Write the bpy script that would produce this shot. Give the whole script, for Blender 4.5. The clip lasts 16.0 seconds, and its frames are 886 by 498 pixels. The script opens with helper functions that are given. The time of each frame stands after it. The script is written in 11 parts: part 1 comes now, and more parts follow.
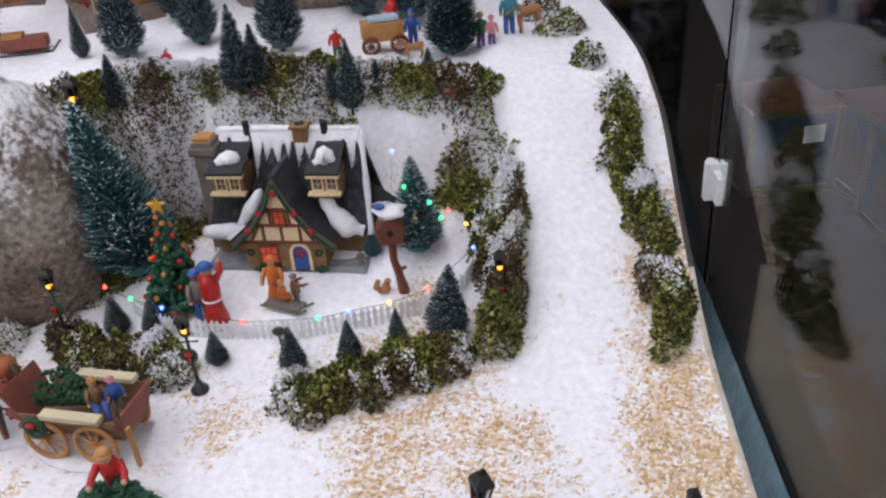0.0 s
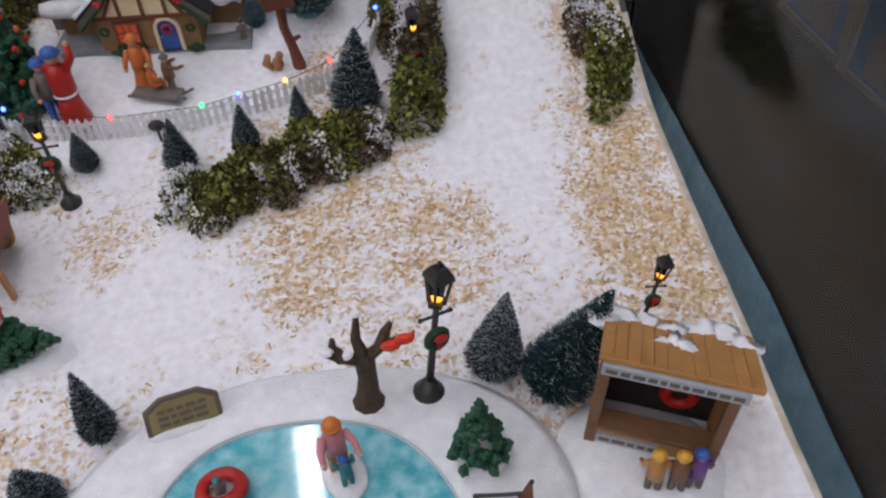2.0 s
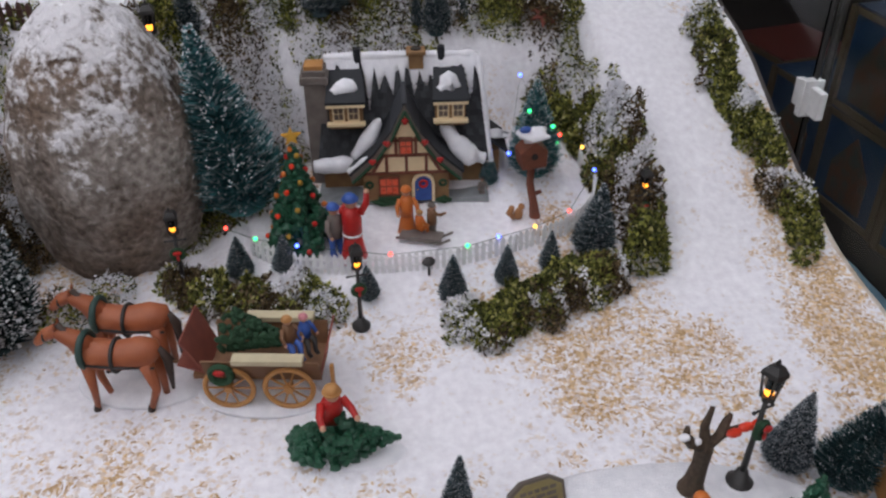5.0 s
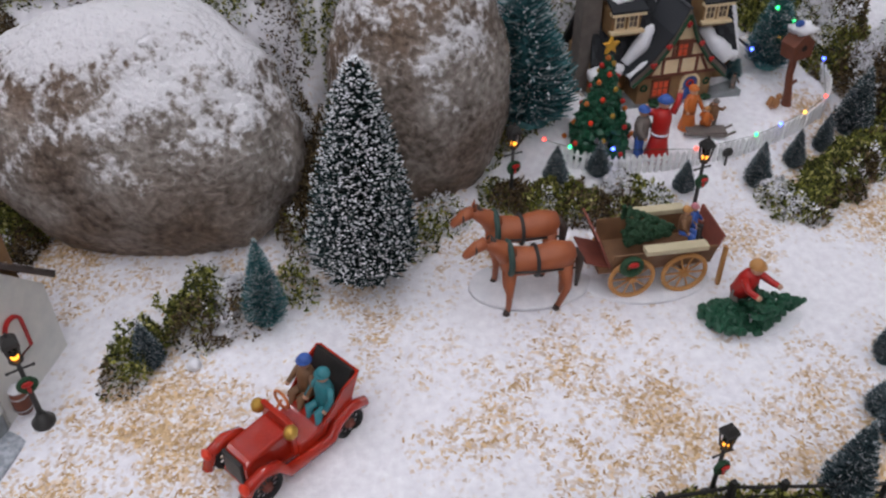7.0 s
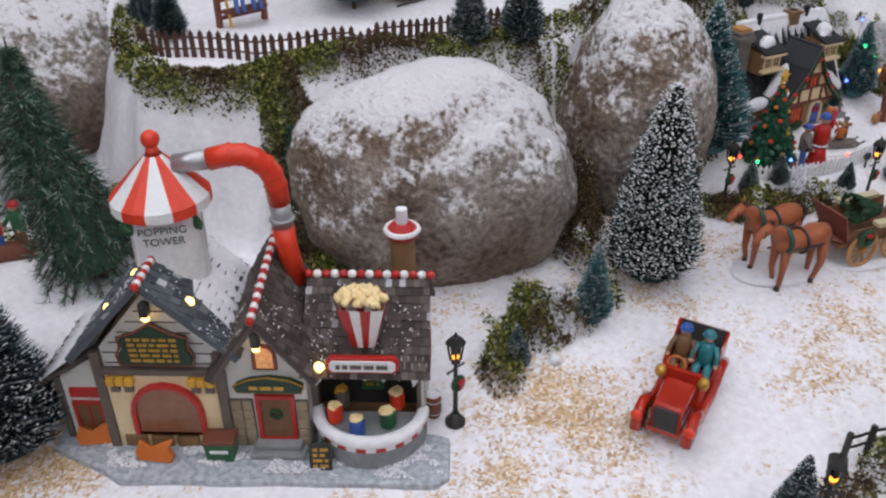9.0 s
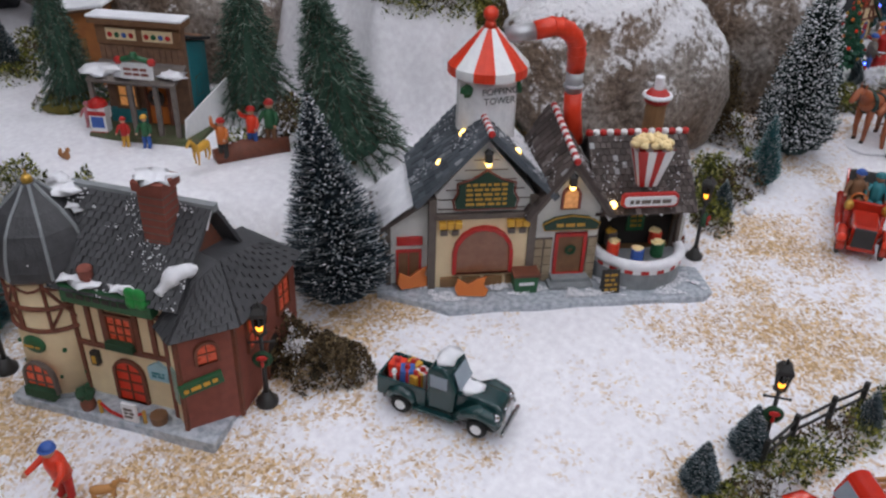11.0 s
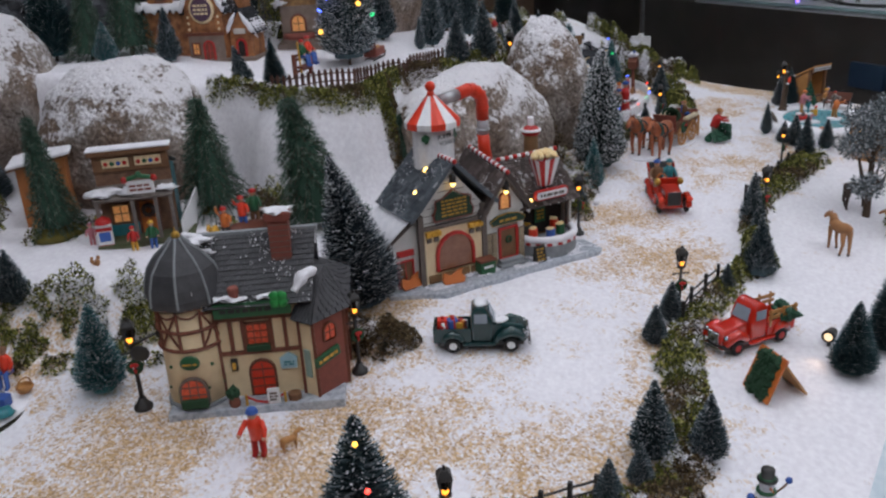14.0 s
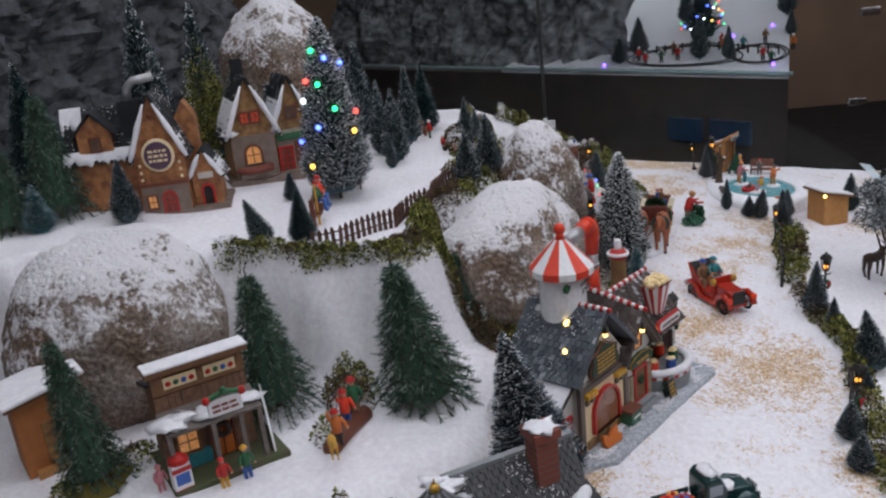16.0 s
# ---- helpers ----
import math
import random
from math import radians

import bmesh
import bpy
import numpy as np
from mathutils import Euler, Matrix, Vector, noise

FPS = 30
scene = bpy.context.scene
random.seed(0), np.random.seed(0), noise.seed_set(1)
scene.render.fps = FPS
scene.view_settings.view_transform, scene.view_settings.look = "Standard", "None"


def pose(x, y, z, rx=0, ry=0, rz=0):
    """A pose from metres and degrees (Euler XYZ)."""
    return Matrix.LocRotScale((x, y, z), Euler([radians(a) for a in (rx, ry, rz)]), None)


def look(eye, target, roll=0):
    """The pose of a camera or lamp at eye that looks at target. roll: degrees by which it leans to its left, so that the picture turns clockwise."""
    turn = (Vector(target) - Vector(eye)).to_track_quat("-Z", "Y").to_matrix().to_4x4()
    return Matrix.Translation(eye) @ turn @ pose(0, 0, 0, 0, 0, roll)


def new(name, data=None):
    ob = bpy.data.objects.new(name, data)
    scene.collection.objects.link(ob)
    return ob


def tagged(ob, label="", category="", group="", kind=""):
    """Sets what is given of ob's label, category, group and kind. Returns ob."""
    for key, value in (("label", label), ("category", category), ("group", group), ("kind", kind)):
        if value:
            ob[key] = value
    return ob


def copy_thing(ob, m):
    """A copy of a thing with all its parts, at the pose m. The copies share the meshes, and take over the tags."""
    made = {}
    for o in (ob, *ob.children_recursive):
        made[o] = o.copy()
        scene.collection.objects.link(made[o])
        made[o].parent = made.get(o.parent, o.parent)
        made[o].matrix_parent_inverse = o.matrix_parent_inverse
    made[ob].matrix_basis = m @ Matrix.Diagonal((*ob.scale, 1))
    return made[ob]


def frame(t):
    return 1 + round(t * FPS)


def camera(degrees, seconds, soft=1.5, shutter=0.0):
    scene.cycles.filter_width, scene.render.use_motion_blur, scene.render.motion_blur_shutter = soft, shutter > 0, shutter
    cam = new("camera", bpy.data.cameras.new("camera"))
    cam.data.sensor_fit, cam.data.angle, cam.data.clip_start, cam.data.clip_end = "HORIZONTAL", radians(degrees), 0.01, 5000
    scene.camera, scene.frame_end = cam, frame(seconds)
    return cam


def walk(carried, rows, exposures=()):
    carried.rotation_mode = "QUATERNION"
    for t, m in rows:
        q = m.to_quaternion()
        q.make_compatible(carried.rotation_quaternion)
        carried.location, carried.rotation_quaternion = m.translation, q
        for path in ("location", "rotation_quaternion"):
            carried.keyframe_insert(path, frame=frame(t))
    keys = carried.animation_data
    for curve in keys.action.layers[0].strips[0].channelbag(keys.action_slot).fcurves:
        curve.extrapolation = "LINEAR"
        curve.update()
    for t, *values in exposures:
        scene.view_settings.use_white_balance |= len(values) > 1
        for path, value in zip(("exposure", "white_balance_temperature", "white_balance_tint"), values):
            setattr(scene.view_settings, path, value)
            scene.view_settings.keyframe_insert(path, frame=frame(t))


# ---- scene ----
cam = camera(55.2, 16.0, soft=2.3)
PATH = [
    (0, (0.0, 0.0, 0.636), (0.0, 1.73, -0.367), -4.5),
    (0.5, (0.005, 0.072, 0.627), (0.19, 1.754, -0.439), -6.1),
    (1, (-0.006, 0.064, 0.607), (0.328, 1.653, -0.56), -6.0),
    (1.5, (-0.032, 0.073, 0.599), (0.311, 1.668, -0.559), -6.0),
    (2, (-0.043, 0.094, 0.566), (0.193, 1.479, -0.858), -3.7),
    (2.5, (-0.086, 0.075, 0.55), (0.189, 1.335, -0.979), 1.3),
    (3, (-0.088, 0.08, 0.543), (0.214, 1.354, -0.969), 3.3),
    (3.5, (-0.094, 0.075, 0.543), (0.204, 1.373, -0.95), 3.6),
    (4, (-0.118, 0.09, 0.572), (0.199, 1.462, -0.848), 0.7),
    (4.5, (-0.214, 0.077, 0.594), (0.144, 1.582, -0.674), -0.6),
    (5, (-0.349, 0.035, 0.615), (0.033, 1.659, -0.489), -0.6),
    (5.2, (-0.398, 0.037, 0.62), (-0.011, 1.664, -0.478), -0.5),
    (7.3, (-0.938, 0.139, 0.637), (-0.217, 1.524, -0.613), 1.2),
    (7.5, (-0.994, 0.138, 0.623), (-0.21, 1.523, -0.587), 1.9),
    (8, (-1.102, 0.137, 0.642), (-0.214, 1.533, -0.481), 0.5),
    (8.5, (-1.24, 0.174, 0.638), (-0.287, 1.605, -0.382), -0.7),
    (9, (-1.379, 0.232, 0.631), (-0.362, 1.608, -0.405), -0.2),
    (9.5, (-1.495, 0.247, 0.611), (-0.377, 1.498, -0.478), 0.8),
    (10, (-1.612, 0.266, 0.593), (-0.405, 1.46, -0.464), 1.1),
    (10.2, (-1.661, 0.287, 0.588), (-0.446, 1.479, -0.462), 1.5),
    (12.3, (-2.213, 0.372, 0.562), (-0.836, 1.475, -0.38), 0.4),
    (12.5, (-2.268, 0.367, 0.55), (-0.833, 1.429, -0.351), -0.0),
    (13, (-2.344, 0.368, 0.56), (-0.83, 1.351, -0.301), -0.8),
    (13.5, (-2.401, 0.351, 0.568), (-0.784, 1.266, -0.174), -2.2),
    (14, (-2.403, 0.39, 0.57), (-0.7, 1.15, -0.152), -3.3),
    (14.5, (-2.397, 0.482, 0.587), (-0.667, 1.042, -0.246), -3.8),
    (15, (-2.4, 0.621, 0.609), (-0.596, 0.943, -0.192), -3.2),
    (15.5, (-2.429, 0.805, 0.644), (-0.558, 0.967, -0.043), -4.9),
    (16, (-2.313, 1.002, 0.691), (-0.424, 1.18, 0.058), -6.1),
]
walk(cam, [(t, look(eye, target, roll)) for t, eye, target, roll in PATH], [(0, 0.34, 6450, 15), (0.6, 0.11, 6450, 15), (1.5, -0.06, 6500, 15), (2.3, -0.17, 6500, 15), (3.5, -0.25, 6500, 15), (4, -0.21, 6500, 15), (4.6, -0.15, 6500, 15), (5.5, -0.06, 6500, 15), (7.5, -0.08, 6450, 14), (9, 0.06, 6450, 13), (13, -0.22, 6250, 13), (16, -0.15, 6350, 13)])

# ---- world and light ----
world = bpy.data.worlds.new("room_world")
world.use_nodes = True
scene.world = world
world.node_tree.nodes["Background"].inputs[0].default_value = (0.02, 0.02, 0.025, 1)
world.node_tree.nodes["Background"].inputs[1].default_value = 0.3
scene.view_settings.exposure = 0.0
# the last tube (x 3.3) is added, unseen, to brighten the neighbouring table
TUBES = [(-3.3, -0.45), (-2.2, -0.45), (-1.2, -0.45), (-0.25, -0.45), (3.3, -0.45)]
CEIL = 1.9
TUBE_W = 18.5


def tube_lamp(x, y, length=5.0):
    lamp = bpy.data.lights.new("tube_light", "AREA")
    lamp.shape, lamp.size, lamp.size_y = "RECTANGLE", 0.07, length
    lamp.energy, lamp.color = TUBE_W, (0.93, 0.95, 1.0)
    ob = new("tube_light", lamp)
    ob.matrix_world = pose(x, y, CEIL - 0.115)
    return ob


for tx, ty in TUBES:
    tube_lamp(tx, ty)


# ---- builders ----
class M:
    """A growing mesh: vertices, faces and a material number for each face."""

    def __init__(self):
        self.v, self.f, self.m = [], [], []

    def add(self, verts, faces, mat=0):
        n = len(self.v)
        self.v.extend(tuple(p) for p in verts)
        self.f.extend(tuple(i + n for i in f) for f in faces)
        self.m.extend([mat] * len(faces))
        return self

    def box(self, x0, y0, z0, x1, y1, z1, mat=0):
        return self.add([(x0, y0, z0), (x1, y0, z0), (x1, y1, z0), (x0, y1, z0), (x0, y0, z1), (x1, y0, z1), (x1, y1, z1), (x0, y1, z1)],
                        [(0, 3, 2, 1), (4, 5, 6, 7), (0, 1, 5, 4), (1, 2, 6, 5), (2, 3, 7, 6), (3, 0, 4, 7)], mat)

    def prism(self, poly, y0, y1, mat=0):
        """A polygon in x, z (anticlockwise from the front) drawn out from y0 to y1."""
        n = len(poly)
        return self.add([(x, y0, z) for x, z in poly] + [(x, y1, z) for x, z in poly],
                        [tuple(range(n)), tuple(range(2 * n - 1, n - 1, -1))] + [(i, i + n, (i + 1) % n + n, (i + 1) % n) for i in range(n)], mat)

    def slab(self, a, b, c, d, t, mat=0):
        """A plate on the quadrilateral a b c d, t thick along its normal."""
        a, b, c, d = (Vector(p) for p in (a, b, c, d))
        n = (b - a).cross(d - a).normalized() * t
        return self.add([a, b, c, d, a + n, b + n, c + n, d + n],
                        [(3, 2, 1, 0), (4, 5, 6, 7), (0, 1, 5, 4), (1, 2, 6, 5), (2, 3, 7, 6), (3, 0, 4, 7)], mat)

    def cone(self, p0, p1, r0, r1, n=12, mat=0, caps=True):
        p0, p1 = Vector(p0), Vector(p1)
        ax = (p1 - p0).normalized()
        u = ax.orthogonal().normalized()
        w = ax.cross(u)
        ring = [(math.cos(2 * math.pi * i / n), math.sin(2 * math.pi * i / n)) for i in range(n)]
        vs = [p0 + (u * c + w * s) * r0 for c, s in ring] + [p1 + (u * c + w * s) * r1 for c, s in ring]
        fs = [(i, (i + 1) % n, (i + 1) % n + n, i + n) for i in range(n)]
        if caps:
            fs += [tuple(range(n - 1, -1, -1)), tuple(range(n, 2 * n))]
        return self.add(vs, fs, mat)

    def tube(self, pts, r, n=8, mat=0):
        """A round bar along points; r a radius or one for each point."""
        pts = [Vector(p) for p in pts]
        rs = r if isinstance(r, (list, tuple)) else [r] * len(pts)
        vs, fs = [], []
        u = None
        for i, p in enumerate(pts):
            d = (pts[min(i + 1, len(pts) - 1)] - pts[max(i - 1, 0)]).normalized()
            u = d.orthogonal().normalized() if u is None else (u - d * u.dot(d)).normalized()
            w = d.cross(u)
            vs += [p + (u * math.cos(2 * math.pi * k / n) + w * math.sin(2 * math.pi * k / n)) * rs[i] for k in range(n)]
        for i in range(len(pts) - 1):
            fs += [(i * n + k, i * n + (k + 1) % n, (i + 1) * n + (k + 1) % n, (i + 1) * n + k) for k in range(n)]
        fs += [tuple(range(n - 1, -1, -1)), tuple(range((len(pts) - 1) * n, len(pts) * n))]
        return self.add(vs, fs, mat)

    def lathe(self, prof, n=20, at=(0, 0, 0), mat=0):
        """A profile of (radius, z) turned about z."""
        vs = [(at[0] + r * math.cos(2 * math.pi * k / n), at[1] + r * math.sin(2 * math.pi * k / n), at[2] + z) for r, z in prof for k in range(n)]
        fs = [(i * n + k, i * n + (k + 1) % n, (i + 1) * n + (k + 1) % n, (i + 1) * n + k) for i in range(len(prof) - 1) for k in range(n)]
        fs += [tuple(range(n - 1, -1, -1)), tuple(range((len(prof) - 1) * n, len(prof) * n))]
        return self.add(vs, fs, mat)

    def ball(self, c, r, n=10, rough=0.0, seed=0.0, mat=0, squash=(1, 1, 1)):
        """A ball, its surface uneven by rough."""
        vs, fs = [], []
        rows = max(4, n // 2 + 1)
        for i in range(1, rows):
            a = math.pi * i / rows
            for k in range(n):
                b = 2 * math.pi * k / n
                d = Vector((math.sin(a) * math.cos(b), math.sin(a) * math.sin(b), math.cos(a)))
                g = r * (1 + rough * noise.noise(d * 1.7 + Vector((seed, seed * 1.3, 0))) * 2) if rough else r
                vs.append((c[0] + d.x * g * squash[0], c[1] + d.y * g * squash[1], c[2] + d.z * g * squash[2]))
        top, bot = len(vs), len(vs) + 1
        vs += [(c[0], c[1], c[2] + r * squash[2]), (c[0], c[1], c[2] - r * squash[2])]
        for i in range(rows - 2):
            fs += [(i * n + k, (i + 1) * n + k, (i + 1) * n + (k + 1) % n, i * n + (k + 1) % n) for k in range(n)]
        fs += [(top, k, (k + 1) % n) for k in range(n)]
        fs += [(bot, (rows - 2) * n + (k + 1) % n, (rows - 2) * n + k) for k in range(n)]
        return self.add(vs, fs, mat)

    def ring(self, c, R, r, n=18, k=6, axis="y", mat=0):
        c = Vector(c)
        vs, fs = [], []
        for i in range(n):
            a = 2 * math.pi * i / n
            for j in range(k):
                b = 2 * math.pi * j / k
                q = (R + r * math.cos(b))
                p = (q * math.cos(a), r * math.sin(b), q * math.sin(a)) if axis == "y" else (q * math.cos(a), q * math.sin(a), r * math.sin(b)) if axis == "z" else (r * math.sin(b), q * math.cos(a), q * math.sin(a))
                vs.append(c + Vector(p))
        for i in range(n):
            fs += [(i * k + j, ((i + 1) % n) * k + j, ((i + 1) % n) * k + (j + 1) % k, i * k + (j + 1) % k) for j in range(k)]
        return self.add(vs, fs, mat)

    def move(self, m):
        self.v = [tuple(m @ Vector(p)) for p in self.v]
        return self

    def data(self, name, mats, smooth=False):
        me = bpy.data.meshes.new(name)
        me.from_pydata([tuple(p) for p in self.v], [], self.f)
        for k in (mats if isinstance(mats, (list, tuple)) else [mats]):
            me.materials.append(k)
        me.polygons.foreach_set("material_index", self.m)
        if smooth:
            me.polygons.foreach_set("use_smooth", [True] * len(self.f))
        me.update()
        return me


def thing(name, label, category, m=None, group="", kind=""):
    ob = new(name)
    ob.empty_display_size = 0.02
    if m is not None:
        ob.matrix_world = m
    return tagged(ob, label, category, group, kind)


def solid(name, mesh, mats, label, category, m=None, group="", kind="", smooth=False, bevel=0.0):
    """A thing of one mesh."""
    ob = new(name, mesh.data(name, mats, smooth))
    if m is not None:
        ob.matrix_world = m
    if bevel:
        soften(ob, bevel)
    return tagged(ob, label, category, group, kind)


def soften(ob, width):
    mod = ob.modifiers.new("edge", "BEVEL")
    mod.width, mod.segments, mod.limit_method = width, 2, "ANGLE"


def part(name, mesh, mats, parent, label="", smooth=False, bevel=0.0):
    ob = new(name, mesh.data(name, mats, smooth))
    ob.parent = parent
    if bevel:
        soften(ob, bevel)
    return tagged(ob, label)


def scaled(x, y, z, rz=0, s=1.0, sz=None, rx=0, ry=0):
    return pose(x, y, z, rx, ry, rz) @ Matrix.Diagonal((s, s, sz if sz else s, 1))


# ---- materials ----
def mat(name, a, b=None, scale=60.0, rough=0.6, metal=0.0, bump=0.3, grain=400.0, spread=0.5, glow=0.0, glow_colour=None, random_mix=0.0, spec=0.5, coat=0.0, bump_dist=0.001):
    """A surface of colour a with patches of b, fine relief, and optional glow."""
    m = bpy.data.materials.new(name)
    m.use_nodes = True
    nt = m.node_tree
    p = nt.nodes["Principled BSDF"]
    tc = nt.nodes.new("ShaderNodeTexCoord")
    b = b or tuple(c * 0.8 for c in a)
    n1 = nt.nodes.new("ShaderNodeTexNoise")
    n1.inputs["Scale"].default_value, n1.inputs["Detail"].default_value = scale, 5
    nt.links.new(tc.outputs["Object"], n1.inputs["Vector"])
    ramp = nt.nodes.new("ShaderNodeValToRGB")
    ramp.color_ramp.elements[0].position, ramp.color_ramp.elements[1].position = 0.5 - spread / 2, 0.5 + spread / 2
    ramp.color_ramp.elements[0].color, ramp.color_ramp.elements[1].color = (*b, 1), (*a, 1)
    nt.links.new(n1.outputs["Fac"], ramp.inputs["Fac"])
    out = ramp.outputs["Color"]
    if random_mix:
        info = nt.nodes.new("ShaderNodeNewGeometry")
        hsv = nt.nodes.new("ShaderNodeHueSaturation")
        mul = nt.nodes.new("ShaderNodeMapRange")
        mul.inputs["To Min"].default_value, mul.inputs["To Max"].default_value = 1 - random_mix, 1 + random_mix
        nt.links.new(info.outputs["Random Per Island"], mul.inputs["Value"])
        nt.links.new(mul.outputs["Result"], hsv.inputs["Value"])
        nt.links.new(out, hsv.inputs["Color"])
        out = hsv.outputs["Color"]
    nt.links.new(out, p.inputs["Base Color"])
    n2 = nt.nodes.new("ShaderNodeTexNoise")
    n2.inputs["Scale"].default_value, n2.inputs["Detail"].default_value = grain, 3
    nt.links.new(tc.outputs["Object"], n2.inputs["Vector"])
    if bump:
        bp = nt.nodes.new("ShaderNodeBump")
        bp.inputs["Strength"].default_value, bp.inputs["Distance"].default_value = bump, bump_dist
        nt.links.new(n2.outputs["Fac"], bp.inputs["Height"])
        nt.links.new(bp.outputs["Normal"], p.inputs["Normal"])
    rr = nt.nodes.new("ShaderNodeMapRange")
    rr.inputs["To Min"].default_value, rr.inputs["To Max"].default_value = max(0, rough - 0.12), min(1, rough + 0.12)
    nt.links.new(n1.outputs["Fac"], rr.inputs["Value"])
    nt.links.new(rr.outputs["Result"], p.inputs["Roughness"])
    p.inputs["Metallic"].default_value = metal
    p.inputs["Specular IOR Level"].default_value = spec
    p.inputs["Coat Weight"].default_value = coat
    if glow:
        p.inputs["Emission Color"].default_value = (*(glow_colour or a), 1)
        p.inputs["Emission Strength"].default_value = glow
    return m


def island_ramp(name, stops, rough=0.7, bump=0.0, spec=0.3):
    """A surface whose colour goes by loose piece: stops of (position, colour)."""
    m = bpy.data.materials.new(name)
    m.use_nodes = True
    nt = m.node_tree
    p = nt.nodes["Principled BSDF"]
    info = nt.nodes.new("ShaderNodeNewGeometry")
    ramp = nt.nodes.new("ShaderNodeValToRGB")
    ramp.color_ramp.interpolation = "LINEAR"
    els = ramp.color_ramp.elements
    while len(els) < len(stops):
        els.new(0.5)
    for e, (pos, col) in zip(els, stops):
        e.position, e.color = pos, (*col, 1)
    nt.links.new(info.outputs["Random Per Island"], ramp.inputs["Fac"])
    nt.links.new(ramp.outputs["Color"], p.inputs["Base Color"])
    p.inputs["Roughness"].default_value = rough
    p.inputs["Specular IOR Level"].default_value = spec
    return m


def glass_mat(name, tint=(0.9, 0.95, 0.95), rough=0.0):
    m = bpy.data.materials.new(name)
    m.use_nodes = True
    p = m.node_tree.nodes["Principled BSDF"]
    p.inputs["Base Color"].default_value = (*tint, 1)
    p.inputs["Transmission Weight"].default_value = 1
    p.inputs["Roughness"].default_value = rough
    p.inputs["IOR"].default_value = 1.17
    return m


def snow_ground_mat():
    """Snow with wood chips strewn where the plan's mask says."""
    m = bpy.data.materials.new("snow_and_chips")
    m.use_nodes = True
    nt = m.node_tree
    p = nt.nodes["Principled BSDF"]
    tc = nt.nodes.new("ShaderNodeTexCoord")
    at = nt.nodes.new("ShaderNodeAttribute")
    at.attribute_name = "chips"
    vor = nt.nodes.new("ShaderNodeTexVoronoi")
    vor.inputs["Scale"].default_value = 300
    warp = nt.nodes.new("ShaderNodeTexNoise")
    warp.inputs["Scale"].default_value, warp.inputs["Detail"].default_value = 120, 8
    nt.links.new(tc.outputs["Object"], vor.inputs["Vector"])
    nt.links.new(tc.outputs["Object"], warp.inputs["Vector"])
    sep = nt.nodes.new("ShaderNodeSeparateColor")
    nt.links.new(vor.outputs["Color"], sep.inputs["Color"])
    mix = nt.nodes.new("ShaderNodeMath")
    mix.operation = "MULTIPLY_ADD"
    mix.inputs[1].default_value, mix.inputs[2].default_value = 0.75, 0.0
    add = nt.nodes.new("ShaderNodeMath")
    add.operation = "MULTIPLY_ADD"
    add.inputs[1].default_value = 0.7
    nt.links.new(sep.outputs["Red"], mix.inputs[0])
    nt.links.new(warp.outputs["Fac"], add.inputs[0])
    nt.links.new(mix.outputs[0], add.inputs[2])
    less = nt.nodes.new("ShaderNodeMath")
    less.operation = "SUBTRACT"
    nt.links.new(at.outputs["Fac"], less.inputs[0])
    nt.links.new(add.outputs[0], less.inputs[1])
    step = nt.nodes.new("ShaderNodeMapRange")
    step.inputs["From Min"].default_value, step.inputs["From Max"].default_value = -0.24, 0.32
    nt.links.new(less.outputs[0], step.inputs["Value"])
    chip = nt.nodes.new("ShaderNodeValToRGB")
    e = chip.color_ramp.elements
    e[0].color, e[1].color = (0.42, 0.25, 0.11, 1), (0.77, 0.56, 0.33, 1)
    nt.links.new(sep.outputs["Green"], chip.inputs["Fac"])
    snow = nt.nodes.new("ShaderNodeValToRGB")
    e = snow.color_ramp.elements
    e[0].position, e[1].position = 0.3, 0.75
    e[0].color, e[1].color = (0.78, 0.76, 0.8, 1), (0.92, 0.91, 0.94, 1)
    nt.links.new(warp.outputs["Fac"], snow.inputs["Fac"])
    both = nt.nodes.new("ShaderNodeMix")
    both.data_type = "RGBA"
    nt.links.new(step.outputs["Result"], both.inputs["Factor"])
    nt.links.new(snow.outputs["Color"], both.inputs["A"])
    nt.links.new(chip.outputs["Color"], both.inputs["B"])
    nt.links.new(both.outputs["Result"], p.inputs["Base Color"])
    p.inputs["Roughness"].default_value = 0.75
    bp = nt.nodes.new("ShaderNodeBump")
    bp.inputs["Strength"].default_value, bp.inputs["Distance"].default_value = 0.9, 0.0024
    nt.links.new(add.outputs[0], bp.inputs["Height"])
    nt.links.new(bp.outputs["Normal"], p.inputs["Normal"])
    return m


GROUND = snow_ground_mat()
SNOW = mat("flock_snow", (0.92, 0.91, 0.94), (0.76, 0.76, 0.8), scale=90, rough=0.75, bump=0.8, grain=700, bump_dist=0.0015)
BLACK = mat("black_iron_paint", (0.018, 0.017, 0.017), (0.03, 0.028, 0.026), rough=0.45, bump=0.3)
AMBER = mat("amber_bulb", (1.0, 0.5, 0.06), glow=3.2, glow_colour=(1.0, 0.36, 0.03), bump=0)
NEEDLE = island_ramp("frosted_bristle", [(0.0, (0.004, 0.012, 0.013)), (0.5, (0.012, 0.03, 0.03)), (0.85, (0.05, 0.09, 0.085)), (1.0, (0.25, 0.3, 0.31))])
NEEDLE_SPRUCE = island_ramp("spruce_bristle", [(0.0, (0.006, 0.03, 0.036)), (0.5, (0.016, 0.06, 0.066)), (0.85, (0.045, 0.1, 0.11)), (1.0, (0.22, 0.29, 0.31))])
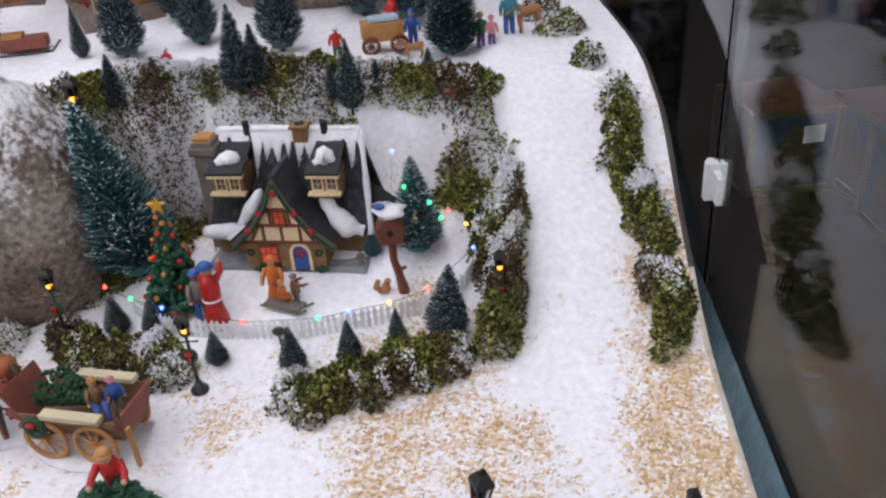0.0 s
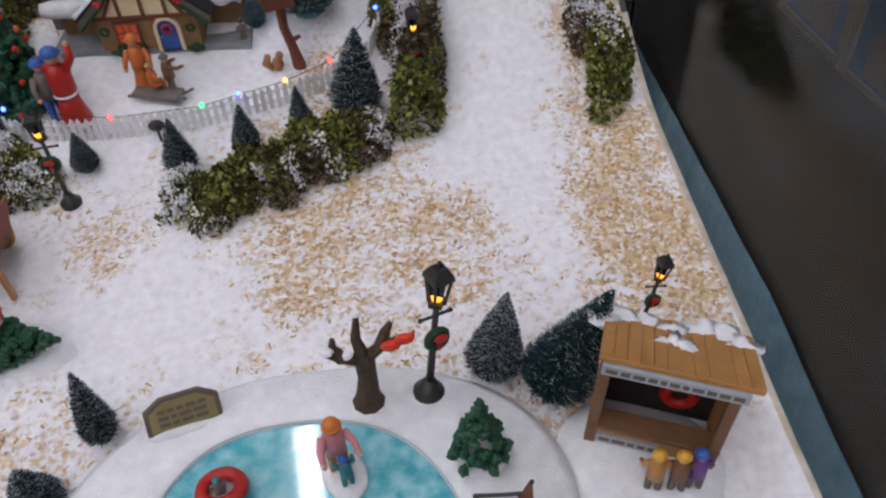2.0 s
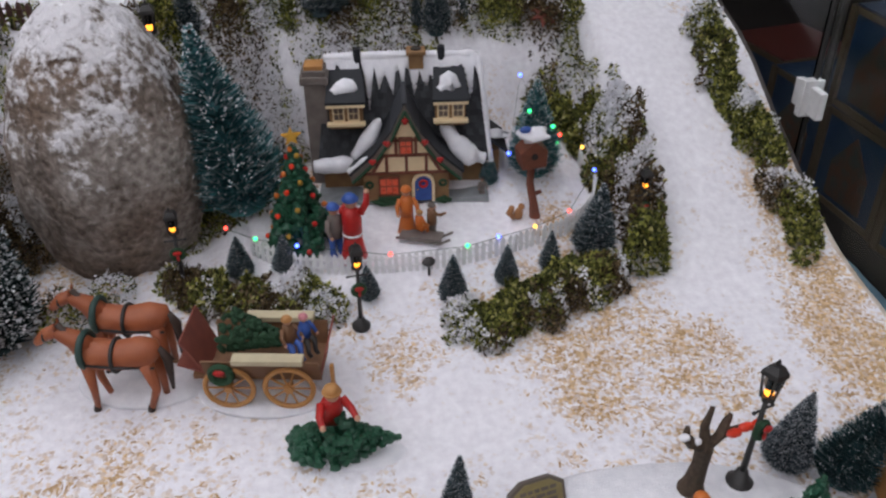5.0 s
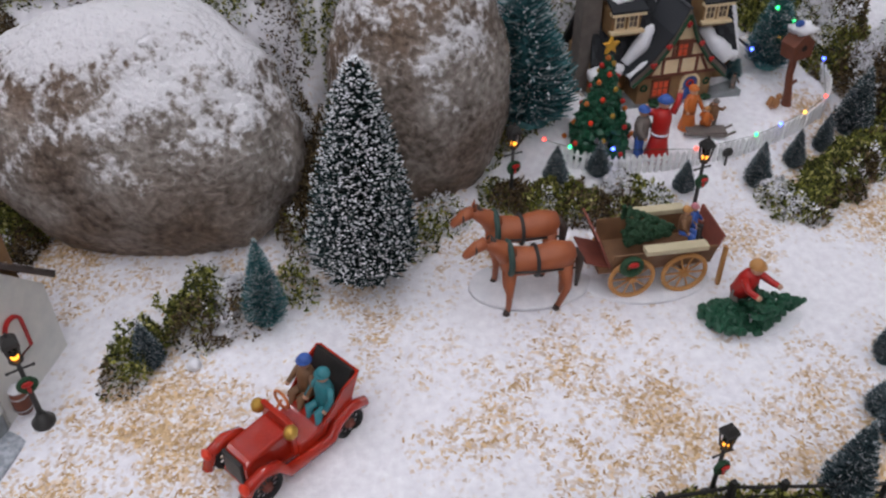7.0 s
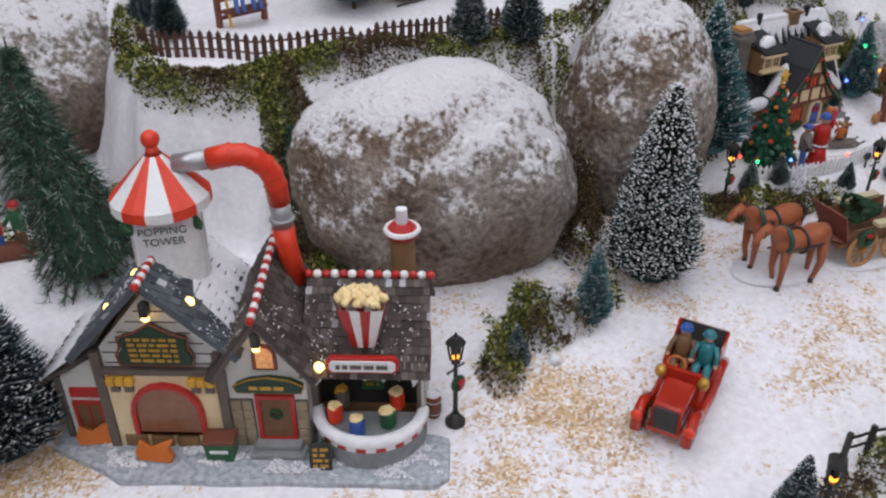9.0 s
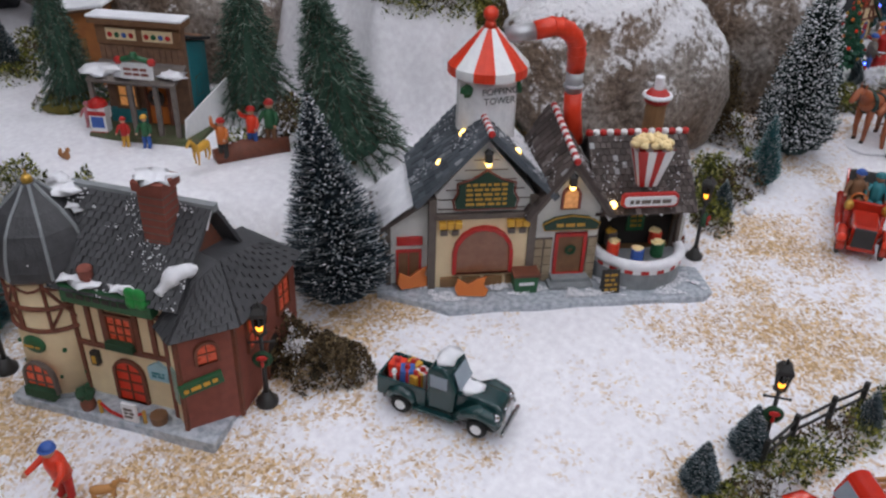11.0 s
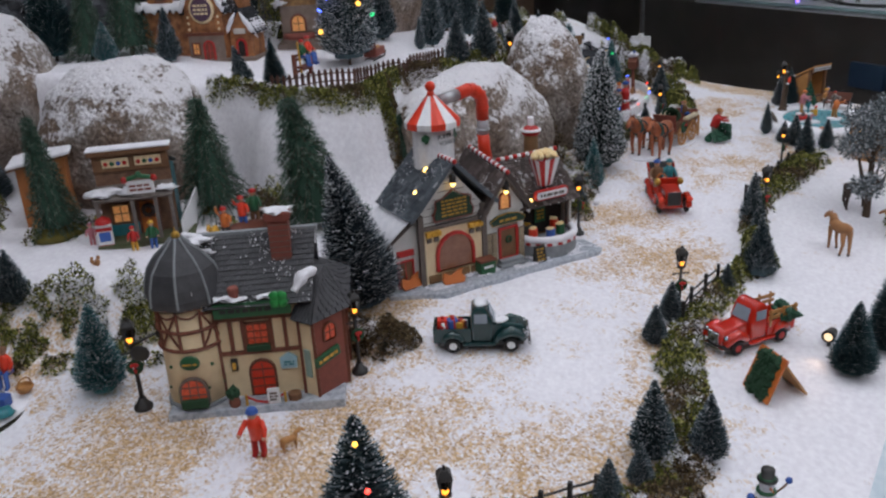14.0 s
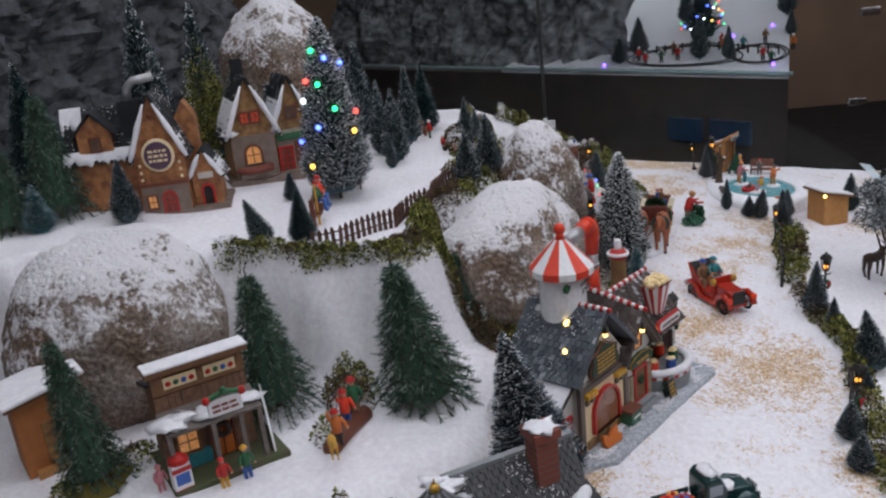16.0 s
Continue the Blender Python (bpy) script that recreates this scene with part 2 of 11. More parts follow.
NEEDLE_BLUE = island_ramp("blue_bristle", [(0.0, (0.008, 0.02, 0.025)), (0.45, (0.03, 0.06, 0.07)), (0.75, (0.1, 0.15, 0.165)), (1.0, (0.4, 0.46, 0.5))])
NEEDLE_SPECK = island_ramp("speckled_bristle", [(0.0, (0.008, 0.016, 0.024)), (0.5, (0.026, 0.045, 0.06)), (0.8, (0.1, 0.135, 0.16)), (1.0, (0.6, 0.64, 0.67))])
NEEDLE_TEAL = island_ramp("teal_bristle", [(0.0, (0.012, 0.075, 0.085)), (0.45, (0.035, 0.17, 0.185)), (0.78, (0.13, 0.3, 0.32)), (1.0, (0.55, 0.62, 0.63))])
NEEDLE_PINE = island_ramp("pine_needle", [(0.0, (0.01, 0.035, 0.024)), (0.5, (0.032, 0.085, 0.055)), (0.8, (0.085, 0.15, 0.105)), (1.0, (0.38, 0.45, 0.39))])
FROST = island_ramp("frost_flock", [(0.0, (0.5, 0.53, 0.56)), (0.5, (0.78, 0.8, 0.83)), (1.0, (0.92, 0.93, 0.95))])
BARK = mat("dark_bark", (0.05, 0.03, 0.02), (0.1, 0.065, 0.04), scale=200, rough=0.85, bump=0.8)
MOSS = island_ramp("moss_leaf", [(0.0, (0.012, 0.014, 0.005)), (0.35, (0.055, 0.065, 0.014)), (0.65, (0.16, 0.17, 0.032)), (0.88, (0.34, 0.33, 0.07)), (1.0, (0.5, 0.46, 0.2))], rough=0.8)
MOSS_DRY = island_ramp("dry_moss_leaf", [(0.0, (0.02, 0.014, 0.008)), (0.4, (0.07, 0.045, 0.022)), (0.75, (0.14, 0.095, 0.045)), (1.0, (0.26, 0.2, 0.11))], rough=0.85)
# near-black: shade between moss leaves put into the colour; also the campfire's earth rim
SHADE_CORE_EARTH = mat("shade_core_earth", (0.025, 0.024, 0.008), (0.012, 0.009, 0.005), scale=120, rough=0.95, bump=1.0)

# ---- lie of the land ----
CB = (-0.0102, 0.0193, 0.118, -0.0196, 0.0153, -0.0102)
X_RIGHT, X_LEFT, Y_BACK = 0.262, -2.12, 2.3


def x_edge(y):
    """The slanting right-hand edge of the snow."""
    return 0.246 + 0.078 * (np.clip(y, -0.4, 1.02) - 0.36)


def glass_x(y):
    return 0.2875 + 0.09 * (y - 0.4665)


def y_front(x):
    return 0.0 - 0.188 * x


def smooth(a, b, v):
    t = np.clip((v - a) / (b - a), 0, 1)
    return t * t * (3 - 2 * t)


def inside_depth(x, y, poly):
    """Distance to a polygon's edge, positive inside."""
    best = np.full(np.shape(x), 1e9)
    inside = np.zeros(np.shape(x), bool)
    for (x0, y0), (x1, y1) in zip(poly, poly[1:] + poly[:1]):
        dx, dy = x1 - x0, y1 - y0
        t = np.clip(((x - x0) * dx + (y - y0) * dy) / (dx * dx + dy * dy), 0, 1)
        best = np.minimum(best, np.hypot(x - x0 - t * dx, y - y0 - t * dy))
        cross = ((y0 > y) != (y1 > y)) & (x < dx * (y - y0) / (dy if abs(dy) > 1e-9 else 1e-9) + x0)
        inside ^= cross
    return np.where(inside, best, -best)


UPPER = [(0.4, 1.14), (0.13, 1.12), (0.05, 1.07), (-0.06, 1.09), (-0.25, 1.115), (-0.4, 1.1), (-0.5, 1.06), (-0.64, 1.03), (-0.76, 1.1), (-0.82, 1.145), (-0.9, 1.155), (-0.97, 1.145),
         (-1.04, 1.16), (-1.1, 1.21), (-1.085, 1.3), (-1.06, 1.4), (-1.02, 1.6), (-1.15, 1.95), (-1.2, 2.5), (0.4, 2.5)]
MILL = [(-1.2, 1.06), (-1.34, 1.1), (-1.46, 1.24), (-1.52, 1.36), (-1.56, 1.5), (-1.62, 1.75), (-1.75, 2.5), (-0.9, 2.5), (-0.9, 1.1)]


GARDEN = [(-0.39, 0.87), (-0.33, 0.815), (-0.24, 0.79), (-0.1, 0.785), (-0.02, 0.8), (0.03, 0.85), (0.04, 1.0), (-0.39, 1.0)]


def wobble(x, y, s, seed=0.0):
    return (np.sin(x * s * 1.0 + seed) * np.cos(y * s * 1.3 + seed * 2) + 0.6 * np.sin(x * s * 2.3 - y * s * 1.7 + seed) + 0.4 * np.cos(x * s * 4.1 + y * s * 3.3 + seed * 3)) / 2


def land(x, y):
    x, y = np.asarray(x, float), np.asarray(y, float)
    z = CB[0] + CB[1] * x + CB[2] * y + CB[3] * x * x + CB[4] * x * y + CB[5] * y * y
    yc = np.minimum(y, 1.05)
    flat = CB[0] + CB[1] * x + CB[2] * yc + CB[3] * x * x + CB[4] * x * yc + CB[5] * yc * yc
    z = np.where(y > 1.05, flat + (z - flat) * 0.3, z)
    z = z + 0.0025 * wobble(x, y, 23)
    z = z + (0.018 + 0.01 * smooth(0.85, 0.93, y)) * smooth(-0.05, 0.03, inside_depth(x, y, GARDEN))
    z = z + 0.013 * np.exp(-((x + 0.08) / 0.17) ** 2 - ((y - 0.47) / 0.08) ** 2)
    m = smooth(-0.09, 0.03, inside_depth(x, y, MILL))
    z = z + (0.088 + 0.006 * wobble(x, y, 14, 2) - z) * m
    u = smooth(-0.06, 0.01, inside_depth(x, y, UPPER) + 0.012 * wobble(x, y, 30, 1))
    top = 0.279 + 0.08 * np.clip(y - 1.3, 0, 0.5) - 0.03 * smooth(-0.3, 0.1, x) + 0.006 * wobble(x, y, 12, 4)
    z = z + (top - z) * u
    ramp = smooth(0.05, 0.11, x)
    low = CB[0] + CB[1] * x + CB[2] * y + CB[3] * x * x + CB[4] * x * y + CB[5] * y * y
    climb = low + (0.27 - low) * smooth(0.66, 1.2, y) + 0.002 * wobble(x, y, 30)
    return z + (climb - z) * ramp


def g(x, y):
    """The height of the ground."""
    return float(land(x, y))


def value_noise(x, y, scale, seed):
    """Smooth random values from 0 to 1 on a lattice of that many cells a metre."""
    u, v = x * scale + seed * 17.3, y * scale + seed * 9.1
    i, j = np.floor(u), np.floor(v)
    a, b = u - i, v - j
    a, b = a * a * (3 - 2 * a), b * b * (3 - 2 * b)
    h = lambda p, q: np.mod(np.sin(p * 127.1 + q * 311.7 + seed) * 43758.5453, 1.0)
    return (h(i, j) * (1 - a) + h(i + 1, j) * a) * (1 - b) + (h(i, j + 1) * (1 - a) + h(i + 1, j + 1) * a) * b


def chip_mask(x, y):
    """Where wood chips lie thick."""
    road = 1 - smooth(-0.06, 0.0, inside_depth(x, y, UPPER))
    road = road * (1 - smooth(-0.05, 0.02, inside_depth(x, y, MILL)))
    n = 0.9 * value_noise(x, y, 7, 1) + 0.7 * value_noise(x, y, 19, 2) + 0.5 * value_noise(x, y, 48, 3) + 0.35 * value_noise(x, y, 110, 4)
    v = 0.53 + 0.85 * (n - 1.225)
    for cx, cy, rx, ry, a in CHIP_SPOTS:
        v = v + a * np.exp(-((x - cx) / rx) ** 2 - ((y - cy) / ry) ** 2)
    return np.clip(v, 0, 0.95) * road


CHIP_SPOTS = [(-1.75, 0.985, 0.07, 0.05, -0.5), (-1.87, 1.25, 0.06, 0.07, -0.4), (-1.62, 1.0, 0.05, 0.05, -0.2), (0.215, 0.58, 0.06, 0.16, 0.42), (-0.2, 0.56, 0.18, 0.08, 0.12), (0.08, 0.66, 0.1, 0.05, 0.1), (-1.72, 1.1, 0.2, 0.24, 0.27), (-1.1, 0.64, 0.2, 0.09, 0.18), (-0.8, 0.72, 0.15, 0.06, 0.26),
              (-0.62, 0.6, 0.16, 0.08, 0.14), (-1.42, 0.86, 0.14, 0.1, 0.3), (-1.85, 0.85, 0.2, 0.12, 0.28), (-0.16, 0.9, 0.22, 0.1, -0.7), (0.14, 0.95, 0.1, 0.22, -0.7), (-0.5, 0.69, 0.08, 0.05, -0.4),
              (-0.35, 0.6, 0.14, 0.05, -0.25), (-1.3, 0.3, 0.5, 0.14, -0.6), (-0.7, 0.28, 0.35, 0.14, -0.7), (-0.1, 0.4, 0.18, 0.13, -0.6), (0.17, 0.33, 0.1, 0.12, -0.5), (-1.45, 0.66, 0.14, 0.08, -0.25), (-1.8, 0.95, 0.08, 0.07, -0.3), (-0.7, 0.56, 0.1, 0.05, -0.2)]


def build_ground():
    xs = np.arange(X_LEFT, X_RIGHT + 0.001, 0.009)
    n = 260
    t = np.linspace(0, 1, n)
    X = np.repeat(xs[:, None], n, 1)
    Y = y_front(xs)[:, None] + (Y_BACK - y_front(xs)[:, None]) * t[None] ** 1.25
    X = X + (x_edge(Y) - X_RIGHT) * np.clip(X / X_RIGHT, 0, 1)
    Z = land(X, Y)
    k = len(xs)
    v = np.stack([X, Y, Z], -1).reshape(-1, 3)
    faces = [(i * n + j, (i + 1) * n + j, (i + 1) * n + j + 1, i * n + j + 1) for i in range(k - 1) for j in range(n - 1)]
    me = bpy.data.meshes.new("ground")
    me.from_pydata(v.tolist(), [], faces)
    me.polygons.foreach_set("use_smooth", [True] * len(faces))
    a = me.attributes.new("chips", "FLOAT", "POINT")
    a.data.foreach_set("value", chip_mask(X, Y).ravel())
    me.materials.append(GROUND)
    return tagged(new("ground", me), "white artificial snow landscape strewn with tan wood chips", "ground", kind="structure")


build_ground()

# the table that carries the landscape, with its blue film edge
FILM = mat("blue_film", (0.045, 0.105, 0.15), (0.1, 0.18, 0.23), scale=40, rough=0.42, bump=1.0, grain=70, bump_dist=0.004)
CARPET = mat("dark_carpet", (0.01, 0.007, 0.006), (0.022, 0.016, 0.012), scale=14, rough=0.95, bump=0.8, grain=300)
PANEL = mat("dark_wood_panel", (0.16, 0.09, 0.06), (0.09, 0.055, 0.04), scale=5, rough=0.6)
WALL_BROWN = mat("brown_wall", (0.34, 0.21, 0.14), (0.25, 0.15, 0.1), scale=3, rough=0.7)
DARK_PANEL = mat("black_panel", (0.05, 0.042, 0.04), (0.075, 0.06, 0.052), scale=5, rough=0.5)
CEILING = mat("ceiling_tile", (0.62, 0.62, 0.6), (0.55, 0.55, 0.54), scale=8, rough=0.9)
GLASS = glass_mat("clear_glass")


def build_table():
    m = M()
    yl, yr = y_front(X_LEFT), y_front(X_RIGHT)
    m.add([(X_LEFT, yl, -0.75), (X_RIGHT, yr, -0.75), (X_RIGHT, Y_BACK, -0.75), (X_LEFT, Y_BACK, -0.75), (X_LEFT, yl, -0.1), (X_RIGHT, yr, -0.1), (X_RIGHT, Y_BACK, -0.1), (X_LEFT, Y_BACK, -0.1)],
          [(0, 3, 2, 1), (4, 5, 6, 7), (0, 1, 5, 4), (1, 2, 6, 5), (2, 3, 7, 6), (3, 0, 4, 7)])
    table = thing("display_table", "dark shop display table carrying the snow landscape", "table")
    part("body", m, PANEL, table)
    # film strip along the right and front edges, following the land
    e = M()
    ys = np.linspace(yr - 0.03, 1.5, 90)
    for y in ys:
        xe, xg = float(x_edge(y)), float(glass_x(y)) - 0.002
        z = g(xe - 0.002, max(y, yr + 0.002))
        zf = min(z, 0.05) - 0.006 + 0.002 * noise.noise(Vector((y * 30, 0, 4)))
        e.v += [(xe - 0.012, y, z - 0.003), (xe + 0.0005, y, z - 0.0015), (xe + 0.003, y, zf - 0.06), ((xe + xg) / 2 + 0.004, y, zf - 0.034 + 0.003 * noise.noise(Vector((y * 45, 2, 1)))), (xg, y, zf)]
    e.f = [(5 * i + k, 5 * i + k + 1, 5 * i + k + 6, 5 * i + k + 5) for i in range(len(ys) - 1) for k in range(4)]
    e.m = [0 if k > 1 else 1 if ys[i] > 0.8 else 2 for i in range(len(ys) - 1) for k in range(4)]
    part("edge_film", e, [FILM, DARK_PANEL, mat("chip_strewn_side", (0.8, 0.75, 0.7), (0.55, 0.42, 0.28), scale=70, rough=0.85, bump=0.8)], table, "blue plastic film edge", smooth=True)
    e = M()
    xs = np.linspace(X_LEFT, X_RIGHT + 0.046, 90)
    pts = []
    for x in xs:
        y = y_front(x)
        z = g(min(x, X_RIGHT), y)
        pts += [(x, y + 0.002, z + 0.001), (x, y - 0.03, z - 0.006), (x, y - 0.03, -0.13)]
    e.add(pts, [(3 * i + k, 3 * i + 3 + k, 3 * i + k + 4, 3 * i + k + 1) for i in range(len(xs) - 1) for k in range(2)])
    part("edge_film", e, mat("pale_film", (0.5, 0.6, 0.66), (0.7, 0.76, 0.8), scale=60, rough=0.35, bump=0.6), table, "pale blue film edge")


build_table()


def build_room():
    wall = M().box(-6.0, 5.2, -0.75, 5.0, 5.3, CEIL)
    solid("wall_north", wall, PANEL, "dark wood panelled wall of the shop", "wall", kind="structure")
    solid("wall_south", M().box(-6.0, -3.6, -0.75, 5.0, -3.5, CEIL), PANEL, "dark wall of the shop", "wall", kind="structure")
    solid("wall_west", M().box(-6.1, -3.5, -0.75, -6.0, 5.2, CEIL), PANEL, "dark wall of the shop", "wall", kind="structure")
    solid("wall_east", M().box(5.0, -3.5, -0.75, 5.1, 5.2, CEIL), WALL_BROWN, "dark wood wall of the shop", "wall", kind="structure")
    solid("floor", M().box(-6.0, -3.5, -0.85, 5.0, 5.2, -0.75), CARPET, "dark brown shop carpet", "floor", kind="structure")
    solid("ceiling", M().box(-6.0, -3.5, CEIL, 5.0, 5.2, CEIL + 0.1), CEILING, "pale ceiling of the shop", "ceiling", kind="structure")
    tube = mat("tube_white", (0.9, 0.92, 0.95), glow=6.0, glow_colour=(0.93, 0.96, 1.0), bump=0)
    white = mat("white_enamel", (0.75, 0.75, 0.74), rough=0.4)
    # the fitting at x 3.3 is made up to carry the added tube
    for x, y in TUBES:
        t = thing("ceiling_light", "white fluorescent tube fitting on the ceiling", "ceiling light", pose(x, y, CEIL), "ceiling lights")
        part("housing", M().box(-0.05, -2.5, -0.07, 0.05, 2.5, 0), white, t)
        part("tube", M().cone((0, -2.48, -0.09), (0, 2.48, -0.09), 0.016, 0.016, 10), tube, t, "glowing white tube")


build_room()

# ---- trees and hedges ----
def brush_tree(name, label, mats, height, radius, count, frost, seed, up=0.35, power=0.85, thin=0.0011, lights=(), droop=0.0):
    """A bottle-brush tree: wire stem, bristles and flock; lights are bulb colours."""
    rnd = random.Random(seed)
    t = thing(name, label, "tree")
    part("trunk", M().cone((0, 0, -0.004), (0, 0, height * 0.97), 0.0035, 0.001, 6), BARK, t)
    b, fl, core = M(), M(), M()
    core.lathe([(radius * 0.45, height * 0.05), (radius * 0.5, height * 0.12), (radius * 0.22, height * 0.6), (0.001, height * 0.95)], 9)
    for i in range(count):
        u = 1 - math.sqrt(rnd.random()) if rnd.random() < 0.8 else rnd.random()
        a = rnd.random() * 2 * math.pi
        r = radius * ((1 - u) ** power) * rnd.uniform(0.72, 1.08) + 0.002
        if u < 0.07:
            r *= 0.75 + 3.5 * u
        z = height * (0.05 + 0.93 * u)
        d = Vector((math.cos(a), math.sin(a), 0))
        tip = d * r + Vector((0, 0, z + r * (up + rnd.uniform(-0.15, 0.2)) - droop * r * r / radius))
        root = d * r * 0.25 + Vector((0, 0, z))
        s = Vector((-d.y, d.x, 0)) * thin * rnd.uniform(0.7, 1.3) + Vector((0, 0, thin * rnd.uniform(-0.7, 0.7)))
        b.add([root - s, root + s, tip + s * 0.4, tip - s * 0.4], [(0, 1, 2, 3)])
        if rnd.random() < frost:
            c = root.lerp(tip, rnd.uniform(0.7, 1.02)) + Vector((0, 0, 0.0007))
            q = thin * rnd.uniform(0.55, 1.25)
            e1 = Vector((rnd.uniform(-1, 1), rnd.uniform(-1, 1), rnd.uniform(-0.4, 0.4))).normalized() * q
            e2 = e1.cross(Vector((rnd.uniform(-0.5, 0.5), rnd.uniform(-0.5, 0.5), 1))).normalized() * q
            e3 = Vector((0, 0, q * 0.9))
            fl.add([c + e1, c - e1 * 0.6 + e2, c - e1 * 0.6 - e2, c + e3], [(0, 1, 3), (1, 2, 3), (2, 0, 3), (0, 2, 1)])
    part("core", core, mats, t)
    part("bristles", b, mats, t)
    if fl.v:
        part("flock", fl, FROST, t, "white flock on the bristle tips")
    for u, a, col in lights:
        r = radius * (1 - u) ** power
        z = height * (0.05 + 0.93 * u) + r * up
        part("bulb", M().ball((r * math.cos(a), r * math.sin(a), z), 0.0026 if height < 0.35 else 0.005, 8), LED[col], t, col + " light")
    return t


LED = {"red": mat("red_led", (1, 0.05, 0.03), glow=5, glow_colour=(1, 0.06, 0.04), bump=0), "green": mat("green_led", (0.03, 1, 0.3), glow=4, glow_colour=(0.02, 1, 0.25), bump=0), "blue": mat("blue_led", (0.08, 0.15, 1), glow=8, glow_colour=(0.06, 0.12, 1), bump=0),
       "yellow": mat("yellow_led", (1, 0.6, 0.1), glow=4, glow_colour=(1, 0.5, 0.06), bump=0), "white": mat("white_led", (0.8, 0.95, 1), glow=6, bump=0), "purple": mat("purple_led", (0.3, 0.15, 1), glow=8, glow_colour=(0.25, 0.12, 1), bump=0)}


def pine_tree(name, label, height, radius, seed):
    """A garland pine: whorls of drooping twigs thick with fine needles."""
    rnd = random.Random(seed)
    rs = np.random.RandomState(seed)
    t = thing(name, label, "tree")
    part("trunk", M().cone((0, 0, -0.006), (0, 0, height), 0.006, 0.0012, 7), BARK, t)
    tw, ends = M(), []
    whorls = 20
    for w in range(whorls):
        u = w / whorls
        R = radius * (1 - u) ** 0.85 * rnd.uniform(0.88, 1.08) + 0.006
        for k in range(13):
            a = 2 * math.pi * (k + rnd.random() * 0.8) / 13 + w
            d = Vector((math.cos(a), math.sin(a), 0))
            z0 = height * (0.12 + 0.85 * u)
            rr = R * rnd.uniform(0.8, 1.1)
            pts = [d * (rr * q) + Vector((0, 0, z0 + rr * (0.12 * q - 0.6 * q * q))) for q in (0, 0.35, 0.7, 1.0)]
            tw.tube(pts, [0.0012, 0.001, 0.0008, 0.0004], 4)
            ends += [(pts, int(26 + 60 * (1 - u)))]
    roots, dirs = [], []
    for pts, n in ends:
        P = np.array([tuple(p) for p in pts])
        q = rs.uniform(0.12, 1.0, n) * 3
        i = np.minimum(q.astype(int), 2)
        f = (q - i)[:, None]
        roots.append(P[i] * (1 - f) + P[i + 1] * f)
        d = P[3] / (np.linalg.norm(P[3][:2]) + 1e-6)
        o = np.array([d[0], d[1], -0.35]) * 0.9 + rs.normal(size=(n, 3)) * 0.62
        dirs.append(o / np.linalg.norm(o, axis=1)[:, None])
    p, o = np.concatenate(roots), np.concatenate(dirs)
    ln = rs.uniform(0.007, 0.014, len(p))[:, None]
    s = np.cross(o, rs.normal(size=o.shape))
    s = s / (np.linalg.norm(s, axis=1)[:, None] + 1e-9) * 0.00065
    m = M()
    m.v = np.stack([p - s, p + s, p + o * ln + s * 0.3, p + o * ln - s * 0.3], 1).reshape(-1, 3).tolist()
    m.f = np.arange(4 * len(p)).reshape(-1, 4).tolist()
    m.m = [0] * len(p)
    part("core", M().lathe([(radius * 0.55, height * 0.1), (radius * 0.42, height * 0.4), (0.002, height * 0.95)], 9), NEEDLE_PINE, t)
    part("wire", tw, BARK, t)
    part("needles", m, NEEDLE_PINE, t)
    return t


def sprigs(P, length, width, rs, up=0.5):
    """Loose pointed leaves at the places P, as one growing mesh."""
    n = len(P)
    d = rs.normal(size=(n, 3)) + np.array([0, 0, up])
    d /= np.linalg.norm(d, axis=1)[:, None]
    w = np.cross(d, rs.normal(size=(n, 3)))
    w /= np.linalg.norm(w, axis=1)[:, None] + 1e-9
    q = (length * rs.uniform(0.45, 1.25, n))[:, None]
    d, w = d * q, w * q * width
    V = np.stack([P - d * 0.35, P + d * 0.25 + w, P + d, P + d * 0.25 - w], 1).reshape(-1, 3)
    m = M()
    m.v = V.tolist()
    m.f = np.arange(4 * n).reshape(-1, 4).tolist()
    m.m = [0] * n
    return m


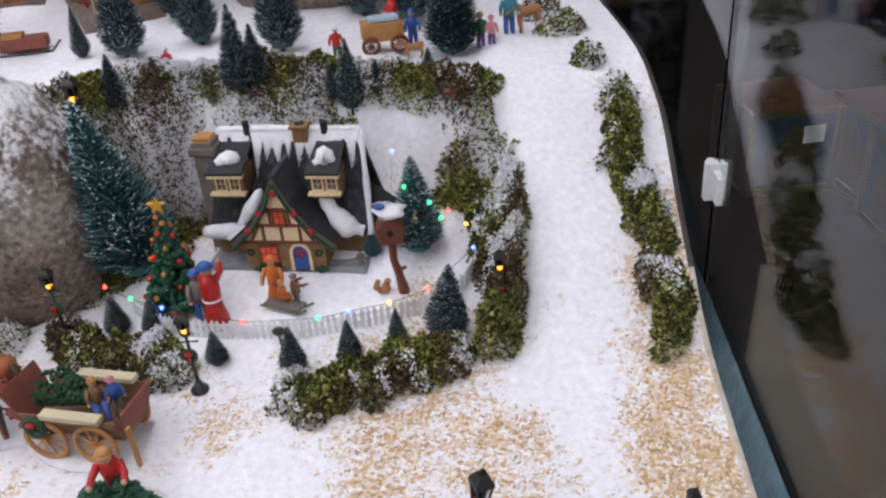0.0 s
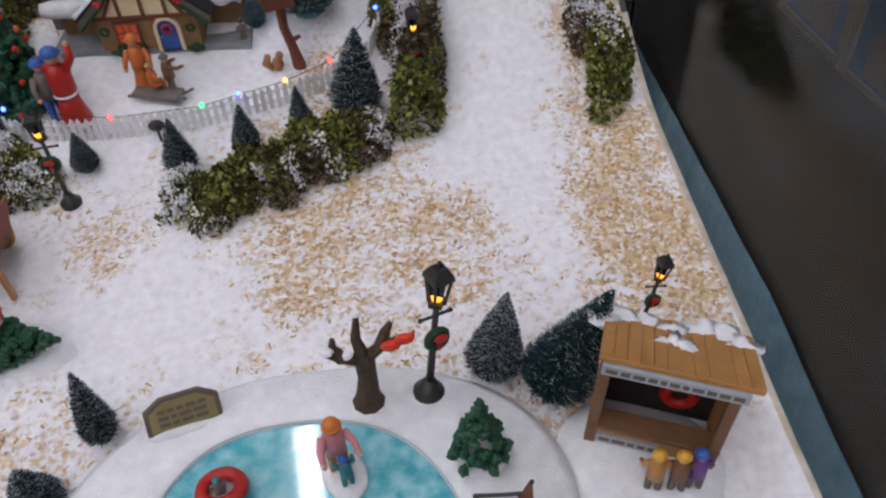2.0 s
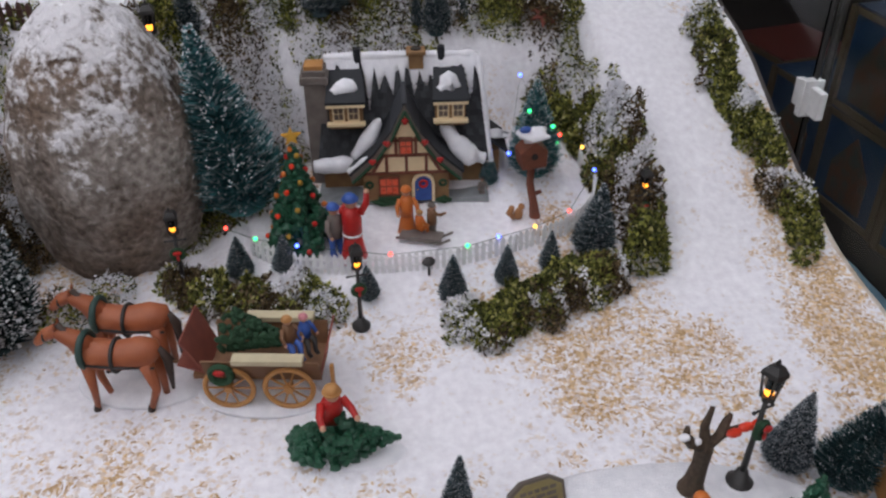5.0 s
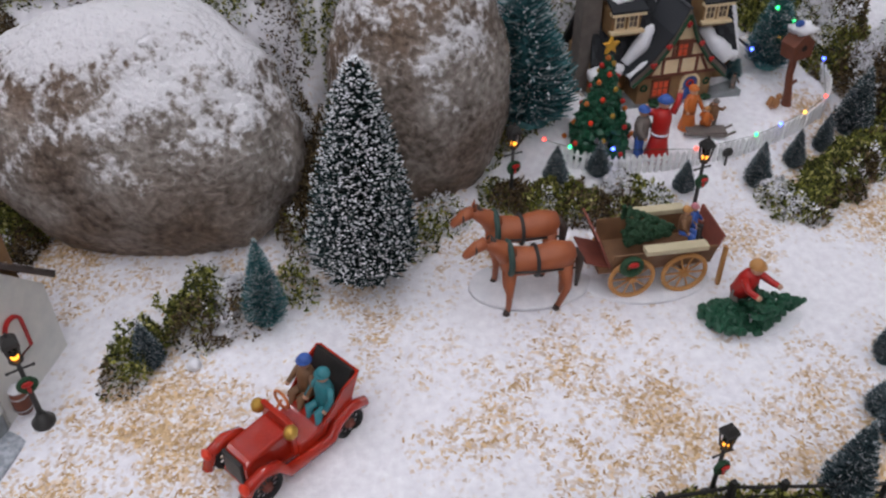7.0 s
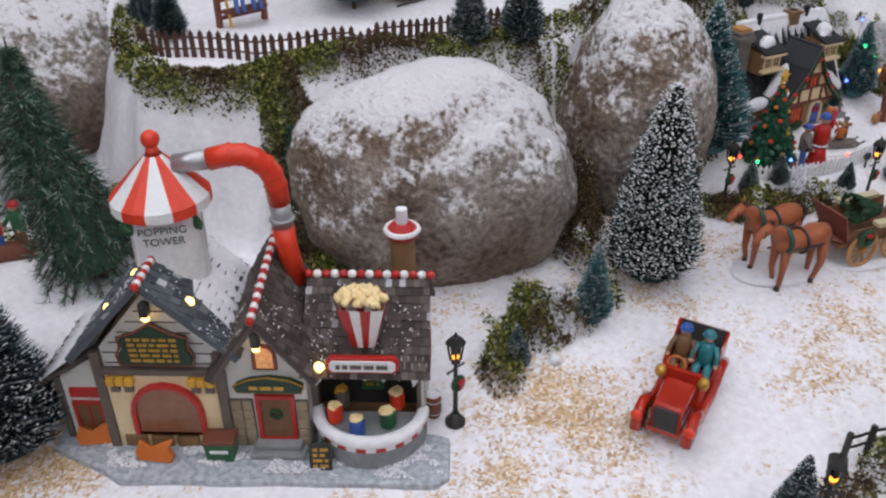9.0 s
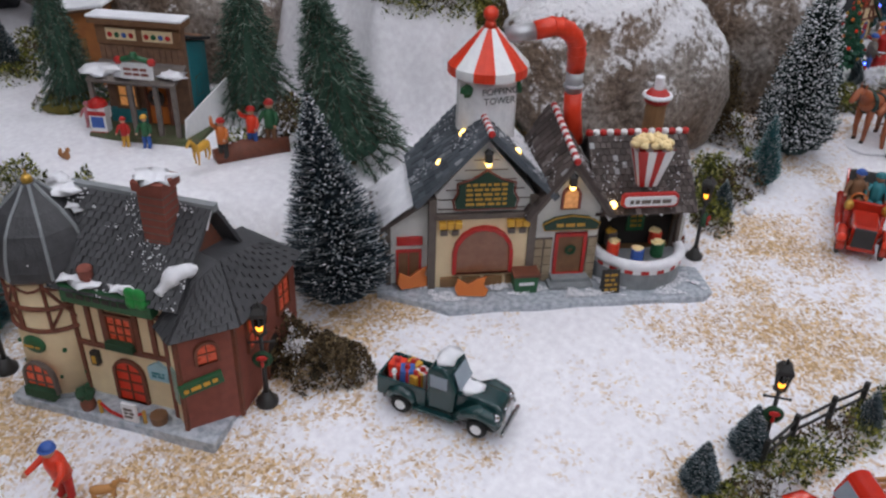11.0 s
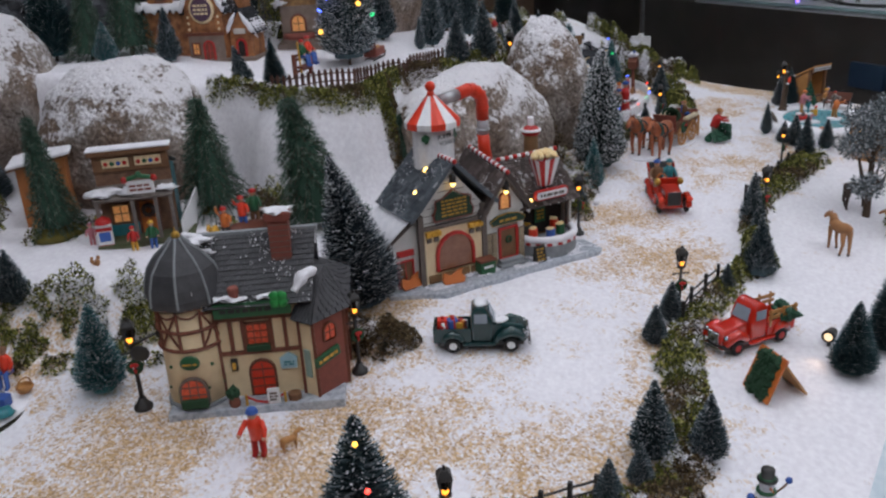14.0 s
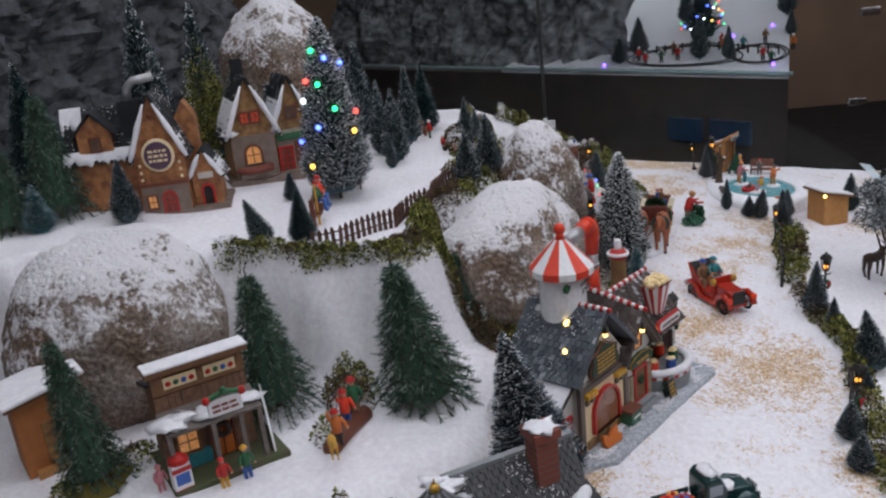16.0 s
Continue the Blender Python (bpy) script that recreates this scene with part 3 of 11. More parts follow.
def hedge(name, label, spots, seed, leaves=900, leaf=0.0048, snow=0.25, patch=26.0, brown=0.42, gap=0.56, hang=1.0, core=True):
    """Moss heaped over spots of (x, y, radius, height) as an uneven cushion of small sprigs; a large gap leaves it in clumps with bare snow between."""
    rs = np.random.RandomState(seed)
    S = np.array(spots, float)
    n = int(3.6 * leaves)
    wt = S[:, 2] * (S[:, 2] + S[:, 3])
    k = rs.choice(len(S), n, p=wt / wt.sum())
    a, q = rs.uniform(0, 2 * math.pi, n), S[k, 2] * 1.35 * np.sqrt(rs.rand(n))
    x, y = S[k, 0] + q * np.cos(a), S[k, 1] + q * np.sin(a)
    d2 = ((x[:, None] - S[None, :, 0]) ** 2 + (y[:, None] - S[None, :, 1]) ** 2) / (1.35 * S[None, :, 2]) ** 2
    top = (S[None, :, 3] * np.sqrt(np.clip(1 - d2, 0, 1))).max(1)
    lump = 0.4 + 0.75 * value_noise(x, y, 42, seed) + 0.45 * value_noise(x, y, 110, seed + 3)
    clump = 0.5 * value_noise(x, y, 30, seed + 7) + 0.35 * value_noise(x, y, 75, seed + 8) + 0.6 * np.clip(1 - d2.min(1), 0, 1)
    frac = 1 - 0.75 * rs.rand(n) ** 1.6
    low = land(x, y)
    z = low + top * lump * frac * np.clip((clump - gap) * 6 + 0.25, 0.25, 1) + 0.001
    keep = (clump + 0.08 * rs.rand(n) > gap) & (low > land(S[k, 0], S[k, 1]) - hang)
    x, y, z, frac = x[keep], y[keep], z[keep], frac[keep]
    P = np.stack([x, y, z], 1)
    white = value_noise(x, y, patch, seed + 11) + 0.5 * value_noise(x, y, patch * 3.1, seed + 12) + 0.35 * (frac - 0.6) + 0.4 * rs.rand(len(x))
    isnow = (white > 1.66 - 1.2 * snow) & (frac > 0.62)
    dry = value_noise(x, y, 17, seed + 21) + 0.35 * value_noise(x, y, 55, seed + 22) + 0.2 * rs.rand(len(x)) > 1.22 - brown
    t = thing(name, label, "shrub", kind="stuff")
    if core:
        # dark balls under the sprigs stand in for shade deep in the cushion
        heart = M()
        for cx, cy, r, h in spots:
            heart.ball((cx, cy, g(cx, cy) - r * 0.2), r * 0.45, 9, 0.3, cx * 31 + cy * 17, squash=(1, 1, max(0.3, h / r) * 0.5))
        part("core", heart, SHADE_CORE_EARTH, t)
    part("leaves", sprigs(P[~isnow & ~dry], leaf, 0.33, rs), MOSS, t)
    part("dry_leaves", sprigs(P[~isnow & dry], leaf * 0.9, 0.3, rs), MOSS_DRY, t, "brown dry moss")
    W = P[isnow]
    if len(W) > 4:
        W = np.concatenate([W, W + rs.normal(size=W.shape) * leaf * 0.4, W + rs.normal(size=W.shape) * leaf * 0.4])
        sn = sprigs(W + np.array([0, 0, leaf * 0.2]), leaf * 0.36, 0.85, rs, 0.2)
        part("snow", sn, SNOW, t)
    return t


def boulder(name, label, c, r, rot, seed, n=120):
    m = M()
    vs, fs = [], []
    rows = n // 2
    for i in range(rows + 1):
        a = math.pi * i / rows
        for k in range(n):
            b = 2 * math.pi * k / n
            d = Vector((math.sin(a) * math.cos(b), math.sin(a) * math.sin(b), math.cos(a)))
            q = 1 + 0.09 * noise.noise(d * 1.3 + Vector((seed, 0, 0))) + 0.05 * noise.noise(d * 3.1 + Vector((0, seed, 0))) + 0.03 * abs(noise.noise(d * 7 + Vector((0, 0, seed)))) + 0.016 * noise.noise(d * 17 + Vector((seed, 0, seed))) + 0.007 * noise.noise(d * 40 + Vector((seed, 3, seed)))
            vs.append((d.x * r[0] * q, d.y * r[1] * q, d.z * r[2] * q))
    fs = [(i * n + k, (i + 1) * n + k, (i + 1) * n + (k + 1) % n, i * n + (k + 1) % n) for i in range(rows) for k in range(n)]
    m.add(vs, fs)
    return solid(name, m, SNOWY_ROCK, label, "boulder", pose(*c, 0, 0, rot), "boulders", smooth=True)


def snowy_rock_mat():
    """Brown-grey papier rock with flock lying on what faces upward."""
    m = bpy.data.materials.new("flocked_rock")
    m.use_nodes = True
    nt = m.node_tree
    p = nt.nodes["Principled BSDF"]
    tc = nt.nodes.new("ShaderNodeTexCoord")
    big = nt.nodes.new("ShaderNodeTexNoise")
    big.inputs["Scale"].default_value, big.inputs["Detail"].default_value = 18, 9
    fine = nt.nodes.new("ShaderNodeTexNoise")
    fine.inputs["Scale"].default_value, fine.inputs["Detail"].default_value = 130, 9
    for n in (big, fine):
        nt.links.new(tc.outputs["Object"], n.inputs["Vector"])
    ramp = nt.nodes.new("ShaderNodeValToRGB")
    e = ramp.color_ramp.elements
    e[0].position, e[1].position = 0.33, 0.67
    e[0].color, e[1].color = (0.09, 0.065, 0.048, 1), (0.5, 0.45, 0.41, 1)
    mixn = nt.nodes.new("ShaderNodeMath")
    mixn.operation = "MULTIPLY_ADD"
    mixn.inputs[1].default_value = 0.42
    half = nt.nodes.new("ShaderNodeMath")
    half.operation = "MULTIPLY"
    half.inputs[1].default_value = 0.58
    nt.links.new(fine.outputs["Fac"], half.inputs[0])
    nt.links.new(big.outputs["Fac"], mixn.inputs[0])
    nt.links.new(half.outputs[0], mixn.inputs[2])
    nt.links.new(mixn.outputs[0], ramp.inputs["Fac"])
    geo = nt.nodes.new("ShaderNodeNewGeometry")
    sep = nt.nodes.new("ShaderNodeSeparateXYZ")
    nt.links.new(geo.outputs["Normal"], sep.inputs[0])
    lay = nt.nodes.new("ShaderNodeMath")
    lay.operation = "MULTIPLY_ADD"
    lay.inputs[1].default_value, lay.inputs[2].default_value = 0.36, -0.5
    nt.links.new(sep.outputs["Z"], lay.inputs[0])
    s2 = nt.nodes.new("ShaderNodeMath")
    s2.operation = "ADD"
    nt.links.new(lay.outputs[0], s2.inputs[0])
    blot = nt.nodes.new("ShaderNodeTexNoise")
    blot.inputs["Scale"].default_value, blot.inputs["Detail"].default_value, blot.inputs["Roughness"].default_value = 26, 12, 0.78
    nt.links.new(tc.outputs["Object"], blot.inputs["Vector"])
    speck = nt.nodes.new("ShaderNodeMath")
    speck.operation = "MULTIPLY_ADD"
    speck.inputs[1].default_value = 0.42
    nt.links.new(fine.outputs["Fac"], speck.inputs[0])
    nt.links.new(blot.outputs["Fac"], speck.inputs[2])
    nt.links.new(speck.outputs[0], s2.inputs[1])
    low = nt.nodes.new("ShaderNodeTexNoise")
    low.inputs["Scale"].default_value, low.inputs["Detail"].default_value = 7, 6
    nt.links.new(tc.outputs["Object"], low.inputs["Vector"])
    tint = nt.nodes.new("ShaderNodeValToRGB")
    tint.color_ramp.elements[0].position, tint.color_ramp.elements[1].position = 0.38, 0.6
    tint.color_ramp.elements[0].color, tint.color_ramp.elements[1].color = (0.6, 0.47, 0.37, 1), (1, 1, 1, 1)
    nt.links.new(low.outputs["Fac"], tint.inputs["Fac"])
    stained = nt.nodes.new("ShaderNodeMix")
    stained.data_type, stained.blend_type = "RGBA", "MULTIPLY"
    stained.inputs["Factor"].default_value = 1.0
    nt.links.new(ramp.outputs["Color"], stained.inputs["A"])
    nt.links.new(tint.outputs["Color"], stained.inputs["B"])
    step = nt.nodes.new("ShaderNodeMapRange")
    step.inputs["From Min"].default_value, step.inputs["From Max"].default_value = 0.33, 0.44
    step.inputs["To Max"].default_value = 0.85
    nt.links.new(s2.outputs[0], step.inputs["Value"])
    both = nt.nodes.new("ShaderNodeMix")
    both.data_type = "RGBA"
    nt.links.new(step.outputs["Result"], both.inputs["Factor"])
    nt.links.new(stained.outputs["Result"], both.inputs["A"])
    both.inputs["B"].default_value = (0.84, 0.83, 0.86, 1)
    nt.links.new(both.outputs["Result"], p.inputs["Base Color"])
    p.inputs["Roughness"].default_value = 0.8
    bp = nt.nodes.new("ShaderNodeBump")
    bp.inputs["Strength"].default_value, bp.inputs["Distance"].default_value = 1.0, 0.014
    nt.links.new(mixn.outputs[0], bp.inputs["Height"])
    nt.links.new(bp.outputs["Normal"], p.inputs["Normal"])
    return m


SNOWY_ROCK = snowy_rock_mat()
boulder("boulder", "large grey-brown boulder with snow on its crown", (-0.82, 1.012, 0.152), (0.181, 0.122, 0.15), -32, 3.0)
boulder("boulder", "tall grey-brown boulder dusted with snow beside the cottage", (-0.517, 0.954, 0.18), (0.102, 0.1, 0.17), -20, 8.0)
boulder("boulder", "broad grey boulder with snowy top behind the wooden shop", (-1.105, 1.645, 0.188), (0.175, 0.165, 0.165), -40, 5.0)
boulder("boulder", "grey boulder with snowy top at the back of the landscape", (-0.2, 1.56, 0.42), (0.16, 0.15, 0.25), 10, 11.0)

# one tree of each kind, then copies
KINDS = {
    "frost": brush_tree("fir_tree", "small frosted blue-green bottle-brush fir on the snow", NEEDLE_BLUE, 0.1, 0.03, 3600, 0.16, 1, thin=0.0009),
    "teal": brush_tree("fir_tree", "teal bottle-brush fir with frosted tips on the snow", NEEDLE_TEAL, 0.1, 0.03, 4200, 0.22, 2, thin=0.0008),
    "dark": brush_tree("fir_tree", "dark green bottle-brush fir speckled with snow", NEEDLE_SPRUCE, 0.25, 0.052, 6500, 0.14, 3, thin=0.0011),
    "speckled": brush_tree("fir_tree", "dark green bottle-brush fir thickly speckled with snow", NEEDLE_SPECK, 0.25, 0.052, 7500, 0.34, 6, thin=0.0011),
    "white": brush_tree("fir_tree", "tall fir thickly flocked with white snow", NEEDLE, 0.25, 0.055, 5200, 1.0, 4, power=0.6, thin=0.0017),
    "pine": pine_tree("pine_tree", "dark green pine with long drooping needles", 0.25, 0.075, 5),
}
TREES = [
    ("frost", -0.236, 0.478, 0.082, 0.03, 0, 2), ("frost", -0.278, 0.411, 0.088, 0.042, 0, -22), ("speckled", 0.05, 0.462, 0.088, 0.046, 0, 8), ("dark", 0.084, 0.44, 0.112, 0.06, 0, 24),
    ("teal", -0.375, 0.925, 0.235, 0.118, 0, -8), ("teal", -0.03, 0.905, 0.13, 0.068, 0, 0), ("frost", -0.004, 0.772, 0.095, 0.053, 0, 5),
    ("frost", -0.26, 0.766, 0.046, 0.028, 0, 0), ("frost", -0.172, 0.742, 0.064, 0.034, 0, 0), ("frost", -0.11, 0.75, 0.055, 0.029, 0, 0), ("frost", -0.057, 0.76, 0.055, 0.027, 0, 0),
    ("frost", -0.391, 0.838, 0.056, 0.033, 0, 0), ("frost", -0.342, 0.824, 0.05, 0.031, 0, 0), ("teal", -0.086, 0.905, 0.045, 0.025, 0, 0),
    ("white", -0.647, 0.793, 0.262, 0.118, 0, 1), ("teal", -0.758, 0.779, 0.112, 0.048, 0, 0), ("frost", -0.877, 0.776, 0.06, 0.035, 0, 0),
    ("teal", -1.661, 1.24, 0.135, 0.075, 0, 0), ("speckled", -1.352, 0.988, 0.255, 0.132, -10, -2),
    ("frost", -1.744, 0.666, 0.07, 0.035, 0, 0), ("frost", -1.63, 0.552, 0.066, 0.038, 0, 0), ("frost", -1.53, 0.522, 0.108, 0.06, 0, 0), ("frost", -1.512, 0.46, 0.092, 0.05, 0, 0), ("frost", -1.582, 0.526, 0.058, 0.034, 0, 0),
    ("frost", -1.284, 0.562, 0.064, 0.04, 0, 0), ("frost", -1.215, 0.55, 0.066, 0.042, 0, 0), ("frost", -1.03, 0.44, 0.105, 0.066, 0, 30), ("frost", -1.095, 0.482, 0.054, 0.03, 0, 0), ("frost", -0.824, 0.465, 0.11, 0.05, 0, 0), ("frost", -0.883, 0.454, 0.068, 0.034, 0, 0),
    ("frost", -0.373, 0.386, 0.105, 0.046, 0, 0), ("frost", -0.268, 0.342, 0.075, 0.04, 0, 0), ("frost", -0.21, 0.17, 0.1, 0.055, 0, 0), ("frost", -0.277, 0.435, 0.055, 0.04, 0, 0),
    ("dark", -1.256, 0.3, 0.112, 0.07, 0, 0), ("dark", -1.177, 0.255, 0.15, 0.07, 0, 0),
    ("frost", -1.575, 1.485, 0.092, 0.056, 0, 0), ("frost", -1.581, 1.583, 0.104, 0.06, 0, 0), ("frost", -1.59, 1.647, 0.07, 0.04, 0, 0), ("frost", -1.554, 1.729, 0.045, 0.026, 0, 0), ("frost", -1.4, 1.785, 0.09, 0.05, 0, 0), ("frost", -1.274, 1.943, 0.068, 0.048, 0, 0), ("frost", -1.23, 1.9, 0.095, 0.054, 0, 0), ("frost", -1.691, 1.542, 0.056, 0.036, 0, 0),
    ("pine", -1.2, 1.378, 0.225, 0.13, -4, 0), ("pine", -1.2, 1.152, 0.25, 0.15, -6, -9), ("pine", -1.385, 1.575, 0.225, 0.092, -3, -3), ("pine", -0.972, 1.075, 0.165, 0.08, -14, 6),
    ("frost", -0.645, 1.05, 0.13, 0.064, 0, 0), ("frost", -0.7, 1.09, 0.11, 0.058, 0, 0),
    ("frost", -0.418, 1.092, 0.075, 0.038, 0, 0), ("frost", -0.447, 1.259, 0.17, 0.072, 0, 0), ("frost", -0.255, 1.108, 0.12, 0.05, 0, 0), ("frost", -0.232, 1.116, 0.085, 0.042, 0, 0), ("frost", -0.107, 1.09, 0.1, 0.042, 0, 0), ("frost", -0.214, 1.251, 0.2, 0.075, 0, 0), ("frost", -0.345, 1.304, 0.18, 0.065, 0, 0), ("dark", 0.038, 1.235, 0.2, 0.09, 0, 0),
    ("dark", -1.002, 1.352, 0.1, 0.052, 0, -4), ("frost", -0.132, 1.096, 0.055, 0.02, 0, 0), ("frost", -0.071, 1.097, 0.05, 0.022, 0, 0), ("frost", -0.514, 1.262, 0.08, 0.03, 0, 0),
    ("frost", -0.4, 1.42, 0.17, 0.08, 0, 0), ("frost", -0.48, 1.52, 0.2, 0.09, 0, 0), ("frost", -0.3, 1.5, 0.16, 0.08, 0, 0), ("frost", 0.0, 1.12, 0.05, 0.03, 0, 0),
    ("dark", -0.7, 1.95, 0.28, 0.12, 0, 0), ("pine", -0.914, 1.9, 0.18, 0.11, 0, 0), ("pine", -0.85, 1.84, 0.24, 0.13, 0, 0), ("frost", -0.9, 1.69, 0.12, 0.06, 0, 0), ("teal", -0.942, 1.83, 0.09, 0.06, 0, 0), ("frost", -1.022, 1.41, 0.088, 0.046, -22, 14), ("frost", -0.02, 1.4, 0.26, 0.1, 0, 0), ("frost", -0.1, 1.42, 0.24, 0.09, 0, 0), ("frost", -0.4, 1.69, 0.36, 0.12, 0, 0), ("frost", -0.5, 1.78, 0.38, 0.13, 0, 0), ("dark", -0.95, 1.97, 0.3, 0.12, 0, 0), ("frost", -0.75, 1.43, 0.06, 0.035, 0, 0),
]
NATIVE = {"speckled": (0.25, 0.104), "frost": (0.1, 0.06), "teal": (0.1, 0.06), "dark": (0.25, 0.104), "white": (0.25, 0.11), "pine": (0.25, 0.15)}
rnd = random.Random(7)
first = {}
for kind, x, y, h, w, back, lean in TREES:
    nh, nw = NATIVE[kind]
    m = pose(x, y, g(x, y) - 0.002, back, lean, 0) @ pose(0, 0, 0, 0, 0, rnd.uniform(0, 360)) @ Matrix.Diagonal((w / nw, w / nw, h / nh, 1))
    if kind in first:
        copy_thing(KINDS[kind], m)
    else:
        first[kind] = m
for kind, m in first.items():
    KINDS[kind].matrix_world = m

# hedges of moss
hedge("moss_hedge", "olive moss hedge dusted with snow along the garden fence", [(-0.15, 0.685, 0.028, 0.022), (-0.165, 0.698, 0.03, 0.03), (-0.14, 0.69, 0.026, 0.03), (-0.085, 0.7, 0.03, 0.036), (-0.04, 0.71, 0.03, 0.038), (-0.11, 0.7, 0.032, 0.04), (-0.06, 0.715, 0.03, 0.04), (-0.02, 0.72, 0.03, 0.038), (0.0, 0.735, 0.02, 0.03)], 11, 5200, snow=0.23, brown=0.2, leaf=0.0056, gap=0.7, core=False)
hedge("moss_hedge", "olive moss hedge with snow beside the wagon", [(-0.42, 0.81, 0.03, 0.03), (-0.38, 0.795, 0.03, 0.03), (-0.34, 0.775, 0.03, 0.028), (-0.31, 0.755, 0.025, 0.025), (-0.45, 0.83, 0.025, 0.03)], 12, 3600, snow=0.3, brown=0.32, gap=0.7, core=False)
hedge("moss_hedge", "tall moss hedge between the garden and the snowy path", [(0.045, 0.745, 0.025, 0.05), (0.06, 0.79, 0.028, 0.06), (0.07, 0.84, 0.03, 0.07), (0.075, 0.89, 0.032, 0.06), (0.075, 0.945, 0.032, 0.05), (0.06, 0.99, 0.035, 0.05), (0.03, 1.02, 0.035, 0.04), (0.052, 0.965, 0.03, 0.05), (0.055, 0.9, 0.026, 0.05)], 13, 7600, snow=0.26, brown=0.42, leaf=0.0062, gap=0.74, core=False)
hr = random.Random(4)
EDGE = [(0.05, 1.082), (0.012, 1.09), (-0.025, 1.095), (-0.06, 1.1), (-0.1, 1.106), (-0.14, 1.111), (-0.18, 1.116), (-0.22, 1.122), (-0.26, 1.124), (-0.3, 1.12), (-0.34, 1.116), (-0.38, 1.112), (-0.42, 1.1), (-0.46, 1.086)]
hedge("moss_hedge", "moss bank with snow above and behind the cottage", [(x, y, hr.uniform(0.028, 0.036), hr.uniform(0.022, 0.034)) for x, y in EDGE] + [(x + 0.018, y + hr.uniform(0.0, 0.018), hr.uniform(0.024, 0.032), hr.uniform(0.018, 0.03)) for x, y in EDGE]
      + [(0.0, 1.125, 0.03, 0.02), (0.035, 1.115, 0.032, 0.025), (0.055, 1.06, 0.032, 0.035), (0.06, 1.03, 0.032, 0.035)], 14, 13000, snow=0.28, gap=0.66, hang=0.035, core=False, brown=0.34)
hedge("moss_hedge", "moss and snow on the bank behind the cottage", [(-0.12 - 0.03 * k + hr.uniform(-0.01, 0.01), 1.06 + 0.02 * (k % 3), hr.uniform(0.026, 0.034), hr.uniform(0.016, 0.028)) for k in range(9)], 29, 4200, snow=0.28, gap=0.68, core=False, brown=0.45)
hedge("moss_hedge", "dark moss between the tall boulder and the cottage", [(-0.345 - 0.03 * k + hr.uniform(-0.01, 0.01), 0.945 + 0.034 * j + hr.uniform(-0.01, 0.01), hr.uniform(0.022, 0.034), hr.uniform(0.02, 0.04)) for k in range(5) for j in range(4)], 28, 6500, snow=0.15, gap=0.56, core=False)
hedge("moss_hedge", "moss hedge with snow on the outer side of the path", [(0.235, 0.72, 0.026, 0.035), (0.24, 0.77, 0.026, 0.04), (0.245, 0.83, 0.022, 0.035), (0.235, 0.89, 0.026, 0.04), (0.225, 0.95, 0.03, 0.045), (0.235, 1.02, 0.025, 0.04), (0.22, 1.12, 0.02, 0.03), (0.238, 0.745, 0.024, 0.034), (0.242, 0.8, 0.024, 0.034), (0.24, 0.86, 0.024, 0.034), (0.23, 0.92, 0.028, 0.04), (0.23, 0.985, 0.026, 0.038)], 15, 5400, snow=0.28, brown=0.32, leaf=0.0058, gap=0.74, core=False)
hedge("moss_hedge", "moss and snow at the foot of the boulders", [(-0.46, 0.845, 0.03, 0.02), (-0.53, 0.845, 0.03, 0.02), (-0.58, 0.82, 0.03, 0.03), (-0.72, 0.8, 0.03, 0.03), (-0.68, 0.86, 0.04, 0.06), (-0.66, 0.92, 0.035, 0.1), (-0.79, 0.8, 0.035, 0.035), (-0.83, 0.8, 0.035, 0.04), (-0.88, 0.8, 0.03, 0.035), (-0.9, 0.77, 0.025, 0.02), (-0.81, 0.84, 0.04, 0.04), (-0.66, 1.0, 0.035, 0.05), (-0.645, 0.96, 0.032, 0.08), (-0.64, 1.03, 0.035, 0.04), (-0.69, 0.9, 0.03, 0.05), (-0.577, 1.017, 0.03, 0.03), (-0.59, 0.995, 0.032, 0.05), (-0.605, 0.97, 0.032, 0.06), (-0.63, 0.94, 0.032, 0.06), (-0.66, 0.925, 0.034, 0.05)], 16, 11000, snow=0.34, gap=0.74, core=False, brown=0.34)
LIP = [(-0.68, 1.055), (-0.72, 1.08), (-0.76, 1.105), (-0.8, 1.135), (-0.84, 1.152), (-0.88, 1.158), (-0.92, 1.156), (-0.96, 1.15), (-1.0, 1.152), (-1.035, 1.164), (-1.068, 1.188), (-1.09, 1.225), (-1.082, 1.275), (-1.075, 1.33), (-1.06, 1.4), (-1.04, 1.48)]
hedge("moss_hedge", "moss bank with snow below the picket fence", [(x, y - 0.004, 0.03, 0.02) for x, y in LIP] + [((a[0] + b[0]) / 2, (a[1] + b[1]) / 2, 0.028, 0.016) for a, b in zip(LIP, LIP[1:])], 17, 9000, snow=0.22, gap=0.62, hang=0.02, core=False, brown=0.36)
hedge("moss_hedge", "dark moss between the boulder and the snow bank", [(-0.945, 1.125, 0.03, 0.04), (-0.955, 1.1, 0.034, 0.045), (-0.96, 1.07, 0.036, 0.05), (-0.975, 1.04, 0.036, 0.045), (-0.99, 1.01, 0.032, 0.035), (-0.93, 1.095, 0.03, 0.05)], 27, 11000, snow=0.2, gap=0.5, core=False, brown=0.5)
hedge("moss_hedge", "snowy moss slope beside the campfire", [(-1.45 - 0.23 * k / 11 - 0.042 * m + 0.01 * (k % 2), 1.17 + 0.5 * k / 11 - 0.018 * m, 0.042, 0.03 - 0.005 * m) for k in range(12) for m in range(3)] + [(-1.6 - 0.018 * (k % 3) + 0.006 * k, 1.53 + 0.03 * k, 0.034, 0.016) for k in range(7)] + [(-1.655 + 0.01 * k, 1.6 + 0.035 * k, 0.036, 0.022) for k in range(5)], 18, 15000, snow=0.16, patch=16.0, gap=1.0, core=False, brown=0.26)
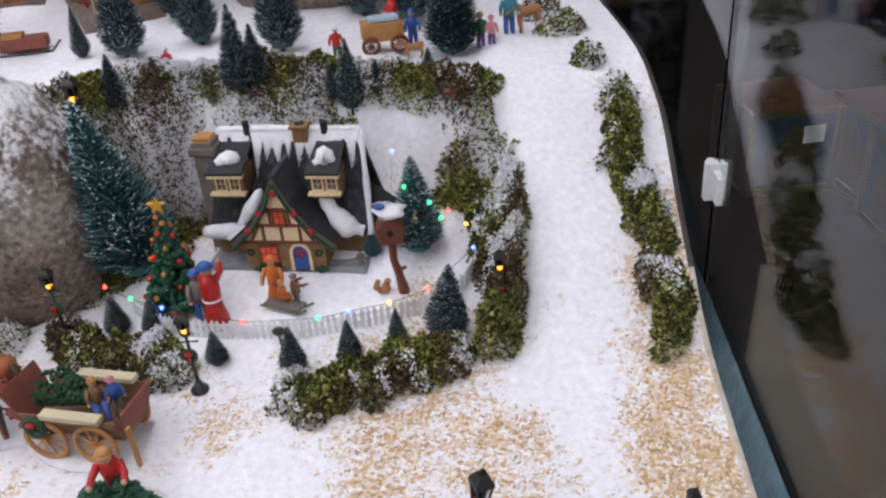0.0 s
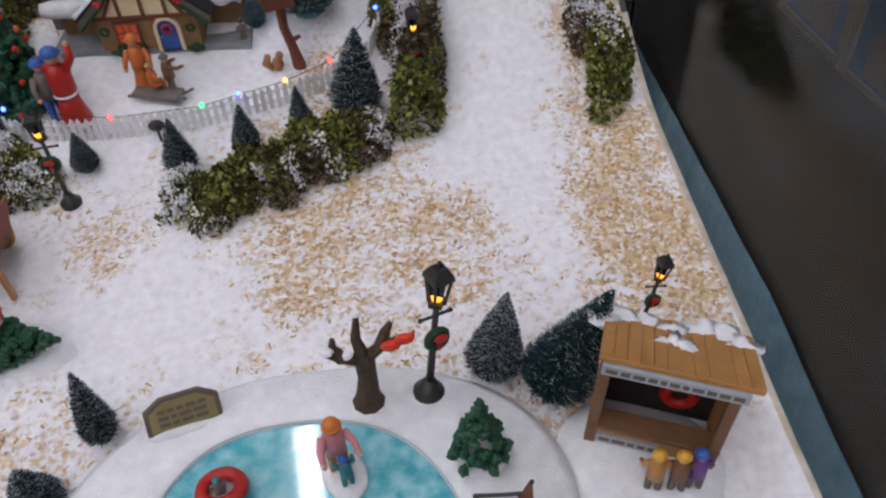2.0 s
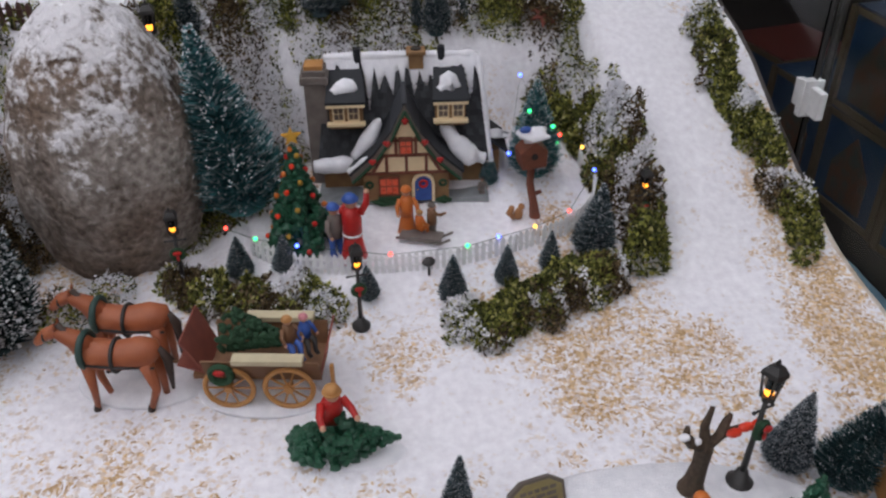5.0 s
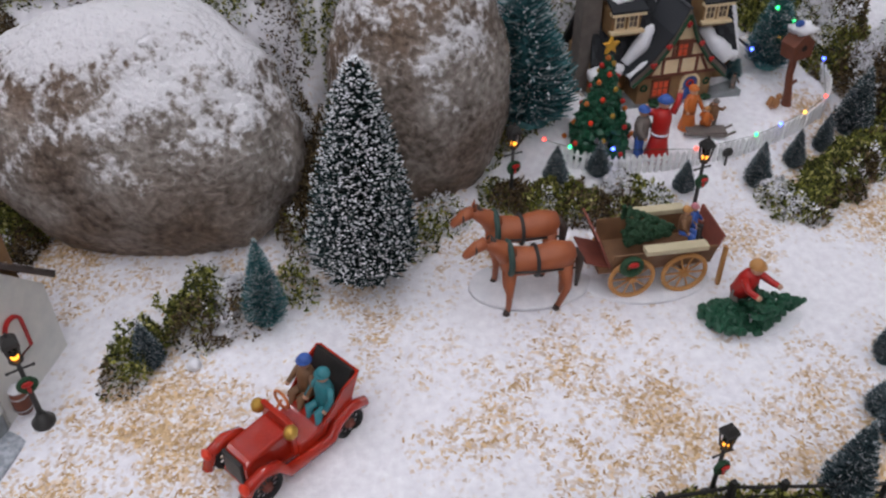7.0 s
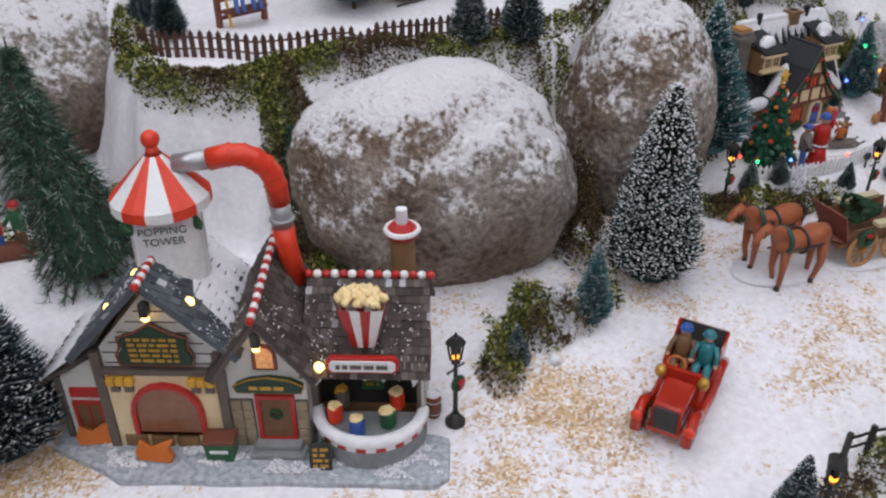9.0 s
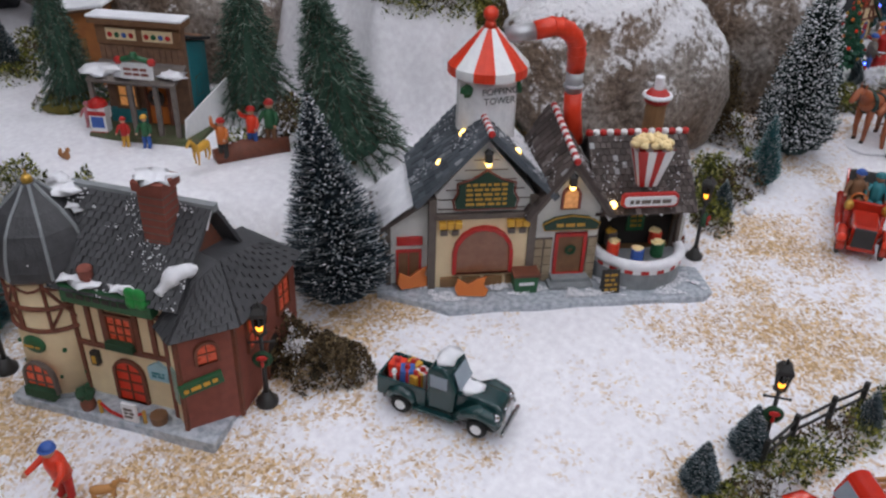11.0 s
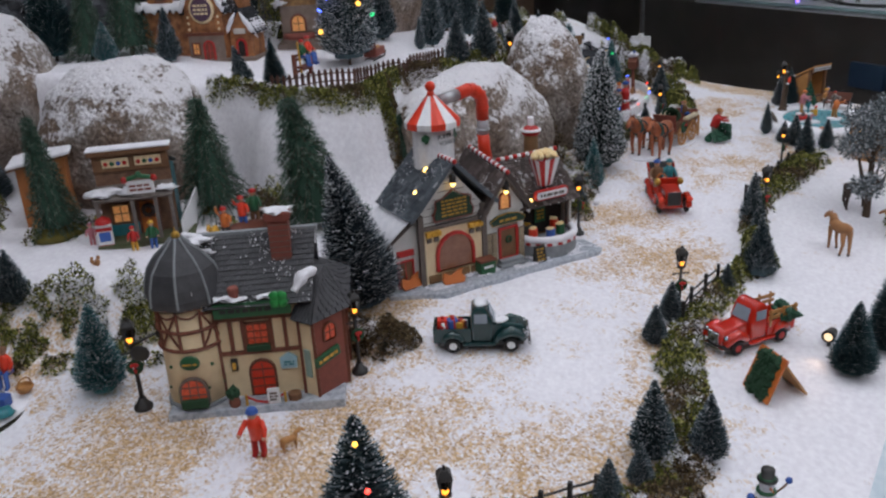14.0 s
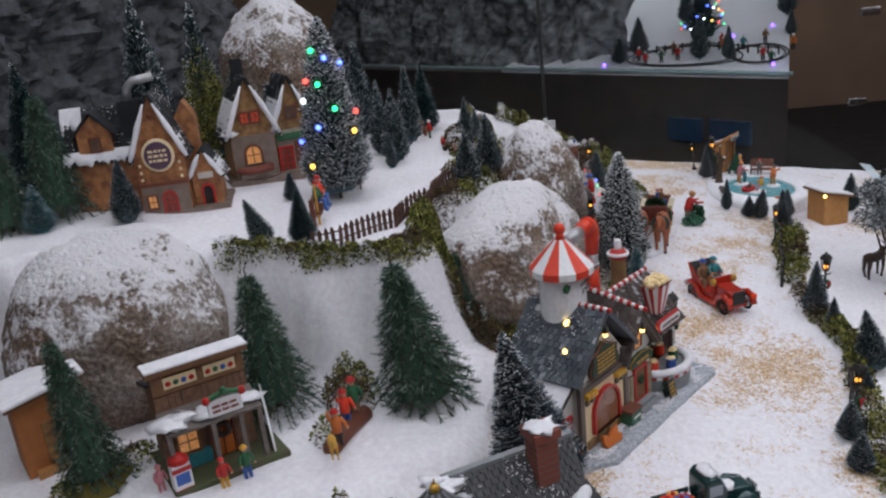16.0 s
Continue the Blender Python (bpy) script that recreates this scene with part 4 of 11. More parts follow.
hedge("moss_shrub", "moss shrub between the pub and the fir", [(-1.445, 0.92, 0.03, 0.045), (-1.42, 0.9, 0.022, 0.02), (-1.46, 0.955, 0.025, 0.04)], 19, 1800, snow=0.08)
BORDER = [(-1.73, 0.64, 0.02, 0.014), (-1.67, 0.59, 0.024, 0.016), (-1.6, 0.5, 0.03, 0.018), (-1.55, 0.48, 0.03, 0.02), (-1.48, 0.49, 0.028, 0.02), (-1.4, 0.5, 0.03, 0.02), (-1.33, 0.52, 0.028, 0.02), (-1.25, 0.52, 0.025, 0.02), (-1.15, 0.5, 0.022, 0.016), (-1.04, 0.47, 0.022, 0.025), (-0.98, 0.44, 0.025, 0.03), (-0.93, 0.45, 0.025, 0.03), (-0.85, 0.46, 0.025, 0.025), (-0.76, 0.46, 0.022, 0.02), (-0.66, 0.455, 0.025, 0.025), (-0.56, 0.42, 0.03, 0.025), (-0.47, 0.4, 0.03, 0.025), (-0.38, 0.36, 0.025, 0.025)]
hedge("moss_hedge", "olive moss border along the rail fence", BORDER + [tuple(p + (q - p) * f for p, q in zip(a, b)) for a, b in zip(BORDER, BORDER[1:]) for f in (0.33, 0.67)], 20, 9500, snow=0.1, brown=0.26, gap=0.66, core=False)
hedge("moss_shrub", "low green moss shrub behind the deer", [(-0.7, 0.2, 0.028, 0.03), (-0.675, 0.185, 0.025, 0.03)], 21, 600, snow=0.05)
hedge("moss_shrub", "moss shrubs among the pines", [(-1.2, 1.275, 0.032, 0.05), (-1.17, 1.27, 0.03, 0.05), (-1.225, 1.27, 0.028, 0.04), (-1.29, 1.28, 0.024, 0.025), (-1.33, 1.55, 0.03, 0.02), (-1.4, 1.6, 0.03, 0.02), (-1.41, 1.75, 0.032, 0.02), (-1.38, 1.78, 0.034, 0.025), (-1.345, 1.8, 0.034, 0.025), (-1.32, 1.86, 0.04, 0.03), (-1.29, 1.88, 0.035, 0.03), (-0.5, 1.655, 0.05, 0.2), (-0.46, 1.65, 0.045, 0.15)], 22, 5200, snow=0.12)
hedge("moss_hedge", "snowy moss along the right end of the upper bank", [(0.2, 1.25, 0.03, 0.03), (0.18, 1.34, 0.03, 0.03), (-0.47, 1.1, 0.03, 0.025), (-0.53, 1.09, 0.03, 0.025), (-0.6, 1.12, 0.025, 0.02)], 23, 1500)

# ---- lamps and fences ----
WREATH = mat("wreath_green", (0.02, 0.07, 0.03), (0.01, 0.04, 0.015), scale=300, rough=0.8, bump=1.0)
RED = mat("red_enamel", (0.5, 0.02, 0.015), (0.38, 0.012, 0.01), scale=120, rough=0.4)
ORANGE_RED = mat("orange_red_enamel", (0.78, 0.055, 0.018), (0.66, 0.04, 0.014), scale=120, rough=0.35)


SMOKED = mat("smoked_glass", (0.012, 0.011, 0.01), rough=0.25, bump=0)


def street_lamp(x, y, h, lean=(0, 0), rz=0, base=0.01, up=0.0):
    t = thing("street_lamp", "black toy street lamp with a glowing amber bulb and red-bowed wreath", "street lamp", pose(x, y, g(x, y) + up, lean[0], lean[1], rz), "street lamps")
    s = h / 0.107
    part("base", M().lathe([(base * s, 0), (base * s, 0.004 * s), (base * 0.6 * s, 0.007 * s), (0.004 * s, 0.013 * s)], 14), BLACK, t, smooth=True)
    part("pole", M().cone((0, 0, 0.01 * s), (0, 0, 0.078 * s), 0.0026 * s, 0.0018 * s, 8), BLACK, t, smooth=True)
    part("crossbar", M().cone((-0.0105 * s, 0, 0.068 * s), (0.0105 * s, 0, 0.068 * s), 0.001 * s, 0.001 * s, 6).ball((-0.0105 * s, 0, 0.068 * s), 0.0016 * s, 6).ball((0.0105 * s, 0, 0.068 * s), 0.0016 * s, 6), BLACK, t)
    w = part("wreath", M().ring((0, -0.0035 * s, 0.052 * s), 0.006 * s, 0.003 * s, 14, 6), WREATH, t, "small green wreath")
    part("bow", M().ball((0, -0.008 * s, 0.056 * s), 0.0035 * s, 7, squash=(1.5, 0.6, 0.8)).ball((0, -0.007 * s, 0.049 * s), 0.003 * s, 6, squash=(0.6, 0.5, 1.3)), RED, w, "red bow")
    lan = M()
    for k in range(4):
        a = math.pi / 4 + k * math.pi / 2
        lan.cone((0.0048 * s * math.cos(a), 0.0048 * s * math.sin(a), 0.078 * s), (0.0078 * s * math.cos(a), 0.0078 * s * math.sin(a), 0.098 * s), 0.0011 * s, 0.0011 * s, 5)
    lan.lathe([(0.0055 * s, 0.076 * s), (0.0062 * s, 0.08 * s)], 4)
    part("lantern_frame", lan, BLACK, t)
    part("lantern_roof", M().lathe([(0.0098 * s, 0.0965 * s), (0.0092 * s, 0.1 * s), (0.005 * s, 0.105 * s), (0.0014 * s, 0.105 * s), (0.0016 * s, 0.108 * s), (0.0003, 0.11 * s)], 4).move(pose(0, 0, 0, 0, 0, 45)), BLACK, t)
    part("lantern_glass", M().lathe([(0.0058 * s, 0.0865 * s), (0.0072 * s, 0.097 * s)], 4), SMOKED, t, "dark smoked glass")
    part("bulb", M().ball((0, 0, 0.083 * s), 0.0036 * s, 10), AMBER, t, "glowing amber bulb", smooth=True)
    return t


for x, y, h, rz, lean, up in [(0.0, 0.448, 0.122, 20, (-2, 9), 0.007), (0.168, 0.47, 0.08, 0, (-4, 12), 0), (-0.274, 0.728, 0.103, 0, (0, 0), 0), (-0.452, 0.834, 0.105, 0, (0, 0), 0), (0.06, 0.786, 0.094, 0, (0, 0), 0), (-0.979, 0.753, 0.113, 10, (0, 0), 0), (-0.474, 0.432, 0.095, 0, (0, 0), 0),
                    (-1.676, 1.16, 0.13, -50, (0, 0), 0), (-1.509, 0.925, 0.122, -40, (0, 0), 0), (-1.206, 0.54, 0.116, -60, (0, 0), 0), (-1.773, 0.684, 0.122, -60, (0, 0), 0), (-0.815, 0.446, 0.118, -60, (0, 0), 0), (-0.457, 1.053, 0.13, 0, (0, 0), 0)]:
    street_lamp(x, y, h, lean, rz, 0.01, up)

WHITE = mat("white_paint", (0.82, 0.82, 0.82), (0.74, 0.74, 0.76), scale=150, rough=0.5)
FENCE_WOOD = mat("brown_fence", (0.1, 0.045, 0.03), (0.06, 0.028, 0.02), scale=200, rough=0.7)


def along(points, step):
    """Places and headings at even steps along a line of points."""
    out, left = [], 0.0
    for (x0, y0), (x1, y1) in zip(points, points[1:]):
        ln, a = math.hypot(x1 - x0, y1 - y0), math.atan2(y1 - y0, x1 - x0)
        d = left
        while d < ln:
            out.append((x0 + (x1 - x0) * d / ln, y0 + (y1 - y0) * d / ln, math.degrees(a)))
            d += step
        left = d - ln
    return out


def picket_fence(label, points, h, step, width, material, rails=2):
    t = thing("picket_fence", label, "fence")
    pk = M().prism([(-width / 2, 0), (width / 2, 0), (width / 2, h * 0.86), (0, h), (-width / 2, h * 0.86)], -0.0012, 0.0012).data("picket", material)
    places = along(points, step)
    for x, y, a in places:
        ob = new("picket", pk)
        ob.parent = t
        ob.matrix_world = pose(x, y, g(x, y) - 0.001, rnd.uniform(-3, 3), rnd.uniform(-2, 2), a)
    for k in range(rails):
        z = h * (0.3 + 0.4 * k)
        part("rail", M().tube([(x, y, g(x, y) + z) for x, y, _ in places], 0.0014, 5), material, t)
    return t


picket_fence("white miniature picket fence round the cottage garden", [(-0.375, 0.86), (-0.327, 0.815), (-0.239, 0.79), (-0.163, 0.784), (-0.097, 0.786), (-0.023, 0.803), (0.02, 0.835), (0.038, 0.87), (0.039, 0.93)], 0.026, 0.0075, 0.0042, WHITE)
picket_fence("dark brown miniature picket fence on the upper bank", [(-1.055, 1.325), (-1.035, 1.285), (-1.0, 1.25), (-0.95, 1.205), (-0.905, 1.2), (-0.865, 1.19), (-0.83, 1.16), (-0.78, 1.148), (-0.72, 1.14), (-0.67, 1.118), (-0.59, 1.1)], 0.036, 0.0115, 0.0062, FENCE_WOOD)


def rail_fence(label, posts, h=0.036):
    t = thing("rail_fence", label, "fence")
    for x, y in posts:
        part("post", M().box(x - 0.0025, y - 0.0025, g(x, y) - 0.004, x + 0.0025, y + 0.0025, g(x, y) + h), BLACK, t)
    for (x0, y0), (x1, y1) in zip(posts, posts[1:]):
        for z in (0.016, 0.029):
            part("rail", M().tube([(x0, y0, g(x0, y0) + z), ((x0 + x1) / 2, (y0 + y1) / 2, (g(x0, y0) + g(x1, y1)) / 2 + z - 0.0008), (x1, y1, g(x1, y1) + z)], 0.0016, 5), BLACK, t)
    return t


rail_fence("black wooden rail fence along the road", [(-1.735, 0.672), (-1.699, 0.646), (-1.675, 0.616), (-1.651, 0.59), (-1.628, 0.566)])
rail_fence("black wooden rail fence along the road", [(-1.22, 0.532), (-1.17, 0.527), (-1.12, 0.512), (-1.075, 0.498)])
rail_fence("black wooden rail fence along the road", [(-0.7, 0.487), (-0.673, 0.478), (-0.64, 0.466), (-0.61, 0.457), (-0.568, 0.447), (-0.525, 0.436), (-0.466, 0.419), (-0.426, 0.403), (-0.386, 0.386), (-0.345, 0.37)])

# ---- house kit, in a house's own frame: x along its front, y to its back ----
SLATE = island_ramp("slate_shingle", [(0.0, (0.01, 0.011, 0.013)), (0.6, (0.022, 0.024, 0.028)), (1.0, (0.045, 0.048, 0.055))], 0.65)
SLATE_BLUE = island_ramp("blue_grey_shingle", [(0.0, (0.045, 0.054, 0.064)), (0.6, (0.09, 0.105, 0.12)), (0.92, (0.16, 0.17, 0.19)), (1.0, (0.55, 0.56, 0.58))], 0.6)
BROWN_SHINGLE = island_ramp("brown_shingle", [(0.0, (0.04, 0.03, 0.027)), (0.6, (0.085, 0.066, 0.06)), (0.93, (0.14, 0.115, 0.105)), (1.0, (0.5, 0.5, 0.52))], 0.7)
CREAM = mat("cream_plaster", (0.82, 0.67, 0.42), (0.72, 0.56, 0.34), scale=70, rough=0.7)
TIMBER = mat("red_brown_timber", (0.2, 0.06, 0.032), (0.12, 0.04, 0.022), scale=150, rough=0.6)
BRICK = mat("red_brick_paint", (0.26, 0.075, 0.05), (0.19, 0.05, 0.035), scale=120, rough=0.7)
OCHRE = mat("ochre_stone", (0.3, 0.17, 0.07), (0.19, 0.1, 0.045), scale=60, rough=0.7)
GREYBLUE = mat("grey_blue_board", (0.72, 0.71, 0.67), (0.6, 0.6, 0.58), scale=80, rough=0.6)
TAUPE = mat("taupe_trim", (0.15, 0.12, 0.1), (0.1, 0.08, 0.07), scale=120, rough=0.6)
GREEN = mat("green_enamel", (0.02, 0.12, 0.045), (0.015, 0.08, 0.03), scale=120, rough=0.45)
YELLOW = mat("yellow_enamel", (0.7, 0.4, 0.05), (0.6, 0.3, 0.03), scale=120, rough=0.45)
GOLD = mat("gold_paint", (0.6, 0.36, 0.07), (0.45, 0.25, 0.04), scale=150, rough=0.35, metal=0.5)
BLUE = mat("blue_enamel", (0.04, 0.12, 0.42), (0.03, 0.08, 0.3), scale=120, rough=0.45)
TEAL = mat("teal_enamel", (0.03, 0.22, 0.25), (0.02, 0.15, 0.18), scale=120, rough=0.45)
BROWN = mat("brown_wood", (0.22, 0.11, 0.05), (0.14, 0.065, 0.03), scale=90, rough=0.6)
TAN = mat("tan_wood", (0.5, 0.25, 0.08), (0.4, 0.18, 0.055), scale=60, rough=0.55)
GREYWOOD = mat("grey_wood", (0.2, 0.17, 0.15), (0.12, 0.1, 0.09), scale=90, rough=0.8)
SILVER = mat("silver_paint", (0.55, 0.56, 0.58), (0.4, 0.4, 0.42), scale=80, rough=0.35, metal=0.6)
DARK = mat("dark_inside", (0.02, 0.016, 0.014), rough=0.8)
WARM_PANE = mat("lit_pane", (0.9, 0.5, 0.2), (0.5, 0.2, 0.08), scale=220, rough=0.2, glow=0.24, glow_colour=(1.0, 0.42, 0.12), bump=0)
RED_PANE = mat("red_lit_pane", (0.7, 0.12, 0.05), (0.4, 0.05, 0.03), scale=260, rough=0.3, glow=0.1, glow_colour=(1.0, 0.12, 0.04), bump=0)
DIM_PANE = mat("dim_pane", (0.1, 0.085, 0.08), (0.2, 0.14, 0.1), scale=120, rough=0.12, bump=0)
GLOW = mat("lantern_glow", (1.0, 0.7, 0.25), glow=6, glow_colour=(1.0, 0.6, 0.15), bump=0)
SKIN = mat("doll_paint", (0.6, 0.33, 0.22), rough=0.5)
GREYSTONE = mat("grey_stone", (0.28, 0.3, 0.31), (0.18, 0.19, 0.2), scale=90, rough=0.7)


def shingles(m, a, b, c, d, rows, cols, t=0.0016, mat_no=0):
    """Overlapping shingles on the slope a b (eave) to d c (ridge)."""
    a, b, c, d = (Vector(p) for p in (a, b, c, d))
    n = (b - a).cross(d - a).normalized()
    for r in range(rows):
        u0, u1 = r / rows, min(1.0, (r + 1.25) / rows)
        off = 0.5 * (r % 2)
        for k in range(cols + (r % 2)):
            s0, s1 = max(0.0, (k - off) / cols), min(1.0, (k + 1 - off) / cols)
            if s1 - s0 < 0.01:
                continue
            g0 = (s1 - s0) * 0.06
            p = [a.lerp(b, s).lerp(d.lerp(c, s), u) for s, u in ((s0 + g0, u0), (s1 - g0, u0), (s1 - g0, u1), (s0 + g0, u1))]
            lift = rnd.uniform(0.8, 1.35)
            lo, hi = n * t * 1.4 * lift, n * t * 0.35
            m.add([p[0], p[1], p[2], p[3], p[0] + lo, p[1] + lo, p[2] + hi, p[3] + hi], [(4, 5, 6, 7), (0, 1, 5, 4), (1, 2, 6, 5), (3, 0, 4, 7)], mat_no)
    return m


def roof_slope(house, a, b, c, d, rows, cols, material, name="roof_slope", thick=0.003, dust=15000):
    r = part(name, M().slab(a, b, c, d, thick), material, house)
    n = (Vector(b) - Vector(a)).cross(Vector(d) - Vector(a)).normalized() * thick
    part("shingles", shingles(M(), Vector(a) + n, Vector(b) + n, Vector(c) + n, Vector(d) + n, rows, cols), material, r)
    flecks(house, a, b, c, d, round(100 * (a[0] + 3 * b[1] + 7 * c[2])), thick + 0.0025, dust * 2)
    return r


def bar(m, p, q, w, t, y, mat_no=0):
    """A flat timber from p to q (x, z) standing t out of the front plane y."""
    p, q = Vector((p[0], 0, p[1])), Vector((q[0], 0, q[1]))
    s = (q - p).normalized().cross(Vector((0, 1, 0))) * w / 2
    f = [p - s, q - s, q + s, p + s]
    return m.add([(v.x, y - t, v.z) for v in f] + [(v.x, y + 0.001, v.z) for v in f],
                 [(0, 1, 2, 3), (7, 6, 5, 4), (0, 4, 5, 1), (1, 5, 6, 2), (2, 6, 7, 3), (3, 7, 4, 0)], mat_no)


def arch(w, h, k=8):
    """An arched outline of that size, foot at 0, 0."""
    r = w / 2
    return [(-r, 0), (r, 0)] + [(r * math.cos(math.pi * i / k), h - r + r * math.sin(math.pi * i / k)) for i in range(k + 1)]


def opening(house, name, x, y, z, w, h, frame_mat, pane_mat, arched=False, bars=(1, 1), rim=0.003, depth=0.003, turn=0.0, label=""):
    """A window or door on a front plane: raised frame, pane and glazing bars."""
    m = pose(x, y, z, 0, 0, turn)
    outer = arch(w + 2 * rim, h + rim) if arched else [(-w / 2 - rim, -rim), (w / 2 + rim, -rim), (w / 2 + rim, h + rim), (-w / 2 - rim, h + rim)]
    inner = arch(w, h) if arched else [(-w / 2, 0), (w / 2, 0), (w / 2, h), (-w / 2, h)]
    n = len(outer)
    fr = M()
    fr.add([(a, -depth, b) for a, b in outer] + [(a, -depth, b) for a, b in inner] + [(a, 0.001, b) for a, b in outer] + [(a, 0.0, b) for a, b in inner],
           [(i, (i + 1) % n, n + (i + 1) % n, n + i) for i in range(n)] + [(i + 2 * n, (i + 1) % n + 2 * n, (i + 1) % n, i) for i in range(n)] + [(n + i, n + (i + 1) % n, 3 * n + (i + 1) % n, 3 * n + i) for i in range(n)])
    for k in range(1, bars[0] + 1):
        xx = -w / 2 + w * k / (bars[0] + 1)
        fr.box(xx - rim * 0.16, -depth * 0.8, 0, xx + rim * 0.16, 0, h * (0.97 if not arched else 0.92))
    for k in range(1, bars[1] + 1):
        zz = h * k / (bars[1] + 1)
        fr.box(-w / 2, -depth * 0.8, zz - rim * 0.16, w / 2, 0, zz + rim * 0.16)
    f = part(name, fr.move(m), frame_mat, house, label)
    part("pane" if "window" in name else "leaf", M().prism(inner, -depth * 0.35, 0.0008).move(m), pane_mat, f)
    return f


def heap(house, pts, seed, name="snow", flat=0.5):
    """Snow lying in flat ragged patches at pts of (x, y, z, radius)."""
    for i, (x, y, z, r) in enumerate(pts):
        part(name, M().ball((x, y, z), r, 12, 0.55, seed + i * 3.7, squash=(1.2, 1.05, flat * 0.75)), SNOW, house, "white snow", smooth=True)


def snow_sheet(house, a, b, c, d, seed, drip=0.012, thick=0.004, n=26):
    """A snow blanket on a slope from ridge d c down to a ragged, dripping lower edge near a b."""
    a, b, c, d = (Vector(p) for p in (a, b, c, d))
    nor = (b - a).cross(d - a).normalized() * thick
    ln = (a - d).length
    m = M()
    vs = []
    for i in range(n + 1):
        s = i / n
        low = a.lerp(b, s)
        up = d.lerp(c, s)
        k = 1 + (drip / ln) * (noise.noise(Vector((s * n * 0.45, seed, 0))) * 1.5 + 0.4 * math.sin(s * n * 1.9 + seed))
        low = up.lerp(low, k)
        vs += [low, up.lerp(low, 0.55) + nor * (1 + 0.4 * noise.noise(Vector((s * 7, seed, 3)))), up + nor * 0.8, low + nor * 0.5]
    for i in range(n):
        q, w = 4 * i, 4 * i + 4
        m.add([], [])
        m.f += [(q, w, w + 3, q + 3), (q + 3, w + 3, w + 1, q + 1), (q + 1, w + 1, w + 2, q + 2)]
        m.m += [0, 0, 0]
    m.v = [tuple(v) for v in vs]
    return part("snow", m, SNOW, house, "white snow with icicles", smooth=True)


def flecks(house, a, b, c, d, seed, lift=0.006, density=15000):
    """Powdery snow clinging in drifts to a roof slope a b c d."""
    a, b, c, d = (Vector(p) for p in (a, b, c, d))
    nor = (b - a).cross(d - a)
    n = int(nor.length * density)
    nor = nor.normalized()
    if nor.z < 0:
        nor = -nor
    e1 = (b - a).normalized()
    e2 = nor.cross(e1)
    rnd = random.Random(seed)
    m = M()
    for _ in range(n):
        u, v = rnd.random(), rnd.random()
        p = a.lerp(b, u).lerp(d.lerp(c, u), v) + nor * lift
        if noise.noise(p * 28.0 + Vector((seed, 0, 0))) + 0.5 * noise.noise(p * 90.0) < 0.12:
            continue
        r, t = rnd.uniform(0.0004, 0.0014), rnd.uniform(0, 3.1)
        f, q = e1 * math.cos(t) + e2 * math.sin(t), e2 * math.cos(t) - e1 * math.sin(t)
        m.add([p + f * r, p + q * r * 0.8, p - f * r * 0.9, p - q * r, p + nor * r * 0.7], [(0, 1, 4), (1, 2, 4), (2, 3, 4), (3, 0, 4)])
    if len(m.f) > 60:
        tagged(part("snow_dust", m, SNOW, house), "powdery snow clinging in drifts", kind="stuff")


def snow_roll(house, pts, radii, seed):
    """A lumpy roll of snow along pts."""
    P = [Vector(p) for p in pts]
    fine, rr = [], []
    for i in range(len(P) - 1):
        for k in range(5):
            q = k / 5
            fine.append(P[i].lerp(P[i + 1], q))
            rr.append((radii[i] * (1 - q) + radii[i + 1] * q) * (1 + 0.55 * noise.noise(Vector((i * 1.7 + q * 1.7, seed, 1.0)))))
    return part("snow", M().tube(fine + [P[-1]], rr + [radii[-1] * 0.4], 9), SNOW, house, "white snow", smooth=True)


def bars_of_text(m, x, y, z, w, h, lines, mat_no=0):
    """Lettering too small to read, as short bars."""
    for k in range(lines):
        zz = z + h * (k + 0.5) / lines
        t, xx = h / lines * 0.26, x - w / 2
        while xx < x + w / 2 - 0.002:
            ln = rnd.uniform(0.004, 0.011)
            m.box(xx, y - 0.0006, zz - t, min(xx + ln, x + w / 2), y, zz + t, mat_no)
            xx += ln + 0.0022
    return m


def lettering(text, size, material, parent, m, label=""):
    cu = bpy.data.curves.new("letters", "FONT")
    cu.body, cu.size, cu.extrude, cu.align_x = text, size, 0.0003, "CENTER"
    tmp = new("letters_source", cu)
    me = bpy.data.meshes.new_from_object(tmp.evaluated_get(bpy.context.evaluated_depsgraph_get()))
    bpy.data.objects.remove(tmp)
    me.materials.clear()
    me.materials.append(material)
    ob = new("lettering", me)
    ob.parent = parent
    ob.matrix_local = m
    return tagged(ob, label)


def lantern_on_wall(house, x, y, z, s=1.0):
    l = part("wall_lantern", M().box(x - 0.003 * s, y - 0.008 * s, z, x + 0.003 * s, y, z + 0.009 * s).cone((x, y - 0.004 * s, z + 0.009 * s), (x, y - 0.004 * s, z + 0.013 * s), 0.005 * s, 0.001, 6), BLACK, house)
    part("glow", M().ball((x, y - 0.005 * s, z - 0.002 * s), 0.0032 * s, 7), GLOW, l)


